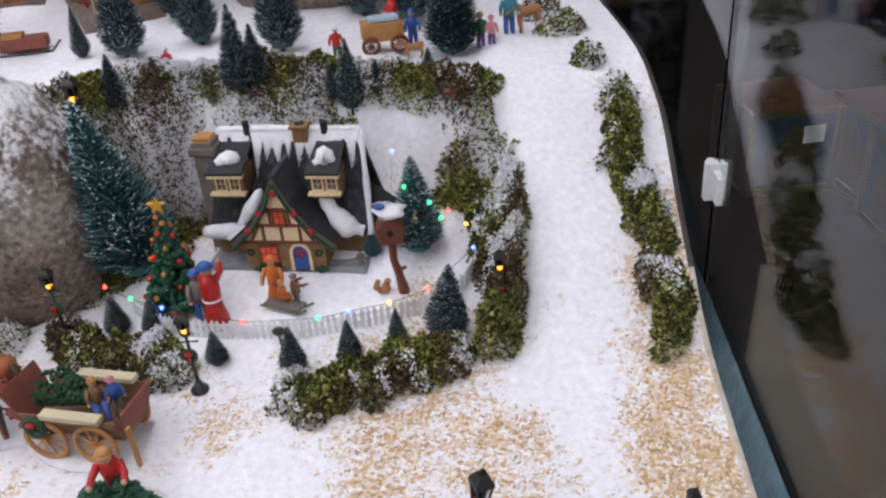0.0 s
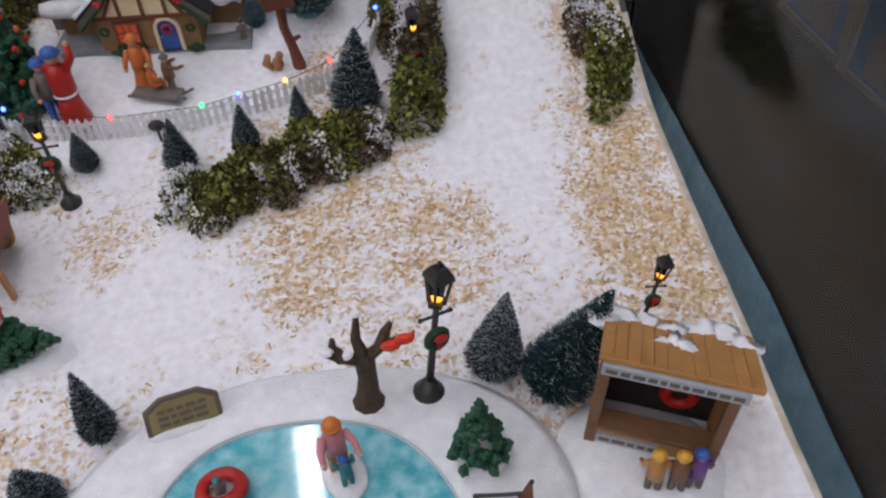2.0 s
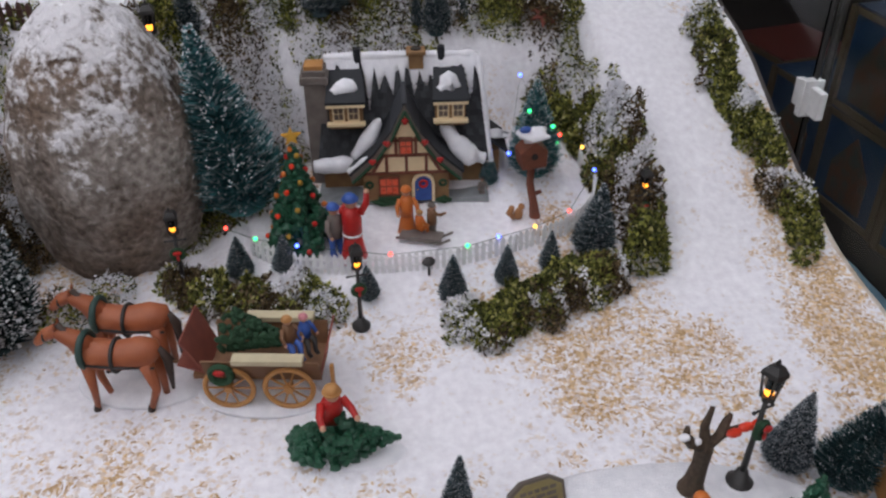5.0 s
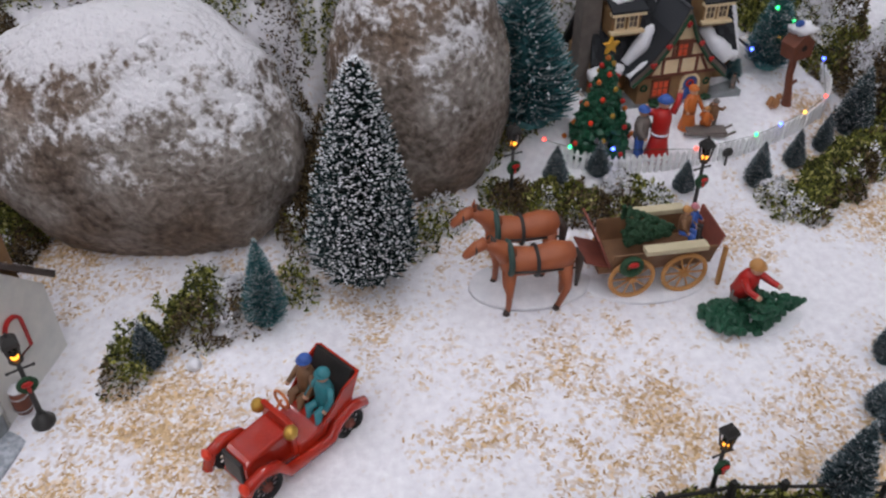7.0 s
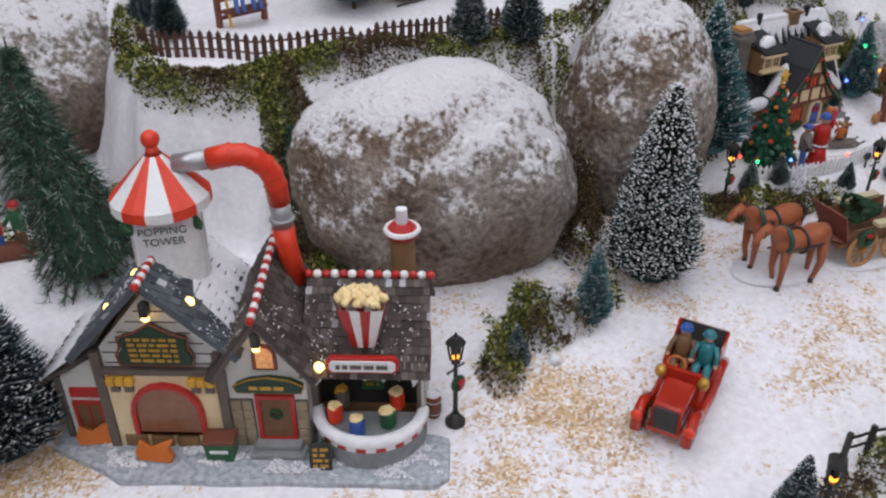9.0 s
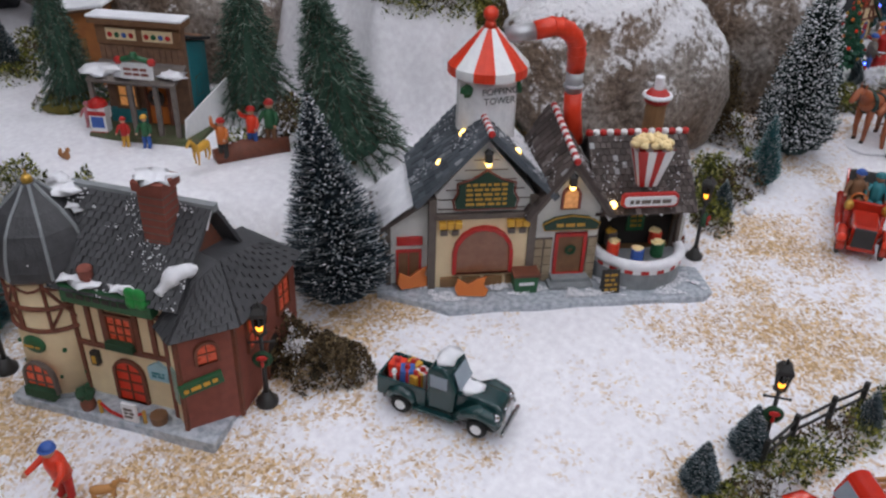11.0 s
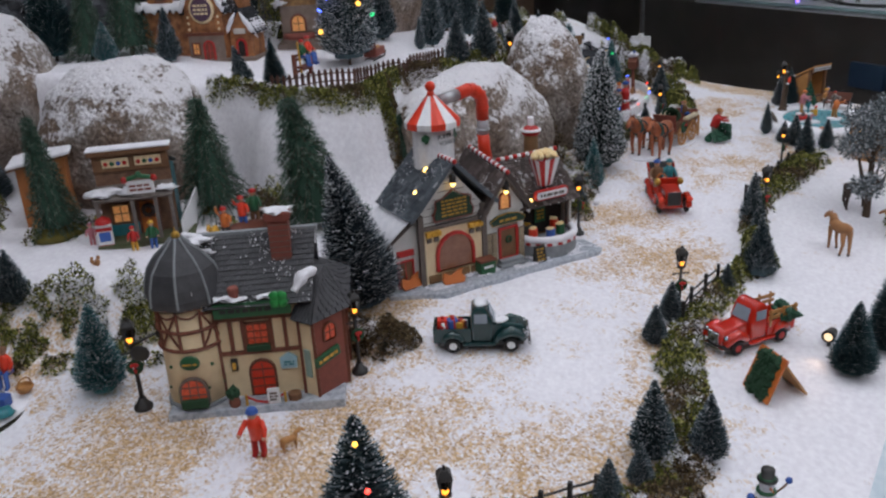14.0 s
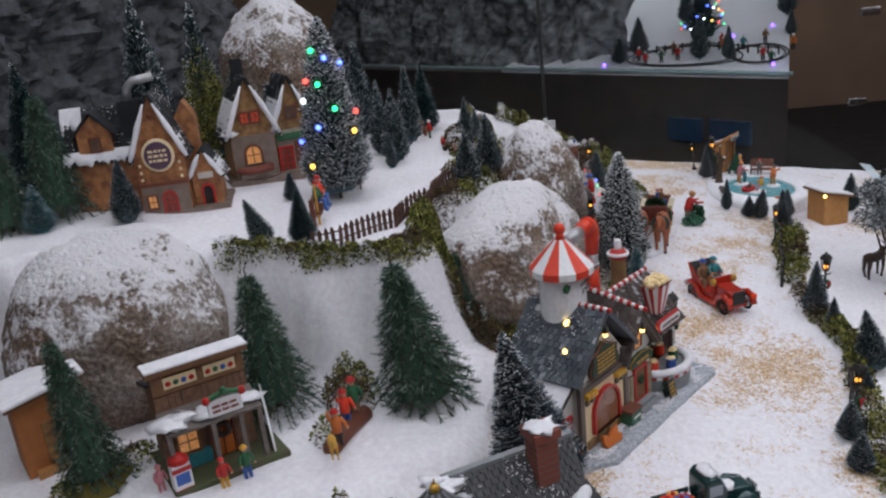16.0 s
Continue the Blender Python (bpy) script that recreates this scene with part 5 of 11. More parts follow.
# ---- the half-timbered cottage ----
def build_cottage():
    h = thing("cottage", "half-timbered toy cottage with dark snow-capped roof, blue door and red hearts", "house", pose(-0.244, 0.902, 0.107, 0, 0, -10) @ Matrix.Diagonal((0.95, 0.95, 0.95, 1)))
    part("foundation", M().box(-0.052, 0.0, -0.03, 0.16, 0.128, 0.003), GREYSTONE, h)
    part("wall", M().prism([(-0.046, 0), (0.154, 0), (0.154, 0.045), (-0.046, 0.045)], 0.038, 0.125), OCHRE, h, bevel=0.001)
    part("end_gable", M().add([(0.152, 0.038, 0.04), (0.152, 0.125, 0.04), (0.145, 0.083, 0.15), (0.148, 0.038, 0.04), (0.148, 0.125, 0.04), (0.141, 0.083, 0.15)], [(0, 1, 2), (5, 4, 3), (0, 2, 5, 3), (1, 4, 5, 2)]), OCHRE, h)
    part("end_gable", M().add([(-0.044, 0.038, 0.04), (-0.044, 0.125, 0.04), (-0.037, 0.083, 0.15), (-0.04, 0.038, 0.04), (-0.04, 0.125, 0.04), (-0.033, 0.083, 0.15)], [(2, 1, 0), (3, 4, 5), (0, 3, 5, 2), (1, 2, 5, 4)]), OCHRE, h)
    roof_slope(h, (-0.052, 0.03, 0.034), (0.162, 0.03, 0.038), (0.15, 0.086, 0.154), (-0.036, 0.086, 0.154), 16, 26, SLATE, dust=900)
    roof_slope(h, (0.162, 0.138, 0.034), (-0.052, 0.138, 0.034), (-0.036, 0.082, 0.154), (0.15, 0.082, 0.154), 10, 18, SLATE, dust=3000)
    # front gable wing
    part("front_wing", M().prism([(0.004, 0), (0.11, 0), (0.11, 0.04), (0.004, 0.04)], 0.0, 0.06), OCHRE, h, bevel=0.001)
    flare = [(-0.008, 0.043), (0.122, 0.043), (0.094, 0.069), (0.074, 0.098), (0.058, 0.129), (0.042, 0.098), (0.02, 0.069)]
    part("front_gable", M().prism(flare, -0.002, 0.05), CREAM, h)
    tim = M()
    for p, q in [((-0.004, 0.042), (0.118, 0.042)), ((0.02, 0.066), (0.096, 0.066)), ((0.04, 0.086), (0.076, 0.086)), ((0.034, 0.042), (0.034, 0.066)), ((0.058, 0.042), (0.058, 0.066)), ((0.082, 0.042), (0.082, 0.066)), ((0.016, 0.042), (0.03, 0.066)), ((0.1, 0.042), (0.086, 0.066)), ((0.046, 0.066), (0.046, 0.09)), ((0.07, 0.066), (0.07, 0.09))]:
        bar(tim, p, q, 0.0035, 0.002, -0.002)
    part("timber_frame", tim, TIMBER, h)
    edge = [(-0.01, 0.041), (0.019, 0.067), (0.041, 0.097), (0.058, 0.133)]
    for s in (1, -1):
        pts = [(0.058 + s * (x - 0.058), z) for x, z in edge]
        poly = pts + [(x, z - 0.008) for x, z in pts[::-1]]
        part("bargeboard", M().prism(poly if s < 0 else poly[::-1], -0.007, -0.001), TAUPE, h, "dark bargeboard")
        part("garland", M().tube([(x * 0.97 + 0.0017, -0.008, z - 0.008) for x, z in pts], 0.0022, 6), WREATH, h, "green garland")
    for s in (1, -1):
        q = [(0.058 + s * (x - 0.058) * 1.04, z + 0.002) for x, z in edge]
        rs = M()
        for (x0, z0), (x1, z1) in zip(q, q[1:]):
            pp = [(x0, -0.006, z0), (x1, -0.006, z1), (x1, 0.06, z1), (x0, 0.06, z0)]
            rs.slab(*(pp if s < 0 else pp[::-1]), 0.0035)
        part("wing_roof", rs, SLATE, h)
    for x, z in [(0.058, 0.113), (0.036, 0.084), (0.08, 0.084), (0.018, 0.06), (0.098, 0.06)]:
        he = M().ball((x - 0.0022, -0.0085, z + 0.0014), 0.0032, 7, squash=(1, 0.6, 1)).ball((x + 0.0022, -0.0085, z + 0.0014), 0.0032, 7, squash=(1, 0.6, 1)).ball((x, -0.0085, z - 0.0015), 0.003, 7, squash=(1, 0.6, 1.2))
        part("heart_ornament", he, RED, h, "red heart ornament", smooth=True)
    opening(h, "gable_window", 0.058, -0.002, 0.068, 0.013, 0.02, TIMBER, RED_PANE, False, (1, 1), 0.002, 0.003)
    d = opening(h, "door", 0.078, 0.0, 0.001, 0.021, 0.036, CREAM, BLUE, True, (0, 0), 0.0035, 0.004, label="blue arched door in a pale stone surround")
    part("wreath", M().ring((0.078, -0.003, 0.026), 0.0045, 0.0016, 12, 5), RED, d)
    part("door_handle", M().ball((0.071, -0.003, 0.018), 0.0012, 6), GOLD, d)
    opening(h, "window", 0.036, 0.0, 0.012, 0.022, 0.022, TIMBER, RED_PANE, False, (2, 1), 0.002, 0.003)
    part("window_box", M().box(0.022, -0.007, 0.004, 0.05, 0, 0.01), WREATH, h)
    for x in (0.012, 0.102):
        part("wreath", M().ring((x, -0.002, 0.026), 0.004, 0.0016, 12, 5), WREATH, h)
    part("foot_shrub", M().ball((0.03, -0.006, 0.003), 0.007, 8, 0.4, 1, squash=(2, 0.7, 0.7)).ball((0.104, -0.004, 0.003), 0.006, 8, 0.4, 2, squash=(1.6, 0.7, 0.7)), WREATH, h)
    # dormers
    for x, w in ((-0.012, 0.04), (0.114, 0.036)):
        dm = part("dormer", M().box(x - w / 2, 0.026, 0.09, x + w / 2, 0.075, 0.124), OCHRE, h)
        part("dormer_roof", M().slab((x - w / 2 - 0.004, 0.018, 0.124), (x + w / 2 + 0.004, 0.018, 0.124), (x + w / 2, 0.078, 0.144), (x - w / 2, 0.078, 0.144), 0.0035), SLATE, dm)
        part("sill", M().box(x - w / 2 - 0.003, 0.018, 0.096, x + w / 2 + 0.003, 0.027, 0.0995), CREAM, dm)
        for dx in (-0.009, 0.009):
            opening(h, "dormer_window", x + dx, 0.026, 0.102, 0.011, 0.016, CREAM, DIM_PANE, False, (1, 1), 0.0016, 0.002)
        part("cornice", M().box(x - w / 2 - 0.003, 0.018, 0.12, x + w / 2 + 0.003, 0.028, 0.1238), CREAM, dm)
        snow_roll(h, [(x - w * 0.36, 0.036, 0.131), (x, 0.044, 0.138), (x + w * 0.36, 0.04, 0.132)], [0.007, 0.012, 0.006], x * 50)
    # chimneys and snow
    ch = part("chimney", M().box(-0.062, 0.05, -0.01, -0.036, 0.078, 0.138).box(-0.066, 0.046, 0.138, -0.032, 0.082, 0.148).box(-0.063, 0.049, 0.148, -0.035, 0.079, 0.155), GREYWOOD, h, bevel=0.001)
    part("chimney_cap", M().box(-0.06, 0.052, 0.155, -0.038, 0.076, 0.16), TAN, ch)
    part("chimney", M().box(0.066, 0.072, 0.145, 0.084, 0.088, 0.163).box(0.063, 0.069, 0.163, 0.087, 0.091, 0.168), OCHRE, h, "tan chimney stub", bevel=0.0008)
    part("chimney_hole", M().cone((0.075, 0.08, 0.167), (0.075, 0.08, 0.1695), 0.007, 0.0065, 10), DARK, h)
    for x in (0.003, 0.106):
        part("chimney_pot", M().cone((x, 0.083, 0.15), (x, 0.08, 0.171), 0.0052, 0.0045, 10), SLATE, h)
    snow_sheet(h, (-0.036, 0.072, 0.13), (0.152, 0.072, 0.13), (0.15, 0.085, 0.158), (-0.036, 0.085, 0.158), 4.0, 0.03, 0.005, 44)
    snow_roll(h, [(-0.038, 0.085, 0.158), (0.03, 0.085, 0.159), (0.09, 0.085, 0.158), (0.152, 0.085, 0.158)], [0.005, 0.006, 0.005, 0.006], 2.0)
    snow_sheet(h, (0.154, 0.115, 0.09), (-0.036, 0.115, 0.09), (-0.036, 0.084, 0.158), (0.15, 0.084, 0.158), 9.0, 0.02, 0.005)
    snow_roll(h, [(0.164, 0.03, 0.036), (0.158, 0.058, 0.098), (0.152, 0.084, 0.157)], [0.005, 0.0042, 0.005], 5.0)
    snow_roll(h, [(-0.056, 0.026, 0.04), (-0.03, 0.024, 0.042), (-0.004, 0.026, 0.044)], [0.008, 0.012, 0.006], 3.0)
    snow_roll(h, [(-0.004, 0.028, 0.05), (0.014, 0.026, 0.076), (0.028, 0.03, 0.1)], [0.008, 0.011, 0.005], 8.0)
    snow_roll(h, [(0.156, 0.028, 0.042), (0.134, 0.026, 0.05), (0.118, 0.03, 0.068), (0.104, 0.038, 0.09)], [0.008, 0.014, 0.012, 0.006], 6.0)
    snow_roll(h, [(-0.012, 0.0, 0.044), (0.012, 0.0, 0.064)], [0.005, 0.003], 9.0)
    part("porch_wing", M().box(0.154, 0.05, 0, 0.178, 0.1, 0.042), OCHRE, h)
    part("porch_roof", M().slab((0.15, 0.04, 0.07), (0.15, 0.11, 0.07), (0.186, 0.11, 0.042), (0.186, 0.04, 0.042), -0.003), SLATE, h)
    heap(h, [(0.168, 0.06, 0.06, 0.012), (0.176, 0.07, 0.054, 0.012)], 8)
    return h


build_cottage()


# ---- the popcorn shop ----
BEIGE_STONE = mat("beige_stone", (0.5, 0.4, 0.27), (0.3, 0.22, 0.14), scale=70, rough=0.75, bump=0.7, random_mix=0.6)
DARK_SIGN = mat("dark_green_board", (0.012, 0.045, 0.025), rough=0.5)


def build_popcorn_shop():
    h = thing("popcorn_shop", "lit toy popcorn shop with red-striped tower and snowy slate roofs", "house", pose(-1.284, 0.887, 0.015, 0, 0, -38.2))
    base = M()
    outline = [(-0.08, 0.04), (-0.02, 0.012), (0.0, 0.0), (0.305, 0.0), (0.318, 0.01), (0.318, 0.15), (0.3, 0.17), (-0.07, 0.17), (-0.08, 0.15)]
    base.add([(x, y, -0.012) for x, y in outline] + [(x, y, 0.006) for x, y in outline], [tuple(range(9))[::-1], tuple(range(9, 18))] + [(i, (i + 1) % 9, (i + 1) % 9 + 9, i + 9) for i in range(9)])
    part("plinth", base, mat("snowy_plinth", (0.3, 0.33, 0.37), (0.5, 0.53, 0.57), scale=160, rough=0.7, bump=0.8, spread=0.25), h, "snow-strewn grey stone plinth", bevel=0.0015)
    flecks(h, (-0.03, 0.014, 0.0065), (0.312, 0.004, 0.0065), (0.312, 0.05, 0.0065), (-0.03, 0.05, 0.0065), 77, 0.002, 800000)
    # left lean-to
    part("lean_to", M().prism([(-0.066, 0.006), (-0.014, 0.006), (-0.014, 0.115), (-0.066, 0.082)], 0.058, 0.15), GREYBLUE, h)
    part("corner_post", M().box(-0.069, 0.055, 0.006, -0.063, 0.061, 0.084), TAUPE, h)
    roof_slope(h, (-0.08, 0.16, 0.077), (-0.08, 0.048, 0.077), (-0.012, 0.048, 0.124), (-0.012, 0.16, 0.124), 8, 12, BROWN_SHINGLE)
    snow_sheet(h, (-0.08, 0.16, 0.081), (-0.08, 0.048, 0.081), (-0.012, 0.048, 0.129), (-0.012, 0.16, 0.129), 12, 0.01, 0.004)
    opening(h, "side_door", -0.042, 0.058, 0.008, 0.024, 0.042, RED, BROWN, False, (1, 0), 0.003, 0.003)
    part("sign", M().box(-0.056, 0.054, 0.06, -0.026, 0.058, 0.07), RED, h, "small red sign")
    # main gable
    part("main_wall", M().prism([(-0.016, 0.006), (0.102, 0.006), (0.102, 0.122), (0.043, 0.192), (-0.016, 0.122)], 0.05, 0.17), GREYBLUE, h)
    part("lower_front", M().box(-0.014, 0.046, 0.006, 0.1, 0.052, 0.098), CREAM, h)
    for x in (-0.017, 0.099):
        part("corner_post", M().box(x - 0.004, 0.043, 0.006, x + 0.005, 0.05, 0.124), TAUPE, h)
    part("floor_band", M().box(-0.016, 0.043, 0.098, 0.102, 0.05, 0.104), TAUPE, h)
    st = M()
    for k in range(6):
        z = 0.108 + k * 0.012
        half = 0.059 * min(1, (0.192 - z) / 0.07) - 0.006
        st.box(0.043 - half, 0.0488, z, 0.043 + half, 0.05, z + 0.0008)
    part("clapboard_joints", st, TAUPE, h)
    roof_slope(h, (-0.034, 0.165, 0.118), (-0.034, 0.034, 0.118), (0.043, 0.034, 0.2), (0.043, 0.165, 0.2), 12, 14, SLATE_BLUE, thick=0.005)
    roof_slope(h, (0.12, 0.034, 0.122), (0.12, 0.165, 0.122), (0.043, 0.165, 0.2), (0.043, 0.034, 0.2), 12, 14, SLATE_BLUE, thick=0.005)
    snow_sheet(h, (0.119, 0.058, 0.13), (0.119, 0.163, 0.13), (0.05, 0.163, 0.2), (0.078, 0.07, 0.171), 21.0, 0.022, 0.003, 20)
    foot = M()
    for k in range(4):
        foot.box(-0.006 + k * 0.026, 0.043, 0.007, 0.016 + k * 0.026, 0.047, 0.02)
    part("footing", foot, OCHRE, h, bevel=0.0006)
    w = opening(h, "arched_window", 0.043, 0.046, 0.026, 0.062, 0.058, RED, mat("shop_pane", (0.12, 0.06, 0.045), (0.04, 0.02, 0.016), scale=90, rough=0.12, bump=0, glow=0.08, glow_colour=(0.9, 0.35, 0.16)), True, (0, 0), 0.0045, 0.006, label="red-framed arched shop window")
    part("display", M().ball((0.043, 0.049, 0.04), 0.012, 8, 0.2, squash=(1.5, 0.2, 0.8)).ball((0.043, 0.049, 0.056), 0.006, 8, squash=(1, 0.2, 1)), BROWN, w)
    for x in (0.004, 0.082):
        for k in range(3):
            part("yellow_ornament", M().box(x - 0.013 + k * 0.009, 0.038, 0.088, x - 0.005 + k * 0.009, 0.046, 0.096), YELLOW, h, bevel=0.0008)
        part("bracket", M().box(x - 0.011, 0.042, 0.078, x - 0.003, 0.046, 0.085).box(x + 0.002, 0.042, 0.078, x + 0.01, 0.046, 0.085), TAUPE, h)
    s = part("sign_board", M().prism([(0.01, 0.112), (0.076, 0.112), (0.078, 0.122), (0.073, 0.132), (0.074, 0.142), (0.06, 0.146), (0.043, 0.157), (0.026, 0.146), (0.012, 0.142), (0.013, 0.132), (0.008, 0.122)], 0.041, 0.05), DARK_SIGN, h, "dark green shop sign with gold lettering bars and dark red rim", bevel=0.001)
    part("rim", M().tube([(0.008, 0.043, 0.111), (0.078, 0.043, 0.111), (0.08, 0.043, 0.122), (0.075, 0.043, 0.132), (0.076, 0.043, 0.143), (0.06, 0.043, 0.148), (0.043, 0.043, 0.159), (0.026, 0.043, 0.148), (0.01, 0.043, 0.143), (0.011, 0.043, 0.132), (0.006, 0.043, 0.122), (0.008, 0.043, 0.111)], 0.0012, 6), BRICK, s)
    part("lettering", bars_of_text(M(), 0.043, 0.0405, 0.1155, 0.046, 0.03, 5), GOLD, s)
    lantern_on_wall(h, 0.043, 0.046, 0.17, 1.2)
    for x, y, z in [(-0.006, 0.074, 0.154), (0.078, 0.06, 0.172)]:
        part("roof_light", M().ball((x, y, z), 0.0048, 8), GLOW, h, "small yellow light")
    for k in range(9):
        part("candy", M().ball((0.043, 0.032 + k * 0.006, 0.206), 0.0042, 8), (RED, WHITE)[k % 2], h, smooth=True)
    # middle gable
    part("middle_wall", M().prism([(0.102, 0.006), (0.18, 0.006), (0.18, 0.104), (0.14, 0.16), (0.102, 0.106)], 0.05, 0.16), GREYBLUE, h)
    for x0, x1 in ((0.104, 0.126), (0.168, 0.18)):
        part("stone_base", M().box(x0, 0.048, 0.006, x1, 0.051, 0.066), TAUPE, h)
        for k in range(5):
            for x in ((x0, (x0 + x1) / 2), ((x0 + x1) / 2 + 0.0006, x1)) if x1 - x0 > 0.015 else ((x0, x1),):
                part("stone", M().box(x[0] + 0.0006, 0.046, 0.008 + k * 0.0116, x[1] - 0.0004, 0.049, 0.0185 + k * 0.0116), BEIGE_STONE, h, bevel=0.0008)
    for a, b in (((0.092, 0.096), (0.14, 0.164)), ((0.14, 0.164), (0.19, 0.098))):
        part("bargeboard", bar(M(), a, b, 0.007, 0.01, 0.046), TAUPE, h)
    roof_slope(h, (0.19, 0.034, 0.097), (0.19, 0.16, 0.105), (0.14, 0.16, 0.186), (0.14, 0.034, 0.166), 9, 14, BROWN_SHINGLE, thick=0.004)
    roof_slope(h, (0.092, 0.16, 0.105), (0.092, 0.034, 0.098), (0.14, 0.034, 0.166), (0.14, 0.16, 0.186), 9, 14, BROWN_SHINGLE, thick=0.004)
    for k in range(19):
        part("candy", M().ball((0.14, 0.032 + k * 0.0065, 0.171 + 0.02 * k / 19), 0.0042, 8), (RED, WHITE)[k % 2], h, smooth=True)
    d = opening(h, "door", 0.148, 0.05, 0.018, 0.03, 0.05, RED, BROWN, False, (0, 0), 0.004, 0.004, label="brown door in a red frame")
    part("wreath", M().ring((0.148, 0.046, 0.05), 0.005, 0.002, 12, 5), WREATH, d)
    opening(h, "window", 0.143, 0.05, 0.104, 0.017, 0.026, BRICK, WARM_PANE, True, (0, 0), 0.003, 0.003, label="lit arched window")
    part("door_sign", M().prism([(0.114, 0.08), (0.176, 0.08), (0.178, 0.087), (0.166, 0.094), (0.145, 0.097), (0.126, 0.094), (0.112, 0.087)], 0.041, 0.05), DARK_SIGN, h, "dark green sign with gold rim", bevel=0.001)
    part("sign_rim", M().tube([(0.114, 0.043, 0.0795), (0.176, 0.043, 0.0795), (0.179, 0.043, 0.087), (0.166, 0.043, 0.0945), (0.145, 0.043, 0.0978), (0.126, 0.043, 0.0945), (0.111, 0.043, 0.087), (0.114, 0.043, 0.0795)], 0.001, 6), GOLD, h, "thin gold rim")
    part("lettering", bars_of_text(M(), 0.145, 0.0405, 0.083, 0.036, 0.008, 1), GOLD, h)
    lantern_on_wall(h, 0.14, 0.044, 0.139, 1.2)
    part("step", M().box(0.122, 0.028, 0.004, 0.176, 0.05, 0.011), GREYSTONE, h, bevel=0.001)
    part("step", M().box(0.126, 0.036, 0.011, 0.172, 0.05, 0.017), GREYSTONE, h, bevel=0.001)
    # popcorn counter
    part("shop_wall", M().box(0.18, 0.092, 0.006, 0.292, 0.16, 0.1), OCHRE, h)
    part("shop_inside", M().box(0.186, 0.088, 0.03, 0.286, 0.0925, 0.092), DARK, h, "dark shop inside")
    for x in (0.183, 0.289):
        part("corner_post", M().box(x - 0.004, 0.066, 0.006, x + 0.004, 0.075, 0.098), TAUPE, h)
    part("lintel", M().box(0.18, 0.066, 0.09, 0.293, 0.074, 0.1), TAUPE, h)
    roof_slope(h, (0.174, 0.052, 0.09), (0.299, 0.052, 0.09), (0.297, 0.12, 0.16), (0.176, 0.12, 0.16), 12, 18, BROWN_SHINGLE, thick=0.004)
    roof_slope(h, (0.299, 0.18, 0.1), (0.174, 0.18, 0.1), (0.176, 0.12, 0.16), (0.297, 0.12, 0.16), 8, 12, BROWN_SHINGLE, thick=0.004)
    part("end_wall", M().add([(0.293, 0.066, 0.006), (0.293, 0.17, 0.006), (0.293, 0.17, 0.1), (0.293, 0.12, 0.156), (0.293, 0.066, 0.098), (0.289, 0.066, 0.006), (0.289, 0.17, 0.006), (0.289, 0.17, 0.1), (0.289, 0.12, 0.156), (0.289, 0.066, 0.098)], [(0, 1, 2, 3, 4), (9, 8, 7, 6, 5), (0, 4, 9, 5), (4, 3, 8, 9), (3, 2, 7, 8), (2, 1, 6, 7)]), GREYBLUE, h)
    opening(h, "end_window", 0.2935, 0.118, 0.06, 0.018, 0.04, RED, GREYBLUE, True, (0, 0), 0.003, 0.003, 90)
    for k in range(15):
        part("candy", M().ball((0.178 + k * 0.0085, 0.12, 0.166), 0.0045, 8, squash=(1.1, 1, 1)), (RED, WHITE)[k % 2], h, smooth=True)
    snow_sheet(h, (0.176, 0.053, 0.094), (0.297, 0.053, 0.094), (0.297, 0.066, 0.108), (0.176, 0.066, 0.108), 33.0, 0.012, 0.002, 26)
    BUTTER = mat("popcorn_yellow", (0.92, 0.76, 0.45), (0.82, 0.58, 0.25), scale=200, rough=0.6)
    n = 18
    arc = [(0.238 + 0.056 * math.cos(math.pi + math.pi * i / n), 0.07 + 0.052 * math.sin(math.pi + math.pi * i / n)) for i in range(n + 1)]
    c = M()
    c.add([(x, y, 0.006) for x, y in arc] + [(x, y, 0.034) for x, y in arc], [(i, i + 1, i + n + 2, i + n + 1) for i in range(n)] + [tuple(range(n + 1, 2 * n + 2))])
    part("counter", c, GREYSTONE, h, "grey curved counter")
    st = M()
    for i in range(n):
        (x0, y0), (x1, y1) = arc[i], arc[i + 1]
        st.add([(x0, y0 - 0.001, 0.028), (x1, y1 - 0.001, 0.028), (x1, y1 - 0.001, 0.036), (x0, y0 - 0.001, 0.036), (x0, y0 + 0.003, 0.028), (x1, y1 + 0.003, 0.028), (x1, y1 + 0.003, 0.036), (x0, y0 + 0.003, 0.036)], [(0, 1, 2, 3), (3, 2, 6, 7), (4, 0, 3, 7), (1, 5, 6, 2)], i % 2)
    part("candy_edge", st, [RED, WHITE], h, "red and white striped edge")
    part("counter_snow", M().tube([(x * 0.94 + 0.238 * 0.06, y * 0.94 + 0.07 * 0.06, 0.038) for x, y in arc], 0.0065, 8), SNOW, h, smooth=True)
    for x, y, col, lid in [(0.204, 0.056, ORANGE_RED, BUTTER), (0.228, 0.038, BLUE, BUTTER), (0.257, 0.05, GREEN, BUTTER), (0.264, 0.078, ORANGE_RED, BUTTER), (0.208, 0.08, TAUPE, YELLOW)]:
        t = part("popcorn_tin", M().lathe([(0.006, 0.034), (0.0078, 0.036), (0.0078, 0.052), (0.007, 0.053)], 12, (x, y, 0)), col, h, smooth=False)
        part("popcorn", M().ball((x, y, 0.054), 0.0068, 8, 0.4, x * 90, squash=(1, 1, 0.32)), lid, t)
    part("menu_board", M().box(0.228, 0.085, 0.05, 0.25, 0.0882, 0.078), GREEN, h)
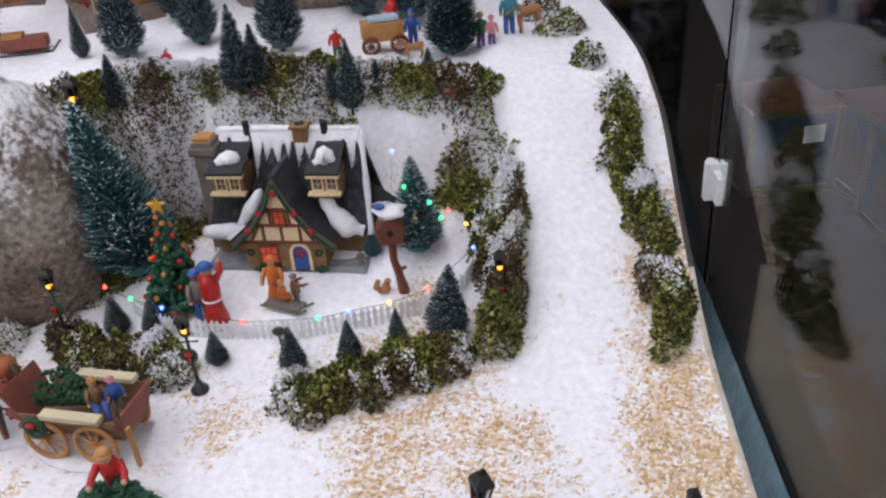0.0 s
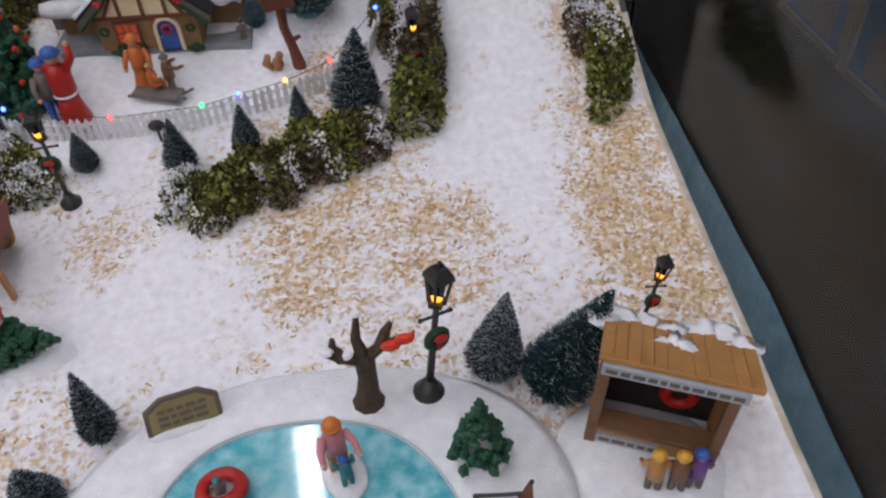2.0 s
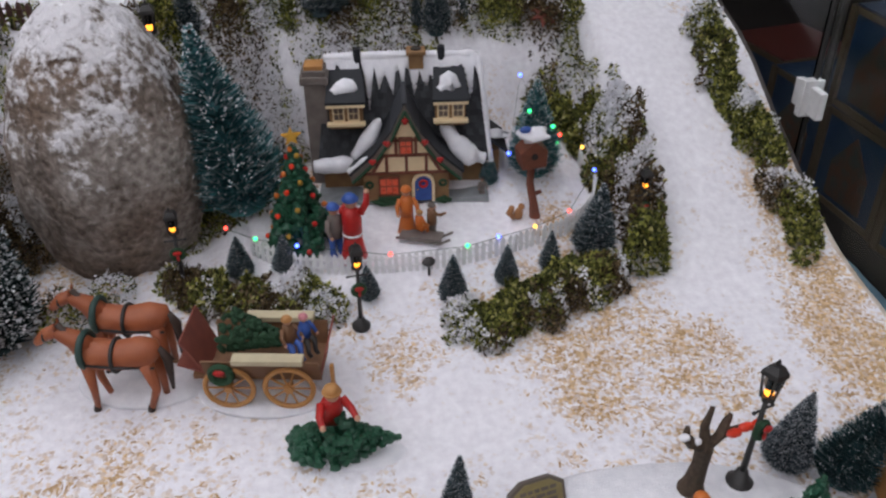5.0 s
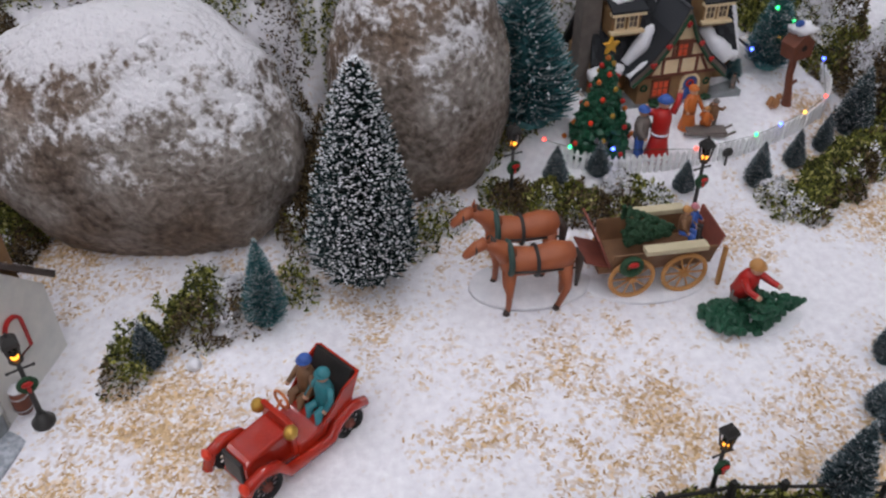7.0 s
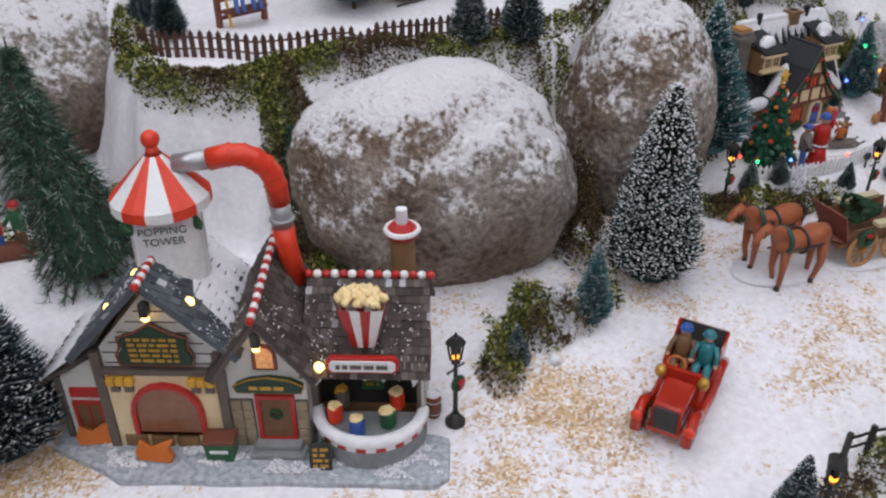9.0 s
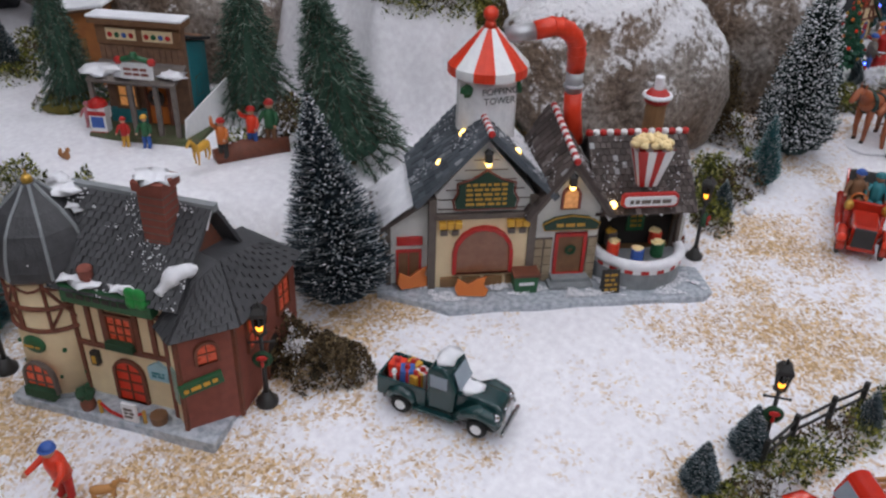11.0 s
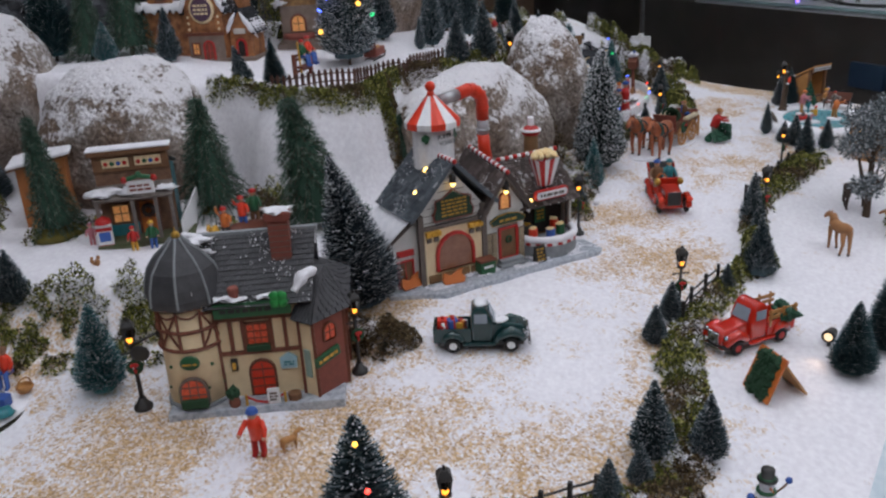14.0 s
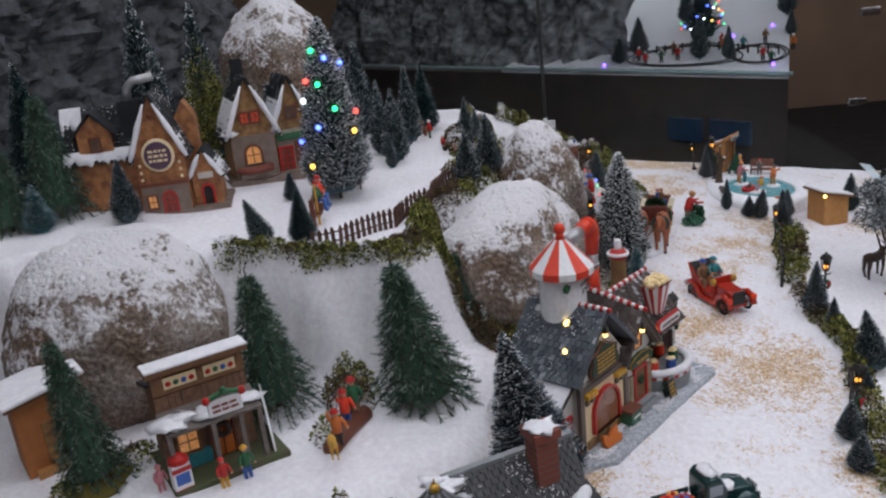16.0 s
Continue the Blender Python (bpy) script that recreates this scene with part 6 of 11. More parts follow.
    part("lettering", bars_of_text(M(), 0.239, 0.0846, 0.054, 0.014, 0.02, 3), GOLD, h)
    sg = part("shop_sign", M().prism([(0.206, 0.104), (0.266, 0.104), (0.27, 0.108), (0.27, 0.118), (0.266, 0.122), (0.206, 0.122), (0.202, 0.118), (0.202, 0.108)], 0.044, 0.05), RED, h, "red and white shop sign", bevel=0.001)
    part("face", M().prism([(0.208, 0.107), (0.264, 0.107), (0.267, 0.11), (0.267, 0.116), (0.264, 0.119), (0.208, 0.119), (0.205, 0.116), (0.205, 0.11)], 0.0425, 0.0445), WHITE, sg)
    part("lettering", bars_of_text(M(), 0.236, 0.042, 0.1085, 0.05, 0.009, 1), TAUPE, sg)
    box = M()
    n = 16
    for i in range(n):
        a0, a1 = 2 * math.pi * i / n, 2 * math.pi * (i + 1) / n
        f = lambda a, r, z: (0.236 + r * math.cos(a) / max(abs(math.cos(a)), abs(math.sin(a))) ** 0.6, 0.066 + r * 0.7 * math.sin(a) / max(abs(math.cos(a)), abs(math.sin(a))) ** 0.6, z)
        box.add([f(a0, 0.012, 0.124), f(a1, 0.012, 0.124), f(a1, 0.025, 0.172), f(a0, 0.025, 0.172)], [(0, 1, 2, 3)], i % 2)
    pb = part("popcorn_box", box, [RED, WHITE], h, "red and white striped popcorn box")
    pc = M()
    for k in range(60):
        a, r = rnd.random() * 6.28, 0.022 * math.sqrt(rnd.random())
        pc.ball((0.236 + r * math.cos(a), 0.066 + r * 0.7 * math.sin(a), 0.171 + 0.01 * (1 - (r / 0.024) ** 2) + rnd.uniform(0, 0.003)), 0.0045, 7, 0.35, k)
    tagged(part("popcorn", pc, BUTTER, pb, smooth=True), "yellow popcorn heaped in the box", kind="stuff")
    # chimney
    c = part("chimney", M().lathe([(0.0135, 0.1), (0.0125, 0.19)], 14, (0.268, 0.152, 0)), OCHRE, h)
    part("cap", M().lathe([(0.0135, 0.19), (0.016, 0.193), (0.0165, 0.199), (0.011, 0.205), (0.006, 0.207)], 16, (0.268, 0.152, 0)), RED, c, "red cap with snow", smooth=True)
    part("flue", M().lathe([(0.0058, 0.204), (0.0058, 0.222), (0.0035, 0.223)], 12, (0.268, 0.152, 0)), SNOW, c, "pale snow-capped flue")
    part("snow_rim", M().ring((0.268, 0.152, 0.199), 0.0162, 0.0028, 16, 6, "z"), SNOW, c)
    # popping tower
    t = part("tower", M().lathe([(0.034, 0.165), (0.034, 0.252), (0.03, 0.252), (0.03, 0.19)], 24, (0.05, 0.112, 0)), mat("frosted_tank", (0.9, 0.9, 0.92), (0.72, 0.73, 0.76), scale=120, rough=0.2, coat=0.5, bump=0.5, grain=300), h, "pale frosted tank")
    part("tank_lamp", M().ball((0.023, 0.088, 0.182), 0.0068, 8), GLOW, t, "yellow lamp at the tank foot")
    cn = M()
    n = 24
    for i in range(n):
        a0, a1 = 2 * math.pi * i / n, 2 * math.pi * (i + 1) / n
        p = lambda a, r, z: (0.05 + r * math.cos(a), 0.112 + r * math.sin(a), z)
        cn.add([p(a0, 0.0455, 0.258), p(a1, 0.0455, 0.258), p(a1, 0.008, 0.297), p(a0, 0.008, 0.297)], [(0, 1, 2, 3)], (i // 2) % 2)
        cn.add([p(a0, 0.0455, 0.248), p(a1, 0.0455, 0.248), p(a1, 0.0455, 0.258), p(a0, 0.0455, 0.258), p(a0, 0.034, 0.25), p(a1, 0.034, 0.25)], [(0, 1, 2, 3), (4, 5, 1, 0)], (i // 2) % 2)
    part("canopy", cn, [ORANGE_RED, WHITE], t, "red and white striped canopy")
    part("knob", M().cone((0.05, 0.112, 0.296), (0.05, 0.112, 0.304), 0.007, 0.005, 12).ball((0.05, 0.112, 0.311), 0.0085, 12), ORANGE_RED, t, "red ball knob", smooth=True)
    lt = mat("tank_letters", (0.08, 0.09, 0.09))
    lettering("POPPING", 0.0105, lt, h, pose(0.0585, 0.0778, 0.233, 90, 0, 14))
    lettering("TOWER", 0.0105, lt, h, pose(0.0585, 0.0778, 0.222, 90, 0, 14))
    for x, y, z in ((0.024, 0.087, 0.234), (0.082, 0.1, 0.234)):
        part("holly", M().ball((x, y, z), 0.008, 8, 0.5, x * 50, squash=(0.8, 0.4, 1)), GREEN, h)
    part("counter_light", M().ball((0.194, 0.05, 0.106), 0.005, 8), GLOW, h, "warm light beside the shop sign")
    curve = [(0.1, 0.112, 0.292), (0.118, 0.113, 0.296)] + [(0.118 + 0.036 * math.sin(a), 0.115 + 0.012 * a / 1.57, 0.26 + 0.036 * math.cos(a)) for a in (0.3, 0.6, 0.9, 1.2, 1.57)] + [(0.155, 0.129, 0.24)]
    part("pipe", M().tube(curve, 0.0105, 12), ORANGE_RED, h, "ribbed orange-red pipe", smooth=True)
    rb = M()
    for p, q in zip(curve[1:], curve[2:]):
        d = (Vector(q) - Vector(p)).normalized()
        rb.cone(Vector(p) - d * 0.001, Vector(p) + d * 0.001, 0.0114, 0.0114, 12)
    part("pipe_ribs", rb, ORANGE_RED, h)
    part("pipe_end", M().tube([(0.068, 0.112, 0.287), (0.1, 0.112, 0.292)], 0.0092, 12), SILVER, h, "silver pipe end", smooth=True)
    part("pipe_collar", M().tube([(0.155, 0.129, 0.24), (0.1555, 0.13, 0.214)], 0.0098, 12).ring((0.1552, 0.13, 0.222), 0.0105, 0.002, 16, 6, "z"), SILVER, h, "silver pipe collar", smooth=True)
    part("pipe_foot", M().tube([(0.1555, 0.13, 0.214), (0.157, 0.13, 0.19), (0.164, 0.131, 0.15)], 0.0105, 12), ORANGE_RED, h, smooth=True)
    part("wall_shrub", M().ball((0.192, 0.026, 0.014), 0.008, 8, 0.4, 4).ball((0.196, 0.03, 0.024), 0.006, 8, 0.4, 6), WREATH, h)
    return h


build_popcorn_shop()


# ---- the pub ----
PUB_SLATE = mat("grey_slate", (0.075, 0.075, 0.08), (0.04, 0.04, 0.044), scale=70, rough=0.6, bump=0.6)


def build_pub():
    h = thing("pub", "half-timbered cream toy pub with round slate-domed tower and green sign", "house", pose(-1.653, 1.082, -0.004, 0, 0, -61.5) @ Matrix.Diagonal((0.985, 0.985, 0.985, 1)))
    part("plinth", M().prism([(-0.04, -0.012), (0.19, -0.012), (0.19, 0.003), (-0.04, 0.003)], -0.022, 0.11), bpy.data.materials["snowy_plinth"], h, bevel=0.0015)
    cx, cy = -0.003, 0.03
    tw = part("tower", M().lathe([(0.042, 0.0), (0.041, 0.075), (0.0405, 0.15)], 30, (cx, cy, 0)), CREAM, h, "round cream tower", smooth=True)
    part("tower_foot", M().lathe([(0.0445, -0.002), (0.0445, 0.006), (0.042, 0.008)], 30, (cx, cy, 0)), GREYSTONE, h)
    tb = M()
    def on_tower(a, z, r=0.0425):
        return (cx + r * math.sin(math.radians(a)), cy - r * math.cos(math.radians(a)), z)
    for z in (0.087, 0.113, 0.146):
        tb.tube([on_tower(a, z) for a in range(-180, 181, 12)], 0.0024 if z != 0.146 else 0.0036, 6)
    for a in (-90, -50, -10, 30, 70, 110):
        tb.tube([on_tower(a, 0.087), on_tower(a, 0.146)], 0.002, 5)
    for a in (-50, 30):
        tb.tube([on_tower(a + q * 40, 0.089 + q * 0.05) for q in (0, 0.25, 0.5, 0.75, 1)], 0.0016, 5)
        tb.tube([on_tower(a + q * 40, 0.139 - q * 0.05) for q in (0, 0.25, 0.5, 0.75, 1)], 0.0016, 5)
    for a in (-50, -10, 30):
        tb.tube([on_tower(a + q * 40, 0.138 - 0.006 * math.sin(q * 3.14)) for q in (0, 0.25, 0.5, 0.75, 1)], 0.0014, 5)
    part("timber_frame", tb, TIMBER, tw)
    dome = [(0.049, 0.144), (0.0505, 0.149), (0.05, 0.156), (0.0475, 0.171), (0.041, 0.19), (0.029, 0.206), (0.015, 0.218), (0.006, 0.228)]
    dm = part("dome", M().lathe(dome, 8, (cx, cy, 0)), PUB_SLATE, h, "eight-sided dark slate dome")
    sh = M()
    for (r0, z0), (r1, z1) in zip(dome[2:], dome[3:]):
        for j in range(3):
            u0, u1 = j / 3, (j + 1.15) / 3
            for k in range(8):
                a0, a1 = 2 * math.pi * k / 8, 2 * math.pi * (k + 1) / 8
                q = [(r0 + (r1 - r0) * u + o, z0 + (z1 - z0) * u) for u, o in ((u0, 0.0015), (u1, 0.0005))]
                A = [Vector((cx + r * math.cos(a), cy + r * math.sin(a), z)) for r, z in q for a in (a0, a1)]
                for s in range(4):
                    v = [A[0].lerp(A[1], s / 4 + 0.01), A[0].lerp(A[1], (s + 1) / 4 - 0.01), A[2].lerp(A[3], (s + 1) / 4 - 0.01), A[2].lerp(A[3], s / 4 + 0.01)]
                    sh.add(v, [(0, 1, 2, 3)])
    part("shingles", sh, PUB_SLATE, dm)
    rib = M()
    for k in range(8):
        a = 2 * math.pi * k / 8
        rib.tube([(cx + (r + 0.001) * math.cos(a), cy + (r + 0.001) * math.sin(a), z) for r, z in dome[1:]], 0.0018, 5)
    part("ribs", rib, GREYSTONE, dm, "grey lead ribs")
    part("finial", M().ball((cx, cy, 0.231), 0.0055, 10).cone((cx, cy, 0.233), (cx, cy, 0.242), 0.002, 0.0005, 6), GOLD, dm, "golden finial")
    heap(h, [(cx + 0.02, cy + 0.02, 0.215, 0.012), (cx + 0.03, cy + 0.02, 0.2, 0.012), (cx + 0.01, cy + 0.03, 0.218, 0.01)], 44, flat=0.35)
    flecks(h, (cx + 0.012, cy - 0.046, 0.16), (cx + 0.05, cy - 0.012, 0.16), (cx + 0.012, cy - 0.003, 0.222), (cx + 0.004, cy - 0.012, 0.222), 91, 0.003, 60000)
    f = opening(tw, "window", cx, cy - 0.0445, 0.014, 0.032, 0.034, TAUPE, RED_PANE, True, (2, 2), 0.003, 0.004, label="red arched window")
    part("flower_box", M().box(cx - 0.017, cy - 0.053, 0.009, cx + 0.017, cy - 0.044, 0.02), WREATH, tw)
    part("round_sign", M().ball((cx, cy - 0.042, 0.07), 0.013, 14, squash=(1, 0.25, 0.8)), GREEN, tw, "oval green sign", smooth=True)
    part("lettering", bars_of_text(M(), cx, cy - 0.0458, 0.067, 0.018, 0.005, 1), GOLD, tw)
    hl = M()
    for a in (-40, 38, 70):
        hl.ball(on_tower(a, 0.062, 0.042), 0.0025, 6)
        hl.ball(on_tower(a - 12, 0.03, 0.042), 0.002, 6)
    part("holly", hl, GREEN, tw)
    # main house
    part("main_wall", M().box(0.026, 0.01, 0, 0.15, 0.105, 0.14), CREAM, h)
    tf = M()
    for p, q in [((0.032, 0.0), (0.032, 0.14)), ((0.143, 0.0), (0.143, 0.125)), ((0.03, 0.068), (0.146, 0.068)), ((0.03, 0.117), (0.146, 0.117)), ((0.05, 0.068), (0.05, 0.13)), ((0.066, 0.068), (0.066, 0.117)), ((0.102, 0.068), (0.102, 0.117)), ((0.12, 0.068), (0.12, 0.13)), ((0.068, 0.117), (0.068, 0.13)), ((0.098, 0.117), (0.098, 0.13))]:
        bar(tf, p, q, 0.005, 0.003, 0.01)
    part("timber_frame", tf, TIMBER, h)
    opening(h, "upper_window", 0.084, 0.01, 0.078, 0.026, 0.03, TIMBER, RED_PANE, False, (2, 2), 0.003, 0.004, label="red upper window")
    part("window_box", M().box(0.069, 0.0, 0.072, 0.099, 0.01, 0.08), WREATH, h)
    d = opening(h, "door", 0.084, 0.01, 0.004, 0.03, 0.05, TIMBER, ORANGE_RED, True, (1, 3), 0.003, 0.004, label="red arched door")
    part("wall_lantern", M().box(0.045, 0.004, 0.044, 0.053, 0.01, 0.06), BLACK, h)
    part("lamp_glass", M().box(0.047, 0.003, 0.047, 0.051, 0.005, 0.056), YELLOW, h)
    part("blue_plaque", M().prism([(0.109, 0.04), (0.13, 0.04), (0.131, 0.055), (0.12, 0.063), (0.108, 0.055)], 0.006, 0.01), mat("pale_blue", (0.35, 0.55, 0.62)), h, "pale blue plaque")
    part("lettering", bars_of_text(M(), 0.12, 0.0056, 0.044, 0.014, 0.008, 2), TEAL, h)
    part("rug_sign", M().box(0.09, -0.02, 0.004, 0.106, -0.017, 0.026), WHITE, h, "white notice board")
    part("lettering", bars_of_text(M(), 0.098, -0.0204, 0.008, 0.011, 0.014, 3), TAUPE, h)
    part("barrel", M().lathe([(0.006, 0), (0.008, 0.008), (0.006, 0.017)], 10, (0.046, -0.014, 0.0)), TIMBER, h)
    part("barrel_shrub", M().ball((0.046, -0.014, 0.022), 0.009, 8, 0.4, 2), WREATH, h)
    part("planter", M().lathe([(0.008, 0), (0.009, 0.012), (0.007, 0.013)], 10, (0.124, -0.01, 0.0)), BROWN, h)
    for x in (0.062, 0.112):
        part("rope_post", M().cone((x, -0.016, 0), (x, -0.016, 0.018), 0.002, 0.002, 6), GOLD, h)
    part("rope", M().tube([(0.062, -0.016, 0.016), (0.075, -0.018, 0.009), (0.087, -0.019, 0.007), (0.1, -0.018, 0.009), (0.112, -0.016, 0.016)], 0.0015, 5), RED, h)
    sg = part("sign_board", M().box(0.034, -0.004, 0.124, 0.132, 0.008, 0.144), GREEN, h, "long green pub sign", bevel=0.001)
    part("lettering", bars_of_text(M(), 0.075, -0.0045, 0.129, 0.065, 0.01, 1), BLACK, sg)
    sm = M()
    for a in (45, 135, 225, 315):
        sm.ball((0.118 + 0.0065 * math.cos(math.radians(a)), -0.004, 0.145 + 0.0065 * math.sin(math.radians(a))), 0.0072, 10, squash=(1, 0.45, 1))
    part("clover", sm, mat("bright_green", (0.02, 0.3, 0.06), (0.015, 0.2, 0.04), scale=100, rough=0.4), sg, "bright green clover", smooth=True)
    roof_slope(h, (0.022, -0.002, 0.136), (0.16, -0.002, 0.136), (0.17, 0.062, 0.214), (0.02, 0.062, 0.214), 14, 18, PUB_SLATE, dust=42000)
    roof_slope(h, (0.165, 0.118, 0.136), (0.02, 0.118, 0.136), (0.02, 0.062, 0.214), (0.17, 0.062, 0.214), 10, 14, PUB_SLATE)
    part("ridge_cap", M().box(0.018, 0.058, 0.212, 0.172, 0.066, 0.219), GREYSTONE, h)
    heap(h, [(0.05, 0.006, 0.15, 0.012), (0.066, 0.004, 0.149, 0.011), (0.1, 0.004, 0.149, 0.01)], 52, flat=0.3)
    snow_sheet(h, (0.02, 0.048, 0.198), (0.17, 0.048, 0.198), (0.17, 0.062, 0.217), (0.02, 0.062, 0.217), 4.0, 0.003, 0.0015, 30)
    c = part("chimney", M().box(0.112, 0.032, 0.165, 0.138, 0.056, 0.238).box(0.109, 0.029, 0.238, 0.141, 0.059, 0.248), BRICK, h, "red brick chimney", bevel=0.0008)
    jn = M()
    for k in range(9):
        z = 0.172 + k * 0.0075
        jn.box(0.1116, 0.0316, z, 0.1384, 0.0564, z + 0.0009)
    part("mortar_joints", jn, TAUPE, c)
    heap(c, [(0.125, 0.044, 0.249, 0.014)], 3, flat=0.35)
    part("chimney_pot", M().lathe([(0.006, 0.15), (0.0075, 0.162), (0.006, 0.164)], 10, (0.062, 0.004, 0.0)), BRICK, h)
    # corner bay with brick face
    poly = [(0.136, 0.004), (0.157, -0.012), (0.196, 0.027), (0.196, 0.16), (0.14, 0.16)]
    bay = M()
    bay.add([(x, y, 0) for x, y in poly] + [(x, y, 0.116) for x, y in poly], [(0, 1, 6, 5), (3, 4, 9, 8), (4, 0, 5, 9), (5, 6, 7, 8, 9)], 0)
    bay.add([(0.196, 0.027, 0), (0.196, 0.16, 0), (0.196, 0.16, 0.116), (0.196, 0.027, 0.116)], [(0, 1, 2, 3)], 1)
    bay.add([(0.157, -0.012, 0), (0.196, 0.027, 0), (0.196, 0.027, 0.116), (0.157, -0.012, 0.116)], [(0, 1, 2, 3)], 1)
    b = part("corner_bay", bay, [CREAM, BRICK], h, "corner bay, cream and red brick")
    for yy in (0.062, 0.128):
        opening(b, "side_window", 0.1965, yy, 0.066, 0.024, 0.034, TIMBER, RED_PANE, False, (1, 1), 0.003, 0.003, 90, label="red side window")
    opening(b, "side_door", 0.1965, 0.096, 0.004, 0.026, 0.048, TIMBER, DARK, True, (0, 0), 0.003, 0.003, 90, label="dark arched side door")
    m45 = pose(0.1765, 0.0075, 0, 0, 0, 45)
    opening(b, "window", 0.1765, 0.0075, 0.078, 0.018, 0.022, TIMBER, RED_PANE, True, (1, 1), 0.003, 0.003, 45, label="red window")
    part("bay_sign", M().box(-0.023, -0.005, 0.05, 0.02, 0, 0.064).move(m45 @ pose(0, 0, 0, 0, -8, 0)), GREEN, b, "green and gold sign", bevel=0.001)
    part("lettering", bars_of_text(M(), -0.002, -0.0055, 0.053, 0.034, 0.008, 1).move(m45 @ pose(0, 0, 0, 0, -8, 0)), YELLOW, b)
    bp = M()
    for x0, y0 in ((0.157, -0.012), (0.196, 0.027), (0.138, 0.002)):
        bp.box(x0 - 0.002, y0 - 0.002, 0, x0 + 0.002, y0 + 0.002, 0.118)
    part("corner_post", bp, TIMBER, b)
    part("side_pane", M().box(-0.005, -0.002, 0.03, 0.005, 0, 0.07).move(pose(0.1465, -0.004, 0, 0, 0, -37)), mat("green_pane", (0.3, 0.42, 0.36), rough=0.2), b)
    ev = [(0.13, 0.0), (0.156, -0.02), (0.204, 0.026), (0.204, 0.168), (0.134, 0.168)]
    ap = [(0.152, 0.05, 0.172), (0.17, 0.018, 0.162), (0.176, 0.05, 0.166), (0.176, 0.14, 0.138), (0.15, 0.14, 0.15)]
    rf = M()
    rf.add([(x, y, 0.112) for x, y in ev] + ap, [(0, 1, 6, 5), (1, 2, 7, 6), (2, 3, 8, 7), (3, 4, 9, 8), (5, 6, 7), (5, 7, 8, 9), (4, 0, 5, 9)])
    r = part("bay_roof", rf, PUB_SLATE, b, "dark slate hip roof")
    for k in ((0, 1), (1, 2), (2, 3)):
        a_, b_ = ev[k[0]], ev[k[1]]
        part("shingles", shingles(M(), (*a_, 0.113), (*b_, 0.113), ap[k[1]], ap[k[0]], 9, 6), PUB_SLATE, r)
    snow_roll(h, [(0.138, 0.004, 0.15), (0.15, 0.016, 0.166), (0.168, 0.026, 0.171)], [0.005, 0.009, 0.005], 6.1)
    part("end_gable", M().add([(0.152, 0.008, 0.135), (0.152, 0.112, 0.135), (0.158, 0.062, 0.208), (0.146, 0.008, 0.135), (0.146, 0.112, 0.135), (0.152, 0.062, 0.208)], [(0, 1, 2), (5, 4, 3), (0, 2, 5, 3), (1, 4, 5, 2)]), TIMBER, h, "dark timber gable end")
    hook = part("sign_bracket", M().tube([(cx - 0.04, cy - 0.01, 0.104), (cx - 0.066, cy - 0.03, 0.1)], 0.0018, 5).ball((cx - 0.04, cy - 0.012, 0.103), 0.006, 7, squash=(0.7, 0.7, 1.2)), BLACK, h)
    part("hanging_sign", M().ball((cx - 0.064, cy - 0.028, 0.084), 0.013, 12, squash=(1, 0.25, 0.9)), BLACK, hook, "round hanging sign", smooth=True)
    return h


build_pub()

# ---- dolls and animals ----
COATS = {"red": RED, "green": GREEN, "blue": BLUE, "teal": TEAL, "brown": BROWN, "orange": ORANGE_RED, "yellow": YELLOW, "white": WHITE, "black": BLACK, "tan": TAN, "grey": GREYWOOD,
         "purple": mat("purple_enamel", (0.16, 0.06, 0.25), rough=0.45), "pink": mat("pink_enamel", (0.6, 0.22, 0.25), rough=0.45), "amber": mat("orange_enamel", (0.6, 0.17, 0.03), (0.5, 0.12, 0.02), rough=0.45)}


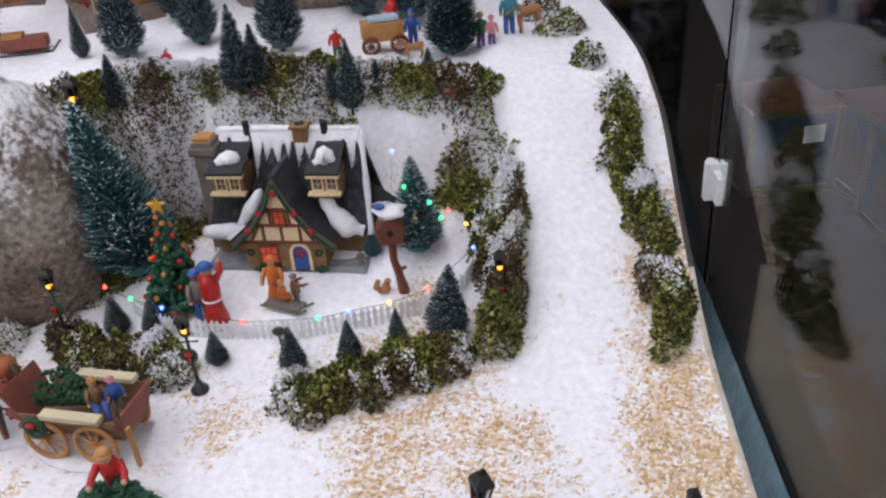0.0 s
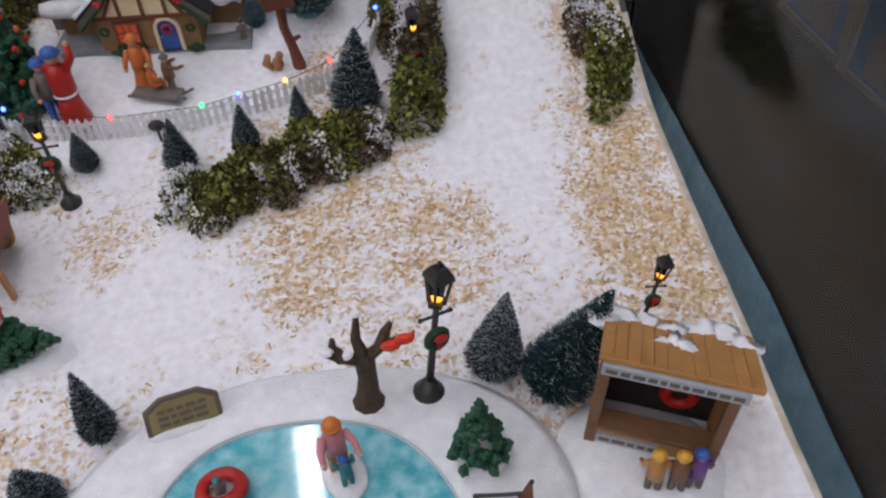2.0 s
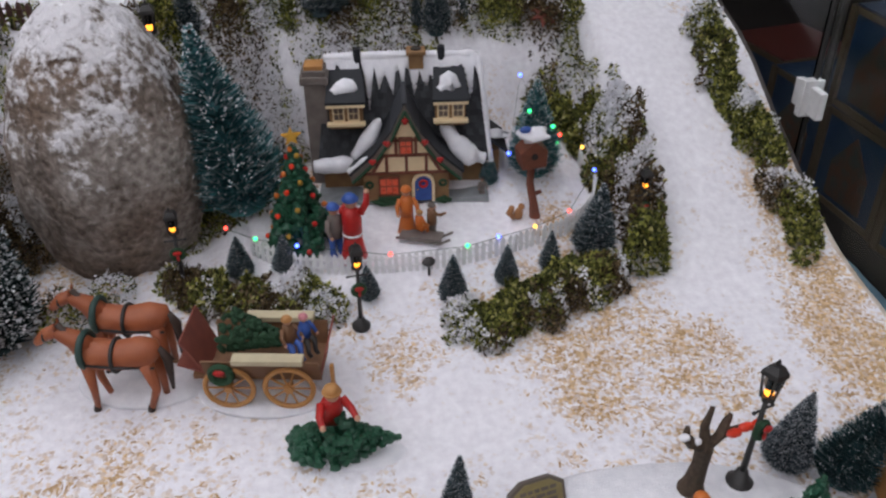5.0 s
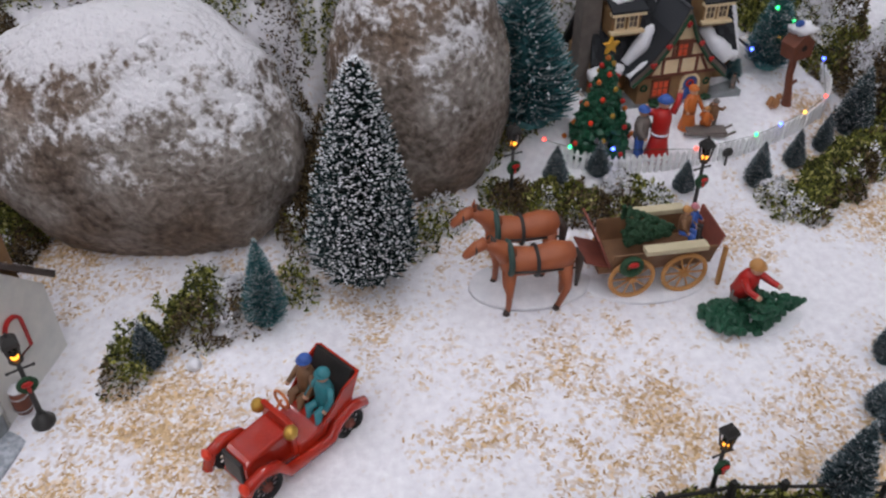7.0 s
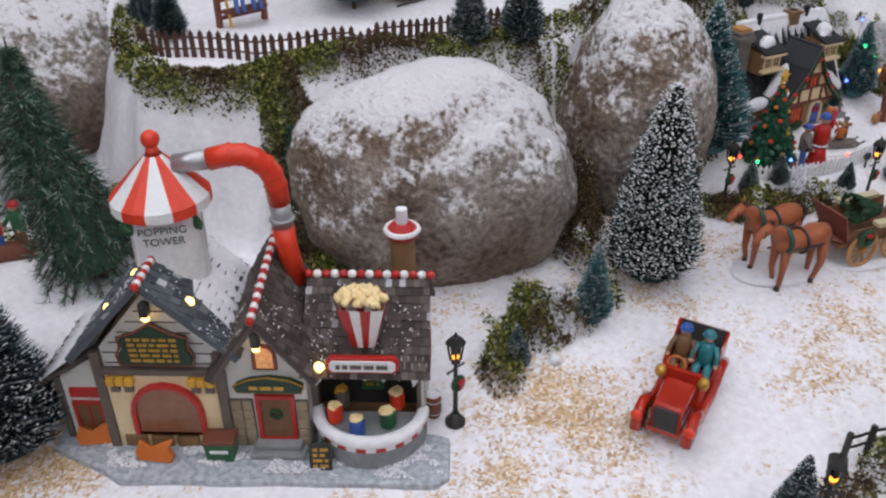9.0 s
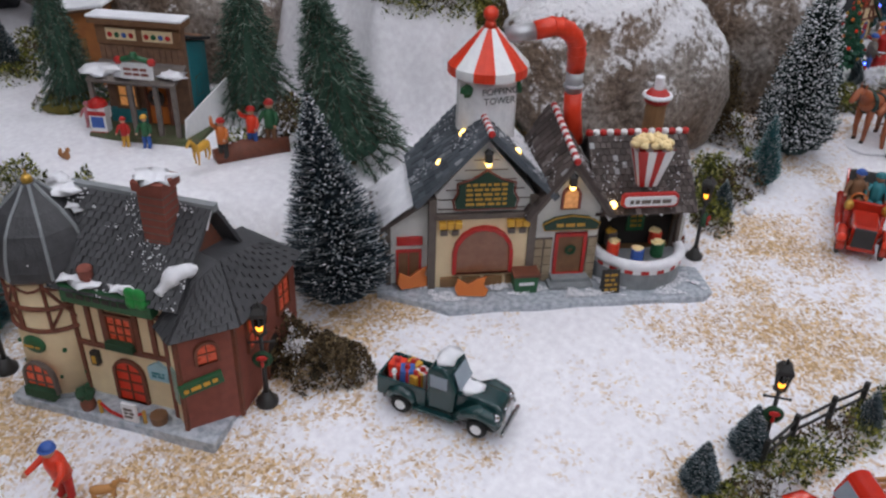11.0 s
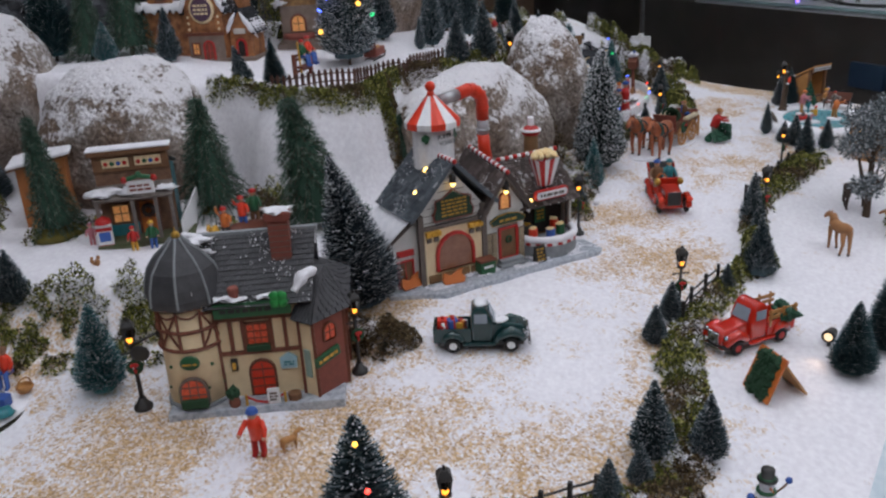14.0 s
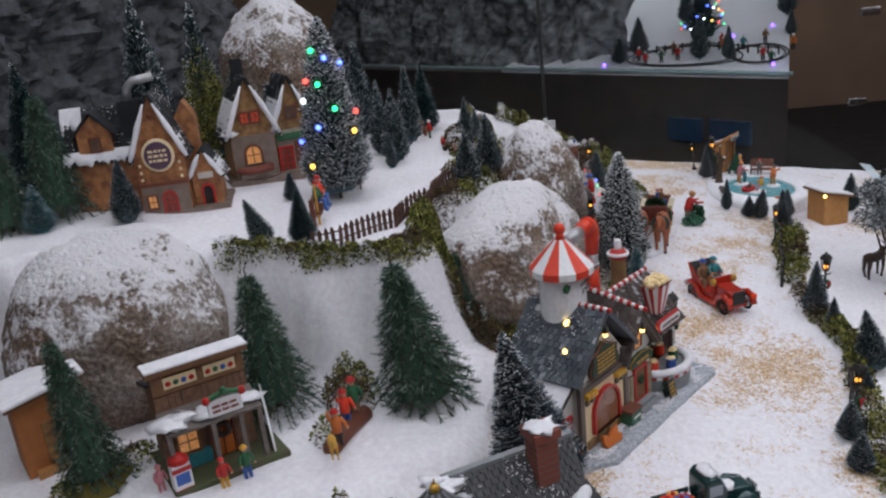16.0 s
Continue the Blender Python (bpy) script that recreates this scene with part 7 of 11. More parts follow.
def doll_mesh(h, coat, legs, hat, arms=(20, 20), skirt=False, sit=False, bend=0.0):
    """A plain painted doll, feet at the origin, facing -y."""
    m = M()
    s = h / 0.07
    if sit:
        m.tube([(-0.005 * s, 0.002, 0.026 * s), (-0.006 * s, -0.014 * s, 0.026 * s), (-0.006 * s, -0.015 * s, 0.006 * s), (-0.006 * s, -0.021 * s, 0.003 * s)], [0.005 * s, 0.0045 * s, 0.0035 * s, 0.003 * s], 7, 1)
        m.tube([(0.005 * s, 0.002, 0.026 * s), (0.006 * s, -0.014 * s, 0.026 * s), (0.006 * s, -0.015 * s, 0.006 * s), (0.006 * s, -0.021 * s, 0.003 * s)], [0.005 * s, 0.0045 * s, 0.0035 * s, 0.003 * s], 7, 1)
    elif skirt:
        m.lathe([(0.012 * s, 0), (0.0125 * s, 0.002 * s), (0.009 * s, 0.018 * s), (0.007 * s, 0.03 * s)], 12, mat=0)
    else:
        for k in (-1, 1):
            m.tube([(k * 0.005 * s, -0.005 * s, 0.002 * s), (k * 0.005 * s, 0, 0.004 * s), (k * 0.0046 * s, 0, 0.016 * s), (k * 0.004 * s, 0, 0.03 * s)], [0.003 * s, 0.0036 * s, 0.004 * s, 0.0048 * s], 7, 1)
    up = Vector((0, -math.sin(math.radians(bend)), math.cos(math.radians(bend))))
    hip = Vector((0, 0, 0.026 * s))
    pts = [hip, hip + up * 0.009 * s, hip + up * 0.018 * s, hip + up * 0.025 * s, hip + up * 0.028 * s]
    m.tube(pts, [0.0088 * s, 0.0085 * s, 0.009 * s, 0.007 * s, 0.003 * s], 10, 0)
    for k, a in zip((-1, 1), arms):
        sh = hip + up * 0.023 * s + Vector((k * 0.008 * s, 0, 0))
        d = Vector((k * 0.45, -math.sin(math.radians(a)), -math.cos(math.radians(a)))).normalized()
        el = sh + d * 0.011 * s
        d2 = Vector((k * 0.05, -math.sin(math.radians(a + 30)), -math.cos(math.radians(a + 30)))).normalized()
        m.tube([sh, el, el + d2 * 0.01 * s], [0.0036 * s, 0.003 * s, 0.0025 * s], 6, 0)
        m.ball(el + d2 * 0.011 * s, 0.0026 * s, 6, mat=2)
    head = hip + up * 0.034 * s
    m.ball(head, 0.0062 * s, 10, mat=2, squash=(0.95, 0.95, 1.1))
    m.ball(head + Vector((0, 0.0008 * s, 0.003 * s)), 0.0064 * s, 10, mat=3, squash=(1.02, 1.02, 0.75))
    m.ring(head + Vector((0, 0, 0.002 * s)), 0.0064 * s, 0.0012 * s, 12, 5, "z", 3)
    return m


def doll(name, label, x, y, h, coat, legs="black", hat="brown", rz=0, z=None, group="", **kw):
    return solid(name, doll_mesh(h, coat, legs, hat, **kw), [COATS[coat], COATS[legs], SKIN, COATS[hat]], label, "figurine", pose(x, y, g(x, y) if z is None else z, 0, 0, rz), group, smooth=True)


HORSE = mat("chestnut_paint", (0.42, 0.125, 0.045), (0.26, 0.065, 0.025), scale=40, rough=0.5)
FAWN = mat("fawn_paint", (0.42, 0.2, 0.08), (0.3, 0.13, 0.05), scale=60, rough=0.6)
MOOSE = mat("dark_brown_paint", (0.05, 0.03, 0.022), rough=0.6)


def beast_mesh(s, legs=0.5, neck=0.5, mane=True, harness=False, antlers=False):
    """A four-legged animal of length 1 before scaling, heading +x, feet at z = 0."""
    m = M()
    b = legs
    m.tube([(-0.36, 0, b + 0.14), (-0.33, 0, b + 0.17), (-0.2, 0, b + 0.17), (0.0, 0, b + 0.14), (0.18, 0, b + 0.15), (0.29, 0, b + 0.19), (0.33, 0, b + 0.2)], [0.05, 0.12, 0.145, 0.13, 0.14, 0.11, 0.05], 12)
    m.tube([(0.24, 0, b + 0.2), (0.33, 0, b + (0.23 + neck * 0.28 if harness else 0.34)), (0.42, 0, b + 0.2 + neck * 0.55), (0.47, 0, b + 0.22 + neck * 0.62)], [0.11, 0.085, 0.065, 0.055], 10)
    hd = (0.46, 0, b + 0.22 + neck * 0.6)
    m.tube([hd, (hd[0] + 0.09, 0, hd[2] - 0.04), (hd[0] + 0.17, 0, hd[2] - 0.11), (hd[0] + 0.2, 0, hd[2] - 0.14)], [0.06, 0.058, 0.042, 0.03], 9)
    for k in (-1, 1):
        m.cone((hd[0] - 0.01, k * 0.035, hd[2] + 0.03), (hd[0] - 0.02, k * 0.045, hd[2] + 0.11), 0.02, 0.003, 5)
        m.tube([(0.24, k * 0.08, b + 0.1), (0.24, k * 0.085, b * 0.55), (0.22 + 0.03 * k, k * 0.085, 0.04)], [0.06, 0.035, 0.026], 7)
        m.tube([(-0.27, k * 0.08, b + 0.12), (-0.31, k * 0.085, b * 0.6), (-0.27 + 0.04 * k, k * 0.085, 0.04)], [0.075, 0.04, 0.027], 7)
        m.cone((0.235 + 0.03 * k, k * 0.085, 0), (0.225 + 0.03 * k, k * 0.085, 0.055), 0.036, 0.028, 7, 1)
        m.cone((-0.255 + 0.04 * k, k * 0.085, 0), (-0.265 + 0.04 * k, k * 0.085, 0.055), 0.036, 0.028, 7, 1)
        if antlers:
            m.tube([(hd[0], k * 0.03, hd[2] + 0.04), (hd[0] + 0.02, k * 0.12, hd[2] + 0.12), (hd[0] - 0.04, k * 0.22, hd[2] + 0.2)], [0.018, 0.024, 0.006], 5, 1)
            m.tube([(hd[0] + 0.02, k * 0.12, hd[2] + 0.12), (hd[0] + 0.09, k * 0.15, hd[2] + 0.2)], [0.016, 0.005], 5, 1)
    if mane:
        m.tube([(hd[0] - 0.02, 0, hd[2] + 0.06), (0.36, 0, b + 0.2 + neck * 0.5), (0.27, 0, b + (0.22 + neck * 0.2 if harness else 0.32))], [0.03, 0.035, 0.02], 6, 1)
        m.tube([(-0.37, 0, b + 0.22), (-0.43, 0, b + 0.1), (-0.42, 0, b * 0.45)], [0.03, 0.045, 0.015], 7, 1)
    if harness:
        m.ring((0.25, 0, b + 0.2), 0.15, 0.03, 18, 6, "x", 3)
        m.ring((0.0, 0, b + 0.14), 0.145, 0.018, 18, 6, "x", 2)
        m.tube([(0.25, 0.13, b + 0.13), (0.0, 0.148, b + 0.12), (-0.35, 0.12, b + 0.1)], 0.012, 5, 2)
        m.tube([(0.25, -0.13, b + 0.13), (0.0, -0.148, b + 0.12), (-0.35, -0.12, b + 0.1)], 0.012, 5, 2)
        m.ring((hd[0] + 0.1, 0, hd[2] - 0.05), 0.056, 0.01, 12, 5, "x", 2)
    return m.move(Matrix.Diagonal((s, s, s, 1)))


def beast(name, label, x, y, length, rz, mats, group="", **kw):
    return solid(name, beast_mesh(length, **kw), mats, label, "animal figurine", pose(x, y, g(x, y), 0, 0, rz), group, smooth=True)


for x, y in ((-0.505, 0.686), (-0.497, 0.732)):
    beast("horse_figurine", "chestnut toy draught horse in dark harness before the wagon", x, y, 0.108, 165, [HORSE, MOOSE, BLACK, mat("green_collar", (0.03, 0.07, 0.06), rough=0.6)], "wagon horses", legs=0.42, harness=True, neck=0.3)
solid("snow_plate", M().lathe([(0.052, 0.0), (0.05, 0.004), (0.03, 0.006)], 24).move(Matrix.Diagonal((1.3, 0.8, 1, 1))), SNOW, "white oval snow base under the horses", "base", pose(-0.49, 0.715, g(-0.49, 0.715) - 0.002, 0, 0, 165), smooth=True)
beast("deer_figurine", "tan toy deer grazing on the snow", -0.869, 0.318, 0.075, 30, [FAWN, MOOSE], "deer", legs=0.46, mane=False, neck=0.2)
beast("deer_figurine", "small tan toy fawn beside the shrub", -0.765, 0.222, 0.05, 60, [FAWN, MOOSE], "deer", legs=0.46, mane=False, neck=0.4)
beast("moose_figurine", "dark brown toy moose with antlers under the tree", -0.64, 0.285, 0.075, -60, [MOOSE, MOOSE], legs=0.42, mane=False, neck=0.15, antlers=True)
beast("deer_figurine", "brown toy deer on the upper bank", 0.154, 1.265, 0.055, 200, [FAWN, MOOSE], "deer", legs=0.4, mane=False, neck=0.1)


# ---- wagon ----
def wheel(parent, x, y, z, r, name="wheel", material=TAN, spokes=10, t=0.004):
    rim = part(name, M().ring((x, y, z), r - 0.0025, 0.0026, 26, 6, "y"), material, parent)
    part("hub", M().cone((x, y - t, z), (x, y + t, z), r * 0.16, r * 0.16, 10), material, rim)
    sp = M()
    for k in range(spokes):
        a = 2 * math.pi * k / spokes
        sp.cone((x, y, z), (x + (r - 0.003) * math.cos(a), y, z + (r - 0.003) * math.sin(a)), 0.0012, 0.001, 5)
    part("spokes", sp, material, rim)
    return rim


def build_wagon():
    w = thing("wagon", "brown wooden toy wagon with tan spoked wheels and cream seats", "wagon", pose(-0.3745, 0.674, g(-0.3745, 0.674), 0, 0, 165))
    for x in (-0.028, 0.028):
        for y in (-0.03, 0.03):
            wheel(w, x, y, 0.025, 0.025)
        part("axle", M().cone((x, -0.03, 0.025), (x, 0.03, 0.025), 0.002, 0.002, 6), BROWN, w)
    part("bed", M().box(-0.058, -0.024, 0.03, 0.062, 0.024, 0.035), BROWN, w)
    for s in (-1, 1):
        part("side_board", M().slab((-0.058, s * 0.023, 0.034), (0.05, s * 0.023, 0.034), (0.05, s * 0.03, 0.058), (-0.058, s * 0.03, 0.058), 0.002 * -s), BROWN, w, bevel=0.0006)
        part("seat_board", M().box(-0.045, s * 0.032 - 0.006, 0.058, 0.02, s * 0.032 + 0.006, 0.064), mat("cream_board", (0.6, 0.52, 0.34), rough=0.5), w, "cream seat board", bevel=0.0008)
    part("tail_board", M().slab((-0.058, -0.023, 0.034), (-0.058, 0.023, 0.034), (-0.066, 0.028, 0.066), (-0.066, -0.028, 0.066), 0.002), BRICK, w)
    part("front_board", M().slab((0.05, 0.024, 0.034), (0.05, -0.024, 0.034), (0.068, -0.028, 0.076), (0.068, 0.028, 0.076), 0.002), BRICK, w, "red-brown curved front board")
    part("foot_board", M().slab((0.05, -0.022, 0.034), (0.076, -0.022, 0.044), (0.076, 0.022, 0.044), (0.05, 0.022, 0.034), 0.002), BRICK, w)
    part("wreath", M().ring((0.032, 0.034, 0.044), 0.009, 0.004, 14, 6, "y"), WREATH, w, "green wreath")
    part("bow", M().ball((0.032, 0.039, 0.05), 0.004, 7, squash=(1.5, 0.7, 0.8)), RED, w)
    part("tail_plank", M().box(-0.071, 0.025, 0.002, -0.0675, 0.0305, 0.052), TAN, w, "tan upright plank at the tail", bevel=0.0005)
    part("drawbar", M().tube([(0.06, 0, 0.03), (0.1, 0, 0.03), (0.15, -0.004, 0.036)], 0.0016, 5), BROWN, w)
    cargo = M()
    r2 = random.Random(5)
    for k in range(260):
        u = r2.random()
        a = r2.random() * 6.28
        q = 0.014 * (1 - u) + 0.003
        cargo.ball((0.03 - 0.05 * u + 0.004 * math.cos(a), q * math.cos(a) * 1.3, 0.058 + 0.012 * (1 - u) + q * math.sin(a)), 0.0032, 5, 0.3, k)
    part("cargo_tree", cargo, WREATH, w, "cut green fir lying in the wagon")
    return w


build_wagon()
Zw = g(-0.3745, 0.674)
doll("figurine", "seated toy doll in brown on the wagon", -0.349, 0.658, 0.05, "brown", "blue", "tan", 30, Zw + 0.045, sit=True)
doll("figurine", "seated toy doll with pale coat on the wagon", -0.334, 0.664, 0.045, "blue", "black", "pink", 30, Zw + 0.045, sit=True)
solid("snow_plate", M().lathe([(0.07, 0.0), (0.068, 0.004), (0.04, 0.005)], 24).move(Matrix.Diagonal((1.0, 0.55, 1, 1))), SNOW, "white snow base under the wagon", "base", pose(-0.3745, 0.67, Zw - 0.003, 0, 0, 165), smooth=True)


def lumpy_tree(name, label, x, y, h, r, rz=0, rx=0, material=None, z=None, base=True):
    """A moulded resin tree with knobbly branches."""
    r2 = random.Random(int(x * 1000))
    t = thing(name, label, "tree", pose(x, y, g(x, y) if z is None else z, rx, 0, rz))
    m = M()
    for k in range(150):
        u = r2.random() ** 1.2
        a = r2.random() * 6.28
        q = r * (1 - u) * r2.uniform(0.65, 1.05)
        m.ball((q * math.cos(a), q * math.sin(a), h * (0.12 + 0.86 * u)), r * 0.2 * (1.1 - u * 0.6), 6, 0.35, k)
    part("foliage", m, material or mat("resin_green", (0.015, 0.1, 0.05), (0.008, 0.06, 0.03), scale=150, rough=0.5), t)
    if base:
        part("snow_base", M().lathe([(r * 0.9, -0.002), (r * 0.85, 0.004), (r * 0.5, 0.007)], 14), SNOW, t, smooth=True)
    return t


RESIN = mat("resin_green_dark", (0.012, 0.09, 0.045), (0.006, 0.05, 0.025), scale=150, rough=0.5)
# man hauling a felled tree
zt = g(-0.305, 0.57)
lumpy_tree("felled_tree", "felled green toy fir lying on the snow", -0.332, 0.577, 0.07, 0.024, 74, 84, RESIN, zt + 0.018, False)
lumpy_tree("fir_bough", "bundle of green fir boughs beside the felled fir", -0.342, 0.584, 0.028, 0.024, 0, 0, RESIN, zt + 0.004, False)
doll("figurine", "toy doll in red coat hauling a felled fir", -0.322, 0.592, 0.082, "red", "grey", "tan", 10, arms=(60, 60), bend=18)
solid("snow_plate", M().lathe([(0.036, -0.002), (0.035, 0.003), (0.02, 0.005)], 18).move(Matrix.Diagonal((1.4, 0.75, 1, 1))), SNOW, "white snow base under the felled fir", "base", pose(-0.305, 0.578, zt, 0, 0, -16), smooth=True)

# ---- cottage garden ----
XT = thing("christmas_tree", "green toy Christmas tree with gold star and red and orange baubles", "tree", pose(-0.318, 0.862, g(-0.318, 0.862)))
xm, rx2 = M(), random.Random(3)
for k in range(420):
    u = rx2.random() ** 1.25
    a = rx2.random() * 6.28
    q = 0.04 * (1 - u) * rx2.uniform(0.55, 1.0) + 0.001
    xm.ball((q * math.cos(a), q * math.sin(a), 0.012 + 0.11 * u - q * 0.25), 0.0055 * (1.15 - 0.6 * u), 5, 0.4, k)
part("foliage", xm, RESIN, XT)
part("star", M().prism([(0.011 * math.sin(math.pi * k / 5) * (1 if k % 2 == 0 else 0.42), 0.133 + 0.011 * math.cos(math.pi * k / 5) * (1 if k % 2 == 0 else 0.42)) for k in range(10)][::-1], -0.002, 0.002), YELLOW, XT, "gold star")
for k in range(34):
    u = (k + 0.5) / 34
    a = k * 2.4
    q = 0.041 * (1 - u) + 0.003
    part("bauble", M().ball((q * math.cos(a), q * math.sin(a), 0.012 + 0.11 * u - q * 0.2), 0.0034, 7), (ORANGE_RED, COATS["amber"], RED, GOLD)[k % 4], XT)
solid("santa_figurine", doll_mesh(0.088, "red", "black", "blue", skirt=True, arms=(150, 60)).ring((0, 0, 0.0035), 0.0145, 0.0022, 18, 6, "z", 4).ring((0, 0, 0.036), 0.0102, 0.0016, 16, 5, "z", 4).ball((0, -0.006, 0.066), 0.0056, 8, mat=4, squash=(1, 0.7, 1.2)), [RED, BLACK, SKIN, BLUE, SNOW], "toy Santa figurine in red coat with white trim", "figurine", pose(-0.266, 0.816, g(-0.266, 0.816), 0, 0, 150), smooth=True)
doll("figurine", "toy doll in grey and blue beside Santa", -0.284, 0.828, 0.07, "grey", "blue", "blue", 30)
doll("figurine", "toy doll in orange coat in the cottage garden", -0.2, 0.846, 0.062, "amber", "amber", "amber", 0, skirt=True)
doll("figurine", "toy child pushing a sled in the garden", -0.174, 0.832, 0.045, "brown", "grey", "grey", 120, arms=(60, 60))
doll("figurine", "toy child in orange sitting on a sled", -0.189, 0.828, 0.04, "amber", "amber", "tan", 120, sit=True)
solid("sled", M().tube([(-0.03, -0.008, 0.006), (0.02, -0.008, 0.003), (0.032, -0.008, 0.01)], 0.0016, 5).tube([(-0.03, 0.008, 0.006), (0.02, 0.008, 0.003), (0.032, 0.008, 0.01)], 0.0016, 5).box(-0.026, -0.009, 0.006, 0.022, 0.009, 0.009), GREYWOOD, "small grey toy sled on the garden snow", "sled", pose(-0.186, 0.824, g(-0.186, 0.824), 0, 0, -25))
doll("figurine", "small grey toy snowman by the cottage corner", -0.1, 0.886, 0.028, "grey", "grey", "black", 0, skirt=True)
bird = thing("bird_house", "brown toy tree-stump bird house with snowy roof", "bird house", pose(-0.053, 0.838, g(-0.053, 0.838), 0, -3, 0))
part("post", M().tube([(0.004, 0, -0.002), (0.002, 0, 0.02), (-0.002, 0, 0.045), (0, 0, 0.075)], [0.007, 0.005, 0.0045, 0.005], 8), TIMBER, bird)
part("knot", M().tube([(0.002, 0, 0.03), (0.011, -0.002, 0.034)], [0.003, 0.002], 6), TIMBER, bird)
part("house", M().prism([(-0.014, 0.07), (0.014, 0.07), (0.016, 0.09), (0, 0.104), (-0.016, 0.09)], -0.012, 0.012), TIMBER, bird, bevel=0.001)
part("hole", M().cone((0, -0.0125, 0.085), (0, -0.0118, 0.085), 0.004, 0.004, 10), DARK, bird)
part("snow", M().ball((0.002, 0, 0.106), 0.014, 10, 0.3, 3, squash=(1.3, 1.1, 0.55)), SNOW, bird, smooth=True)
part("bird", M().ball((-0.008, -0.004, 0.116), 0.005, 8, squash=(1.4, 0.8, 0.8)), BLUE, bird, "blue bird")
solid("squirrel_figurine", M().ball((0, 0, 0.008), 0.006, 8, squash=(1, 0.8, 1.3)).ball((0.003, 0, 0.017), 0.0042, 8).tube([(-0.005, 0, 0.003), (-0.011, 0, 0.01), (-0.008, 0, 0.019)], [0.003, 0.0045, 0.003], 6), FAWN, "small tan toy squirrel on the garden snow", "animal figurine", pose(-0.07, 0.836, g(-0.07, 0.836)), smooth=True)
solid("post_box", M().ball((0, 0, 0.018), 0.006, 8, squash=(1.3, 0.8, 1)).cone((0, 0, 0), (0, 0, 0.015), 0.0015, 0.0015, 5), BLACK, "small black toy letter box at the fence", "letter box", pose(-0.19, 0.779, g(-0.19, 0.779)))


def light_string(label, pts, colours):
    t = thing("light_string", label, "string lights")
    part("wire", M().tube([(x, y, g(x, y) + z) for x, y, z in pts], 0.00035, 4), WREATH, t)
    for (x, y, z), c in zip(pts, colours):
        part("bulb", M().ball((x, y, g(x, y) + z + 0.001), 0.0023, 8), LED[c], t, c + " light")


light_string("string of coloured lights along the white fence", [(-0.4, 0.855, 0.05), (-0.37, 0.845, 0.035), (-0.327, 0.82, 0.03), (-0.23, 0.79, 0.022), (-0.145, 0.785, 0.022), (-0.11, 0.784, 0.026), (-0.065, 0.792, 0.026), (-0.02, 0.806, 0.028), (0.036, 0.872, 0.03), (0.03, 0.9, 0.04), (0.01, 0.925, 0.035)],
             ["red", "green", "blue", "red", "green", "blue", "yellow", "red", "blue", "yellow", "red"])
light_string("string of coloured lights in the garden fir", [(-0.04, 0.9, 0.09), (-0.012, 0.895, 0.07), (-0.03, 0.895, 0.05), (0.0, 0.91, 0.035), (-0.05, 0.91, 0.13), (-0.062, 0.905, 0.035)], ["green", "green", "yellow", "green", "blue", "blue"])

# ---- skating pond ----
ICE = mat("turquoise_ice", (0.06, 0.39, 0.48), (0.32, 0.65, 0.7), scale=75, rough=0.08, bump=0.5, grain=9, spread=0.3, coat=0.8, spec=0.6, bump_dist=0.0016)
PC = (-0.092, 0.366)


def pond_z(x, y):
    return 0.0475 + 0.03 * (y - 0.4)


def build_pond():
    p = thing("skating_pond", "turquoise toy skating pond in a white snow bank", "pond")
    n = 64
    rings = []
    bank = lambda a: 1 + 0.05 * math.cos(2 * a + 0.6) + 0.02 * math.sin(3 * a)
    bean = lambda a: 1 + 0.04 * math.cos(2 * a - 0.5) + 0.035 * math.cos(3 * a + 1) + 0.018 * math.cos(5 * a + 2)
    for k, (rx, ry, dz, f) in enumerate([(0.17, 0.139, -0.035, bank), (0.168, 0.137, 0.002, bank), (0.158, 0.128, 0.0108, bank), (0.109, 0.091, 0.0125, bean), (0.104, 0.086, 0.0105, bean), (0.103, 0.085, 0.006, bean)]):
        ring = []
        for i in range(n):
            a = 2 * math.pi * i / n
            cx, cy = (PC[0], PC[1]) if k < 3 else (PC[0] - 0.015, PC[1] - 0.004)
            x, y = cx + rx * f(a) * math.cos(a), cy + ry * f(a) * math.sin(a)
            ring.append((x, y, pond_z(x, y) + dz + (0.001 * noise.noise(Vector((x * 60, y * 60, 0))) if 0 < k < 4 else 0)))
        rings.append(ring)
    m = M()
    m.add([v for r in rings for v in r], [(j * n + i, j * n + (i + 1) % n, (j + 1) * n + (i + 1) % n, (j + 1) * n + i) for j in range(5) for i in range(n)])
    part("snow_bank", m, SNOW, p, smooth=True)
    ice = M()
    ice.add([(x, y, z + 0.003) for x, y, z in rings[5]], [tuple(range(n))])
    part("ice", ice, ICE, p, "glossy turquoise ice")
    part("rim", M().tube([(x, y, z + 0.001) for x, y, z in rings[4]] + [(rings[4][0][0], rings[4][0][1], rings[4][0][2] + 0.001)], 0.0007, 5), mat("grey_blue_rim", (0.6, 0.7, 0.74)), p)


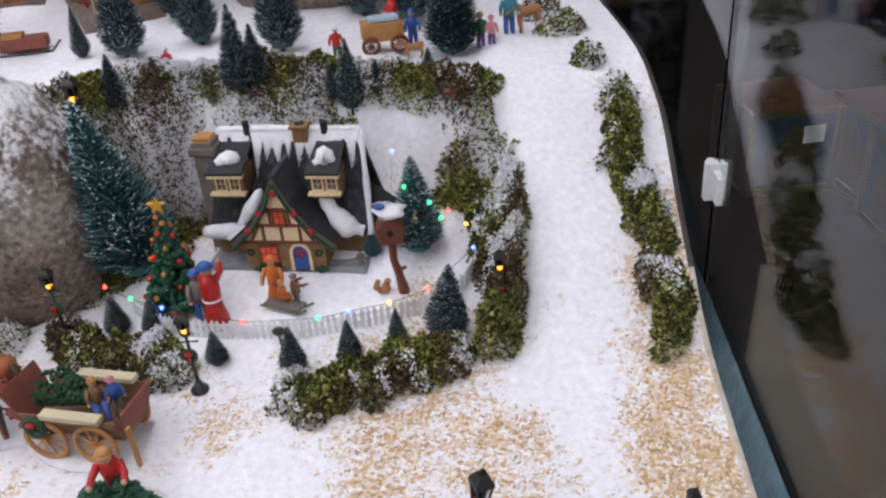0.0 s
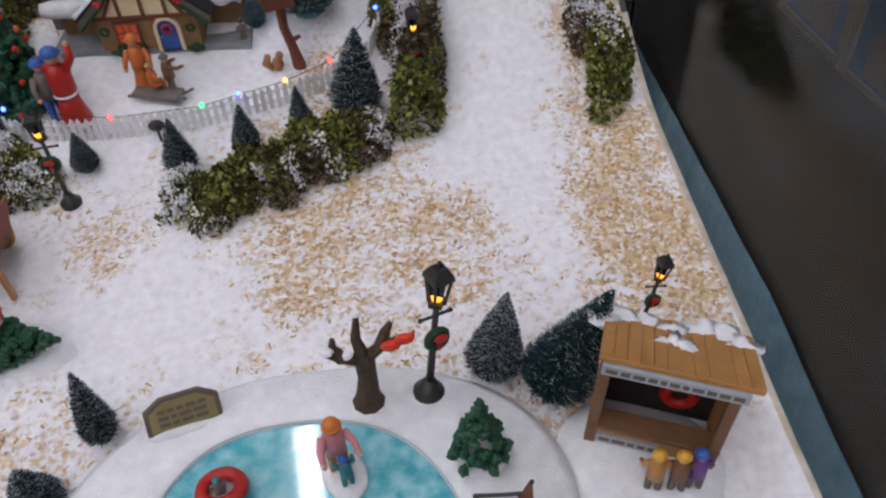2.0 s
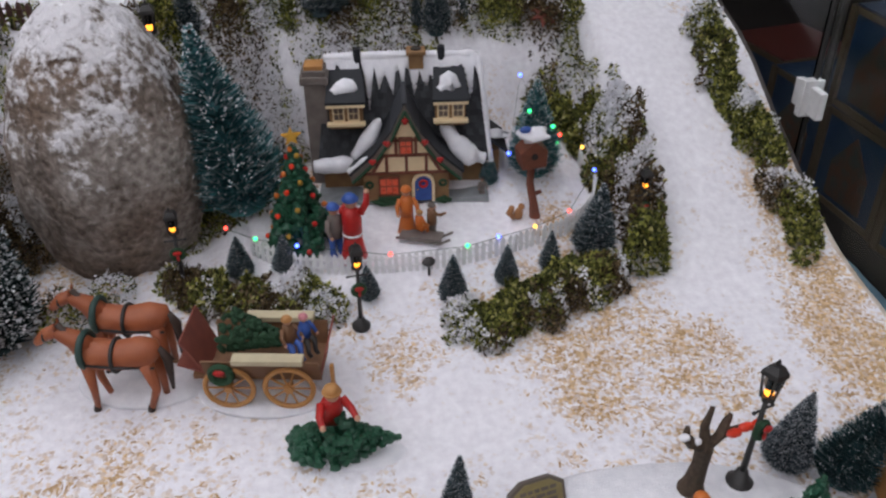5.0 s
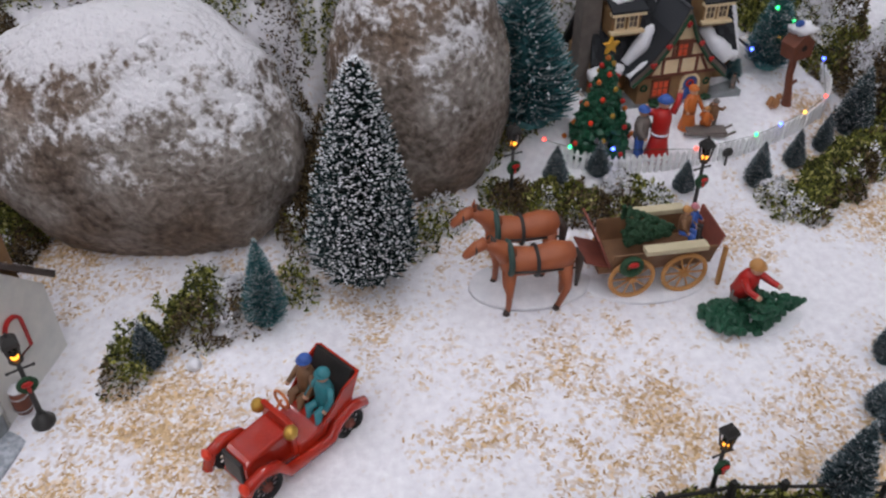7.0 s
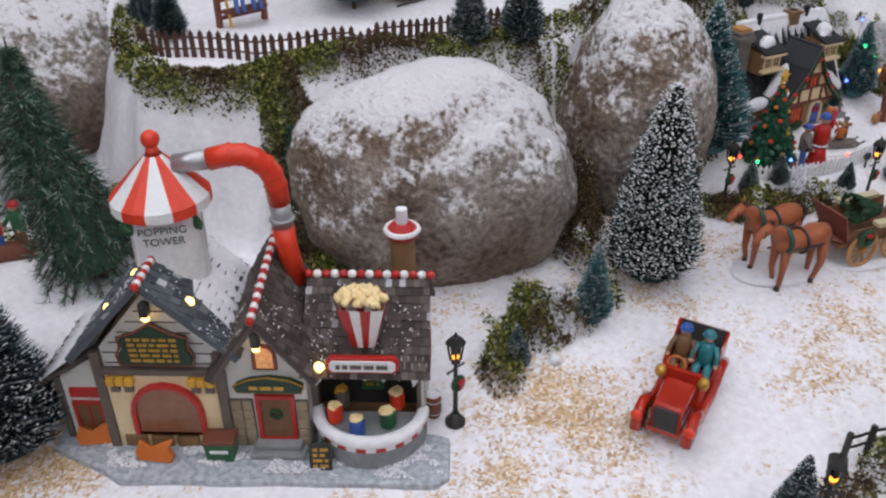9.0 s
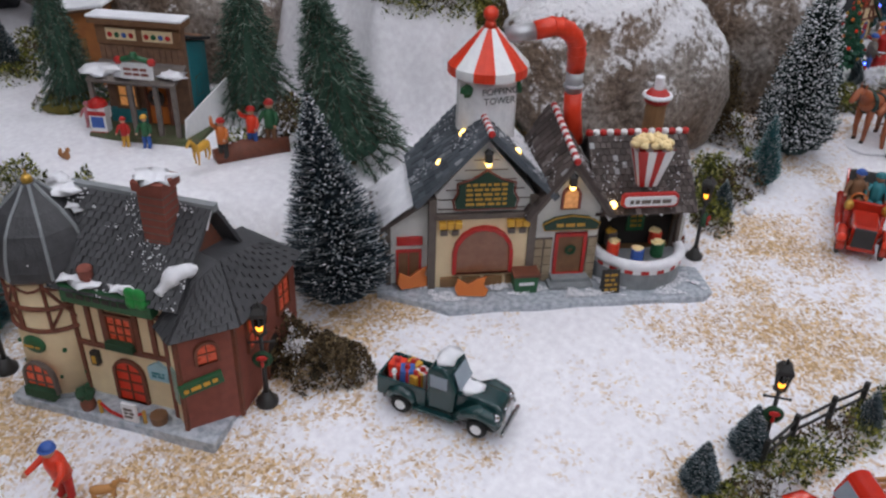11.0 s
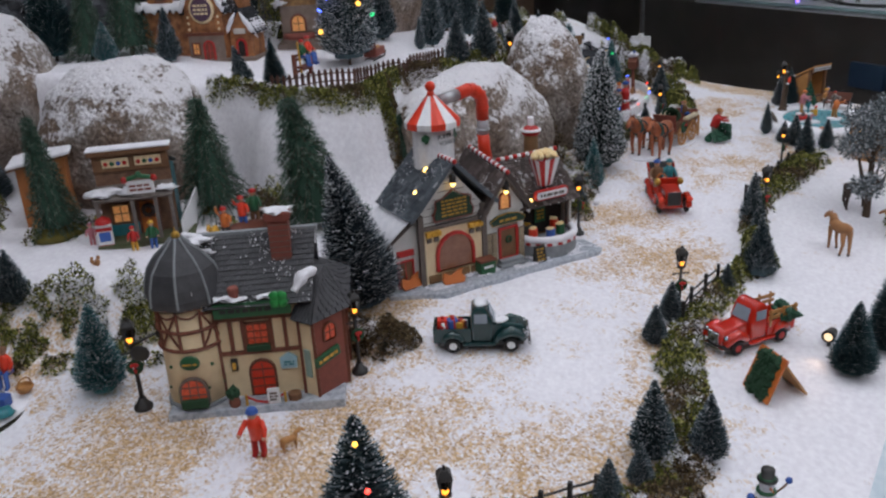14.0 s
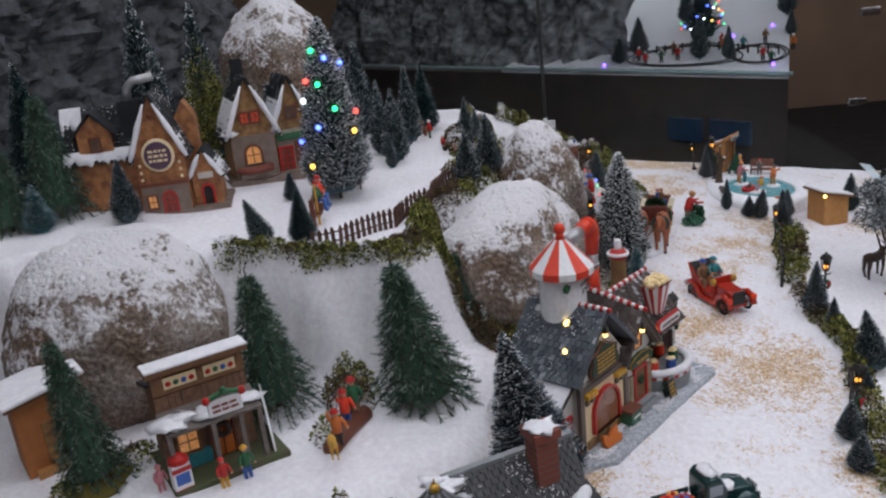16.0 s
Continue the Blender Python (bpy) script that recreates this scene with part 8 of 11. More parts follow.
build_pond()
PZ = 0.013
sg = thing("pond_sign", "dark brown toy sign with gold lettering bars on a snow foot", "sign", pose(-0.172, 0.46, pond_z(-0.172, 0.46) + 0.01, -28, 6, 12) @ Matrix.Diagonal((0.84, 0.9, 0.84, 1)))
part("frame", M().prism([(-0.031, 0.002), (0.031, 0.002), (0.031, 0.024), (0.016, 0.033), (-0.016, 0.033), (-0.031, 0.024)], -0.003, 0.003), TAUPE, sg, bevel=0.001)
part("face", M().prism([(-0.027, 0.005), (0.027, 0.005), (0.027, 0.022), (0.014, 0.03), (-0.014, 0.03), (-0.027, 0.022)], -0.0038, -0.0028), mat("olive_gold", (0.3, 0.24, 0.1), (0.22, 0.17, 0.07), scale=90, rough=0.5), sg)
part("lettering", bars_of_text(M(), 0, -0.004, 0.007, 0.04, 0.018, 3), TAUPE, sg)
part("snow_foot", M().ball((0, 0.002, 0.0), 0.01, 10, 0.2, 2, squash=(3.4, 1, 0.6)), SNOW, sg, smooth=True)

ok = thing("bare_tree", "bare brown toy tree with red cardinals on its branches", "tree", pose(-0.043, 0.45, pond_z(-0.043, 0.45) + 0.011, 3, 2, 0))
part("trunk", M().tube([(0, 0, -0.002), (0, 0, 0.01), (0.001, 0, 0.03), (0.0, 0, 0.052), (0.001, 0, 0.06)], [0.013, 0.0085, 0.0068, 0.0075, 0.005], 9), BARK, ok)
for a, b, c in [((0, 0, 0.052), (-0.014, -0.003, 0.062), (-0.026, -0.004, 0.072)), ((0, 0, 0.055), (-0.004, 0.002, 0.075), (-0.002, 0.002, 0.098)), ((0, 0, 0.053), (0.014, 0, 0.066), (0.03, -0.002, 0.074)), ((-0.014, -0.003, 0.062), (-0.02, 0, 0.07), (-0.019, 0.002, 0.078)), ((0.012, 0, 0.064), (0.016, 0.004, 0.074), (0.02, 0.006, 0.08))]:
    part("branch", M().tube([a, b, c], [0.0052, 0.0036, 0.0018], 7), BARK, ok)

for x, z in ((0.018, 0.071), (0.027, 0.076)):
    part("cardinal", M().ball((x, -0.006, z), 0.0048, 8, squash=(1.5, 0.8, 0.9)).cone((x + 0.005, -0.006, z + 0.002), (x + 0.007, -0.006, z + 0.008), 0.002, 0.0003, 5), ORANGE_RED, ok, "red bird")
for x, y, z, r in ((-0.024, -0.004, 0.073, 0.004), (-0.002, 0.002, 0.1, 0.003), (-0.012, -0.003, 0.065, 0.0042)):
    part("snow", M().ball((x, y, z), r, 7, squash=(1.3, 1, 0.7)), SNOW, ok)

bn = thing("park_bench", "dark brown slatted toy bench with iron ends", "bench", pose(0.019, 0.319, pond_z(0.019, 0.319) + 0.011, 0, 0, -104) @ Matrix.Diagonal((0.86, 0.98, 0.85, 1)))
for k in range(4):
    part("seat_slat", M().box(-0.035, -0.014 + k * 0.0065, 0.017, 0.035, -0.0092 + k * 0.0065, 0.0192), TIMBER, bn)
for k in range(4):
    part("back_slat", M().slab((-0.035, 0.0135 + k * 0.0018, 0.022 + k * 0.0062), (0.035, 0.0135 + k * 0.0018, 0.022 + k * 0.0062), (0.035, 0.015 + k * 0.0018, 0.027 + k * 0.0062), (-0.035, 0.015 + k * 0.0018, 0.027 + k * 0.0062), 0.002), TIMBER, bn)
for x in (-0.034, 0.034):
    part("iron_end", M().tube([(x, -0.015, 0), (x, -0.013, 0.017), (x, 0.012, 0.017), (x, 0.02, 0.047)], 0.0018, 6).tube([(x, 0.012, 0.017), (x, 0.018, 0)], 0.0018, 6).tube([(x, -0.016, 0.026), (x, 0.0, 0.027), (x, 0.015, 0.03)], 0.0016, 6).tube([(x, -0.014, 0.017), (x, -0.016, 0.026)], 0.0016, 6), BLACK, bn)
doll("figurine", "toy doll with red hat seated on the bench", 0.016, 0.327, 0.045, "grey", "grey", "red", -104, pond_z(0.016, 0.327) + 0.014, sit=True)

for x, y, rz, sx, sy in [(-0.068, 0.397, 15, 0.9, 1.25), (-0.102, 0.325, 5, 0.95, 1.1), (-0.152, 0.386, -8, 0.95, 1.75)]:
    solid("snow_disc", M().lathe([(0.0165, 0), (0.016, 0.004), (0.01, 0.0055)], 20).move(Matrix.Diagonal((sx, sy, 1, 1))), SNOW, "white snow foot under skating dolls", "base", pose(x, y, pond_z(x, y) + 0.0085, 0, 0, rz), "skating doll feet", smooth=True)
for x, y, h, c, l, ht, rz, nm, kw in [(-0.07, 0.404, 0.062, "pink", "tan", "amber", 10, "toy doll in pink with amber hair skating on the ice", dict(arms=(50, 60), bend=10)), (-0.066, 0.388, 0.036, "teal", "teal", "blue", 190, "toy child in teal with a blue cap skating on the ice", dict(arms=(40, 40))),
                                     (-0.104, 0.327, 0.058, "amber", "tan", "grey", 60, "toy doll in orange coat skating with arms spread", dict(arms=(85, 80), bend=30)), (-0.155, 0.371, 0.04, "yellow", "pink", "orange", 170, "toy child in yellow sitting behind a red tube", dict(arms=(60, 60), sit=True)), (-0.148, 0.398, 0.026, "grey", "grey", "teal", 190, "toy child in grey curled in the red tube", dict(sit=True))]:
    doll("figurine", nm, x, y, h, c, l, ht, rz, pond_z(x, y) + PZ, "skating dolls", **kw)
solid("snow_tube", M().ring((0, 0, 0.005), 0.013, 0.005, 22, 8, "z"), [COATS["red"]], "red toy snow tube on the ice", "tube", pose(-0.148, 0.4, pond_z(-0.148, 0.4) + 0.014, -12, 0, 0), smooth=True)
lumpy_tree("potted_tree", "small green resin fir on a snow foot beside the pond", 0.024, 0.389, 0.066, 0.02, 0, 0, RESIN, pond_z(0.024, 0.389) + 0.012)
solid("leaf", M().prism([(0.013 * math.sin(math.pi * k / 5) * (1 if k % 2 == 0 else 0.6), 0.013 * math.cos(math.pi * k / 5) * (1 if k % 2 == 0 else 0.6)) for k in range(10)][::-1], -0.0015, 0.0015), COATS["amber"], "orange paper leaf on the pond bank", "leaf", pose(-0.226, 0.347, pond_z(-0.226, 0.347) + 0.013, -78, 0, 20))


def build_kiosk():
    k = thing("rental_kiosk", "tan wooden toy skate kiosk with snow-patched sloping roof and grey sign", "kiosk", pose(0.103, 0.396, g(0.12, 0.39) + 0.004, 0, 3, -27.5) @ Matrix.Diagonal((0.845, 0.845, 0.845, 1)))
    part("snow_base", M().lathe([(0.07, -0.006), (0.069, 0.002), (0.05, 0.004)], 30, (0.045, -0.012, 0)).move(Matrix.Diagonal((1, 0.85, 1, 1))), SNOW, k, smooth=True)
    part("back_wall", M().box(0, 0.06, 0.002, 0.1, 0.064, 0.072), TAN, k)
    for x in (0.0, 0.096):
        part("side_wall", M().add([(x, 0, 0.002), (x, 0.062, 0.002), (x, 0.062, 0.072), (x, 0, 0.114), (x + 0.004, 0, 0.002), (x + 0.004, 0.062, 0.002), (x + 0.004, 0.062, 0.072), (x + 0.004, 0, 0.114)], [(3, 2, 1, 0), (4, 5, 6, 7), (0, 4, 7, 3), (1, 2, 6, 5), (3, 7, 6, 2)]), TAN, k)
        part("front_post", M().box(x - 0.003, -0.006, 0.002, x + 0.006, 0.002, 0.116), BROWN, k, bevel=0.0008)
    part("counter_front", M().box(0, -0.003, 0.002, 0.1, 0.002, 0.026), TAN, k)
    part("counter", M().box(-0.002, -0.008, 0.026, 0.102, 0.012, 0.03), BROWN, k, bevel=0.0008)
    part("rental_board", M().box(0.006, -0.0055, 0.006, 0.056, -0.003, 0.016), mat("grey_sign", (0.42, 0.45, 0.48), rough=0.6), k, "grey notice with lettering bars")
    part("lettering", bars_of_text(M(), 0.031, -0.0056, 0.007, 0.044, 0.008, 1), TAUPE, k)
    part("inside", M().box(0.004, 0.04, 0.002, 0.096, 0.0595, 0.07), DARK, k)
    rf = part("roof", M().slab((-0.005, -0.014, 0.123), (0.111, -0.014, 0.123), (0.111, 0.07, 0.0773), (-0.005, 0.07, 0.0773), 0.004), TAN, k, "tan plank roof")
    for i in range(12):
        x0 = -0.005 + i * 0.0097
        part("plank", M().slab((x0, -0.015, 0.1275), (x0 + 0.0093, -0.015, 0.1275), (x0 + 0.0093, 0.071, 0.0811), (x0, 0.071, 0.0811), 0.0016 + 0.0006 * (i % 3)), TAN, rf)
    part("sign_board", M().box(-0.002, -0.0175, 0.112, 0.103, -0.0135, 0.1235), bpy.data.materials["grey_sign"], k, "long grey sign with lettering bars", bevel=0.0008)
    part("lettering", bars_of_text(M(), 0.05, -0.0177, 0.114, 0.098, 0.008, 1), TAUPE, k)
    heap(k, [(x, y, 0.129 - (y + 0.014) * 0.538, r) for x, y, r in [(0.006, 0.058, 0.013), (0.026, 0.06, 0.011), (0.048, 0.053, 0.008), (0.07, 0.06, 0.012), (0.09, 0.06, 0.012), (0.102, 0.05, 0.01), (0.05, 0.03, 0.01), (0.058, 0.026, 0.008), (-0.006, 0.05, 0.01)]], 71, flat=0.2)
    part("wreath", M().ring((0.066, 0.036, 0.036), 0.012, 0.0045, 16, 6, "y"), RED, k, "red wreath in the kiosk")
    return k


build_kiosk()
for x, y, c, ht in [(0.132, 0.348, "tan", "yellow"), (0.147, 0.344, "brown", "yellow"), (0.159, 0.343, "purple", "blue")]:
    doll("figurine", "toy child in " + c + " coat before the kiosk", x, y, 0.048, c, "grey", ht, 160, g(x, y) + 0.008, "children at the kiosk")

# ---- motor cars ----
RUBBER = mat("black_tyre", (0.015, 0.015, 0.015), rough=0.8)
CHROME = mat("chrome", (0.6, 0.6, 0.62), rough=0.15, metal=1.0)
TRUCK_GREEN = mat("dark_green_paint", (0.012, 0.05, 0.05), (0.008, 0.035, 0.036), scale=40, rough=0.25, coat=0.4)
TRUCK_RED = mat("gloss_red_paint", (0.62, 0.035, 0.014), (0.5, 0.02, 0.01), scale=40, rough=0.15, coat=0.7)
WINDSHIELD = mat("pale_windshield", (0.3, 0.36, 0.42), rough=0.1)
LIT = mat("lit_headlamp", (1, 0.75, 0.45), glow=1.2, bump=0)


def tyre(parent, x, y, z, r, hub=None):
    w = part("wheel", M().ring((x, y, z), r * 0.72, r * 0.3, 20, 8, "y"), RUBBER, parent, "black tyre", smooth=True)
    part("hub", M().cone((x, y - r * 0.25, z), (x, y + r * 0.25, z), r * 0.55, r * 0.5, 12), hub or WHITE, w)
    return w


def pickup(name, label, x, y, rz, paint, hub, s=1.0, lit=False):
    """A rounded old pick-up truck heading +x, 0.137 long."""
    t = thing(name, label, "truck", pose(x, y, g(x, y), 0, 0, rz) @ Matrix.Diagonal((s, s, s, 1)))
    part("chassis", M().box(-0.062, -0.019, 0.009, 0.06, 0.019, 0.014), BLACK, t)
    hood = M().prism([(0.012, 0.014), (0.062, 0.014), (0.066, 0.022), (0.064, 0.032), (0.056, 0.038), (0.012, 0.042)], -0.014, 0.014)
    part("hood", hood, paint, t, bevel=0.004)
    part("grille", M().box(0.0635, -0.01, 0.016, 0.0675, 0.01, 0.034), CHROME, t, "chrome grille", bevel=0.001)
    part("bumper", M().box(0.066, -0.024, 0.01, 0.07, 0.024, 0.015), CHROME, t, "chrome bumper", bevel=0.001)
    part("cab", M().prism([(-0.014, 0.014), (0.016, 0.014), (0.018, 0.042), (0.01, 0.062), (0.002, 0.068), (-0.008, 0.067), (-0.014, 0.06)], -0.021, 0.021), paint, t, bevel=0.004)
    part("windshield", M().slab((0.0195, -0.015, 0.043), (0.0195, 0.015, 0.043), (0.012, 0.013, 0.06), (0.012, -0.013, 0.06), 0.0012), WINDSHIELD, t, "pale windshield", bevel=0)
    for k in (-1, 1):
        part("side_window", M().box(-0.009, k * 0.0213 - 0.0005, 0.044, 0.009, k * 0.0213 + 0.0005, 0.058), WINDSHIELD, t)
        part("front_fender", M().tube([(0.062, k * 0.02, 0.018), (0.055, k * 0.021, 0.027), (0.042, k * 0.021, 0.031), (0.028, k * 0.021, 0.024), (0.018, k * 0.021, 0.014)], [0.005, 0.0075, 0.008, 0.0065, 0.004], 8), paint, t, smooth=True)
        part("rear_fender", M().tube([(-0.056, k * 0.021, 0.014), (-0.05, k * 0.022, 0.024), (-0.04, k * 0.022, 0.028), (-0.03, k * 0.022, 0.024), (-0.024, k * 0.021, 0.014)], [0.003, 0.005, 0.006, 0.005, 0.003], 8), paint, t, smooth=True)
        part("running_board", M().box(-0.026, k * 0.023 - 0.003, 0.011, 0.02, k * 0.023 + 0.003, 0.014), paint, t)
        part("bed_side", M().box(-0.066, k * 0.02 - 0.0015, 0.014, -0.014, k * 0.02 + 0.0015, 0.036), paint, t, bevel=0.0008)
        part("headlight", M().ball((0.06, k * 0.0195, 0.029), 0.0042, 9), LIT if lit else CHROME, t, "headlight")
        tyre(t, 0.042, k * 0.0225, 0.0105, 0.0105, hub)
        tyre(t, -0.04, k * 0.0225, 0.0105, 0.0105, hub)
    part("bed_floor", M().box(-0.066, -0.02, 0.014, -0.014, 0.02, 0.018), paint, t)
    part("tailgate", M().box(-0.068, -0.02, 0.014, -0.065, 0.02, 0.036), paint, t)
    return t


pickup("pickup_truck", "dark green toy pick-up truck loaded with presents", -1.386, 0.791, -70, TRUCK_GREEN, WHITE)
zt = g(-1.386, 0.791)
ca, sa = math.cos(math.radians(-70)), math.sin(math.radians(-70))
for lx, ly, w, hh, c in [(-0.055, 0.0, 0.014, 0.016, "orange"), (-0.04, -0.008, 0.013, 0.018, "blue"), (-0.042, 0.009, 0.013, 0.014, "yellow"), (-0.028, 0.003, 0.012, 0.013, "white"), (-0.054, -0.01, 0.01, 0.012, "red"), (-0.03, -0.01, 0.01, 0.016, "yellow")]:
    pr = thing("present", c + " wrapped toy present in the truck bed", "present", pose(-1.386 + lx * ca - ly * sa, 0.791 + lx * sa + ly * ca, zt + 0.018, 0, 0, rnd.uniform(0, 90)) @ Matrix.Diagonal((1.1, 1.1, 1.55, 1)), "presents in the truck")
    part("box", M().box(-w / 2, -w / 2, 0, w / 2, w / 2, hh), COATS[c], pr, bevel=0.0006)
    part("ribbon", M().box(-w / 2 - 0.0004, -0.0012, 0, w / 2 + 0.0004, 0.0012, hh + 0.0004).ball((0, 0, hh), 0.003, 6), COATS["red" if c != "red" else "white"], pr)
solid("truck_snow", M().ball((0.02, 0, 0.04), 0.012, 10, 0.3, 2, squash=(1.6, 1.1, 0.22)).ball((0.0, 0, 0.068), 0.012, 10, 0.3, 4, squash=(0.9, 1.3, 0.25)), SNOW, "snow lying on the truck's hood and roof", "snow", pose(-1.386, 0.791, zt, 0, 0, -70), smooth=True)

rt = pickup("pickup_truck", "glossy red toy farm truck with tan stake sides", -1.232, 0.438, 138.6, TRUCK_RED, RED, 1.0, False)
for k in (-1, 1):
    for z in (0.04, 0.048):
        part("stake_rail", M().box(-0.068, k * 0.022 - 0.001, z, -0.014, k * 0.022 + 0.001, z + 0.005), TAN, rt)
    for x in (-0.064, -0.042, -0.018):
        part("stake", M().box(x, k * 0.0235 - 0.001, 0.03, x + 0.003, k * 0.0235 + 0.001, 0.056), TAN, rt)
lumpy_tree("truck_tree", "dark green cut fir in the red truck's bed", -1.196, 0.406, 0.05, 0.018, -40, 75, RESIN, g(-1.2, 0.41) + 0.036, False)


CAR_RED = mat("brick_red_paint", (0.5, 0.032, 0.012), (0.3, 0.016, 0.008), scale=35, rough=0.22, coat=0.4, spec=0.3)


def vintage_car():
    c = thing("vintage_car", "open red toy vintage car with brass lamps and black seat", "car", pose(-0.777, 0.629, g(-0.777, 0.629) - 0.003, 0, 0, 203) @ Matrix.Diagonal((1.05, 1.05, 1.05, 1)))
    part("frame", M().box(-0.055, -0.016, 0.012, 0.058, 0.016, 0.017), CAR_RED, c)
    part("hood", M().prism([(0.012, 0.016), (0.056, 0.016), (0.056, 0.038), (0.05, 0.042), (0.012, 0.046)], -0.015, 0.015), CAR_RED, c, bevel=0.003)
    part("radiator", M().box(0.0555, -0.012, 0.017, 0.059, 0.012, 0.042), BLACK, c, bevel=0.001)
    part("dashboard", M().box(0.008, -0.019, 0.016, 0.013, 0.019, 0.056), CAR_RED, c, bevel=0.001)
    part("body", M().prism([(-0.052, 0.016), (0.01, 0.016), (0.008, 0.026), (-0.014, 0.03), (-0.016, 0.036), (-0.052, 0.04)], -0.021, 0.021), CAR_RED, c, bevel=0.002)
    part("seat_back", M().slab((-0.036, -0.022, 0.036), (-0.036, 0.022, 0.036), (-0.052, 0.022, 0.07), (-0.052, -0.022, 0.07), -0.004), BLACK, c)
    part("tub", M().slab((-0.041, 0.024, 0.034), (-0.041, -0.024, 0.034), (-0.056, -0.024, 0.068), (-0.056, 0.024, 0.068), 0.003), CAR_RED, c)
    for k in (-1, 1):
        part("tub_side", M().slab((-0.016, k * 0.022, 0.034), (-0.041, k * 0.023, 0.034), (-0.056, k * 0.024, 0.068), (-0.04, k * 0.023, 0.06), 0.002 * k), CAR_RED, c)
        part("front_fender", M().tube([(0.068, k * 0.024, 0.016), (0.062, k * 0.025, 0.03), (0.048, k * 0.025, 0.035), (0.034, k * 0.025, 0.03), (0.024, k * 0.024, 0.014), (-0.022, k * 0.024, 0.013), (-0.03, k * 0.025, 0.028), (-0.044, k * 0.026, 0.036), (-0.06, k * 0.025, 0.028)], 0.0055, 7), CAR_RED, c, smooth=True)
        w = wheel(c, 0.046, k * 0.0245, 0.0155, 0.0155, material=RUBBER, spokes=10, t=0.003)
        w = wheel(c, -0.042, k * 0.0245, 0.0155, 0.0155, material=RUBBER, spokes=10, t=0.003)
        for x in (0.046, -0.042):
            part("hub", M().cone((x, k * 0.0225, 0.0155), (x, k * 0.0285, 0.0155), 0.0065, 0.003, 10), BRICK, c, "dark red wheel hub")
        part("brass_lamp", M().ball((0.014, k * 0.021, 0.05), 0.0065, 9, squash=(1, 0.9, 1.1)), GOLD, c, "brass lamp", smooth=True)
        part("headlight", M().ball((0.066, k * 0.025, 0.031), 0.006, 10, squash=(0.6, 1, 1)), ORANGE_RED, c, "round red headlight", smooth=True)
    part("steering_wheel", M().ring((-0.002, -0.01, 0.052), 0.0085, 0.0013, 16, 5, "x").tube([(-0.002, -0.01, 0.052), (0.01, -0.01, 0.04)], 0.0012, 5), COATS["amber"], c)
    return c


vintage_car()
zc = g(-0.777, 0.629) - 0.003
cc, sc = math.cos(math.radians(203)), math.sin(math.radians(203))
for lx, ly, col, ht in [(-0.032, -0.0125, "brown", "blue"), (-0.032, 0.0115, "teal", "teal")]:
    doll("figurine", "toy doll in " + col + " seated in the vintage car", -0.777 + lx * cc - ly * sc, 0.629 + lx * sc + ly * cc, 0.069, col, col, ht, 203 + 90, zc + 0.018, sit=True)

# ---- road side things by the shops ----
doll("clown_figurine", "toy figure in red overalls walking on the road", -1.704, 0.959, 0.075, "orange", "red", "blue", -70, bend=12, arms=(50, 30))
solid("dog_figurine", beast_mesh(0.032, legs=0.3, mane=False, neck=0.3), [COATS["tan"], COATS["tan"]], "pale tan toy dog on the road", "animal figurine", pose(-1.682, 0.93, g(-1.682, 0.93), 0, 0, -30), smooth=True)
bn2 = thing("litter_bin", "dark green toy bin with a white label bar", "bin", pose(-1.19, 0.856, g(-1.19, 0.856) + 0.006, 0, 0, -37))
part("body", M().prism([(-0.013, 0), (0.013, 0), (0.015, 0.022), (-0.015, 0.022)], -0.01, 0.01), GREEN, bn2, bevel=0.001)
part("lid", M().box(-0.016, -0.011, 0.022, 0.016, 0.011, 0.026), TIMBER, bn2, bevel=0.001)
part("label", M().box(-0.009, -0.0112, 0.012, 0.009, -0.0108, 0.016), WHITE, bn2)
ab = thing("menu_board", "black toy pavement board with gold lettering bars", "sign", pose(-1.122, 0.78, g(-1.122, 0.78) + 0.004, -12, 0, -37))
part("board", M().box(-0.011, -0.001, 0, 0.011, 0.001, 0.032), BLACK, ab, bevel=0.0006)
part("lettering", bars_of_text(M(), 0, -0.0011, 0.004, 0.015, 0.024, 4), GOLD, ab)
part("leg", M().slab((-0.01, 0.012, 0), (0.01, 0.012, 0), (0.01, 0.002, 0.03), (-0.01, 0.002, 0.03), 0.0015), BLACK, ab)
brl = thing("barrel", "brown toy barrel topped with snow by the shop", "barrel", pose(-0.993, 0.772, g(-0.993, 0.772) + 0.005))
part("cask", M().lathe([(0.0068, 0), (0.0085, 0.008), (0.0085, 0.018), (0.0068, 0.027)], 14), TIMBER, brl, smooth=True)
part("hoop", M().ring((0, 0, 0.006), 0.0083, 0.0008, 16, 5, "z").ring((0, 0, 0.021), 0.0083, 0.0008, 16, 5, "z"), SILVER, brl)
part("snow", M().ball((0, 0, 0.028), 0.0075, 9, 0.2, 1, squash=(1, 1, 0.5)), SNOW, brl, smooth=True)
for x, y, rz in ((-1.285, 0.945, -30), (-1.247, 0.888, -45)):
    solid("wood_cutout", M().prism([(-0.016, 0), (0.016, 0), (0.02, 0.008), (0.014, 0.014), (0.018, 0.024), (0.006, 0.02), (-0.004, 0.014), (-0.016, 0.02), (-0.02, 0.008)], -0.003, 0.003), COATS["amber"], "orange-tan wooden cutout leaning by the shop", "ornament", pose(x, y, g(x, y) + 0.006, -25, 0, rz), "wooden cutouts", bevel=0.0008)
solid("snow_lump", M().ball((0, 0, 0.004), 0.007, 8, 0.3, 2), SNOW, "small white lump of snow on the road", "snow", pose(-0.838, 0.754, g(-0.838, 0.754)), smooth=True)
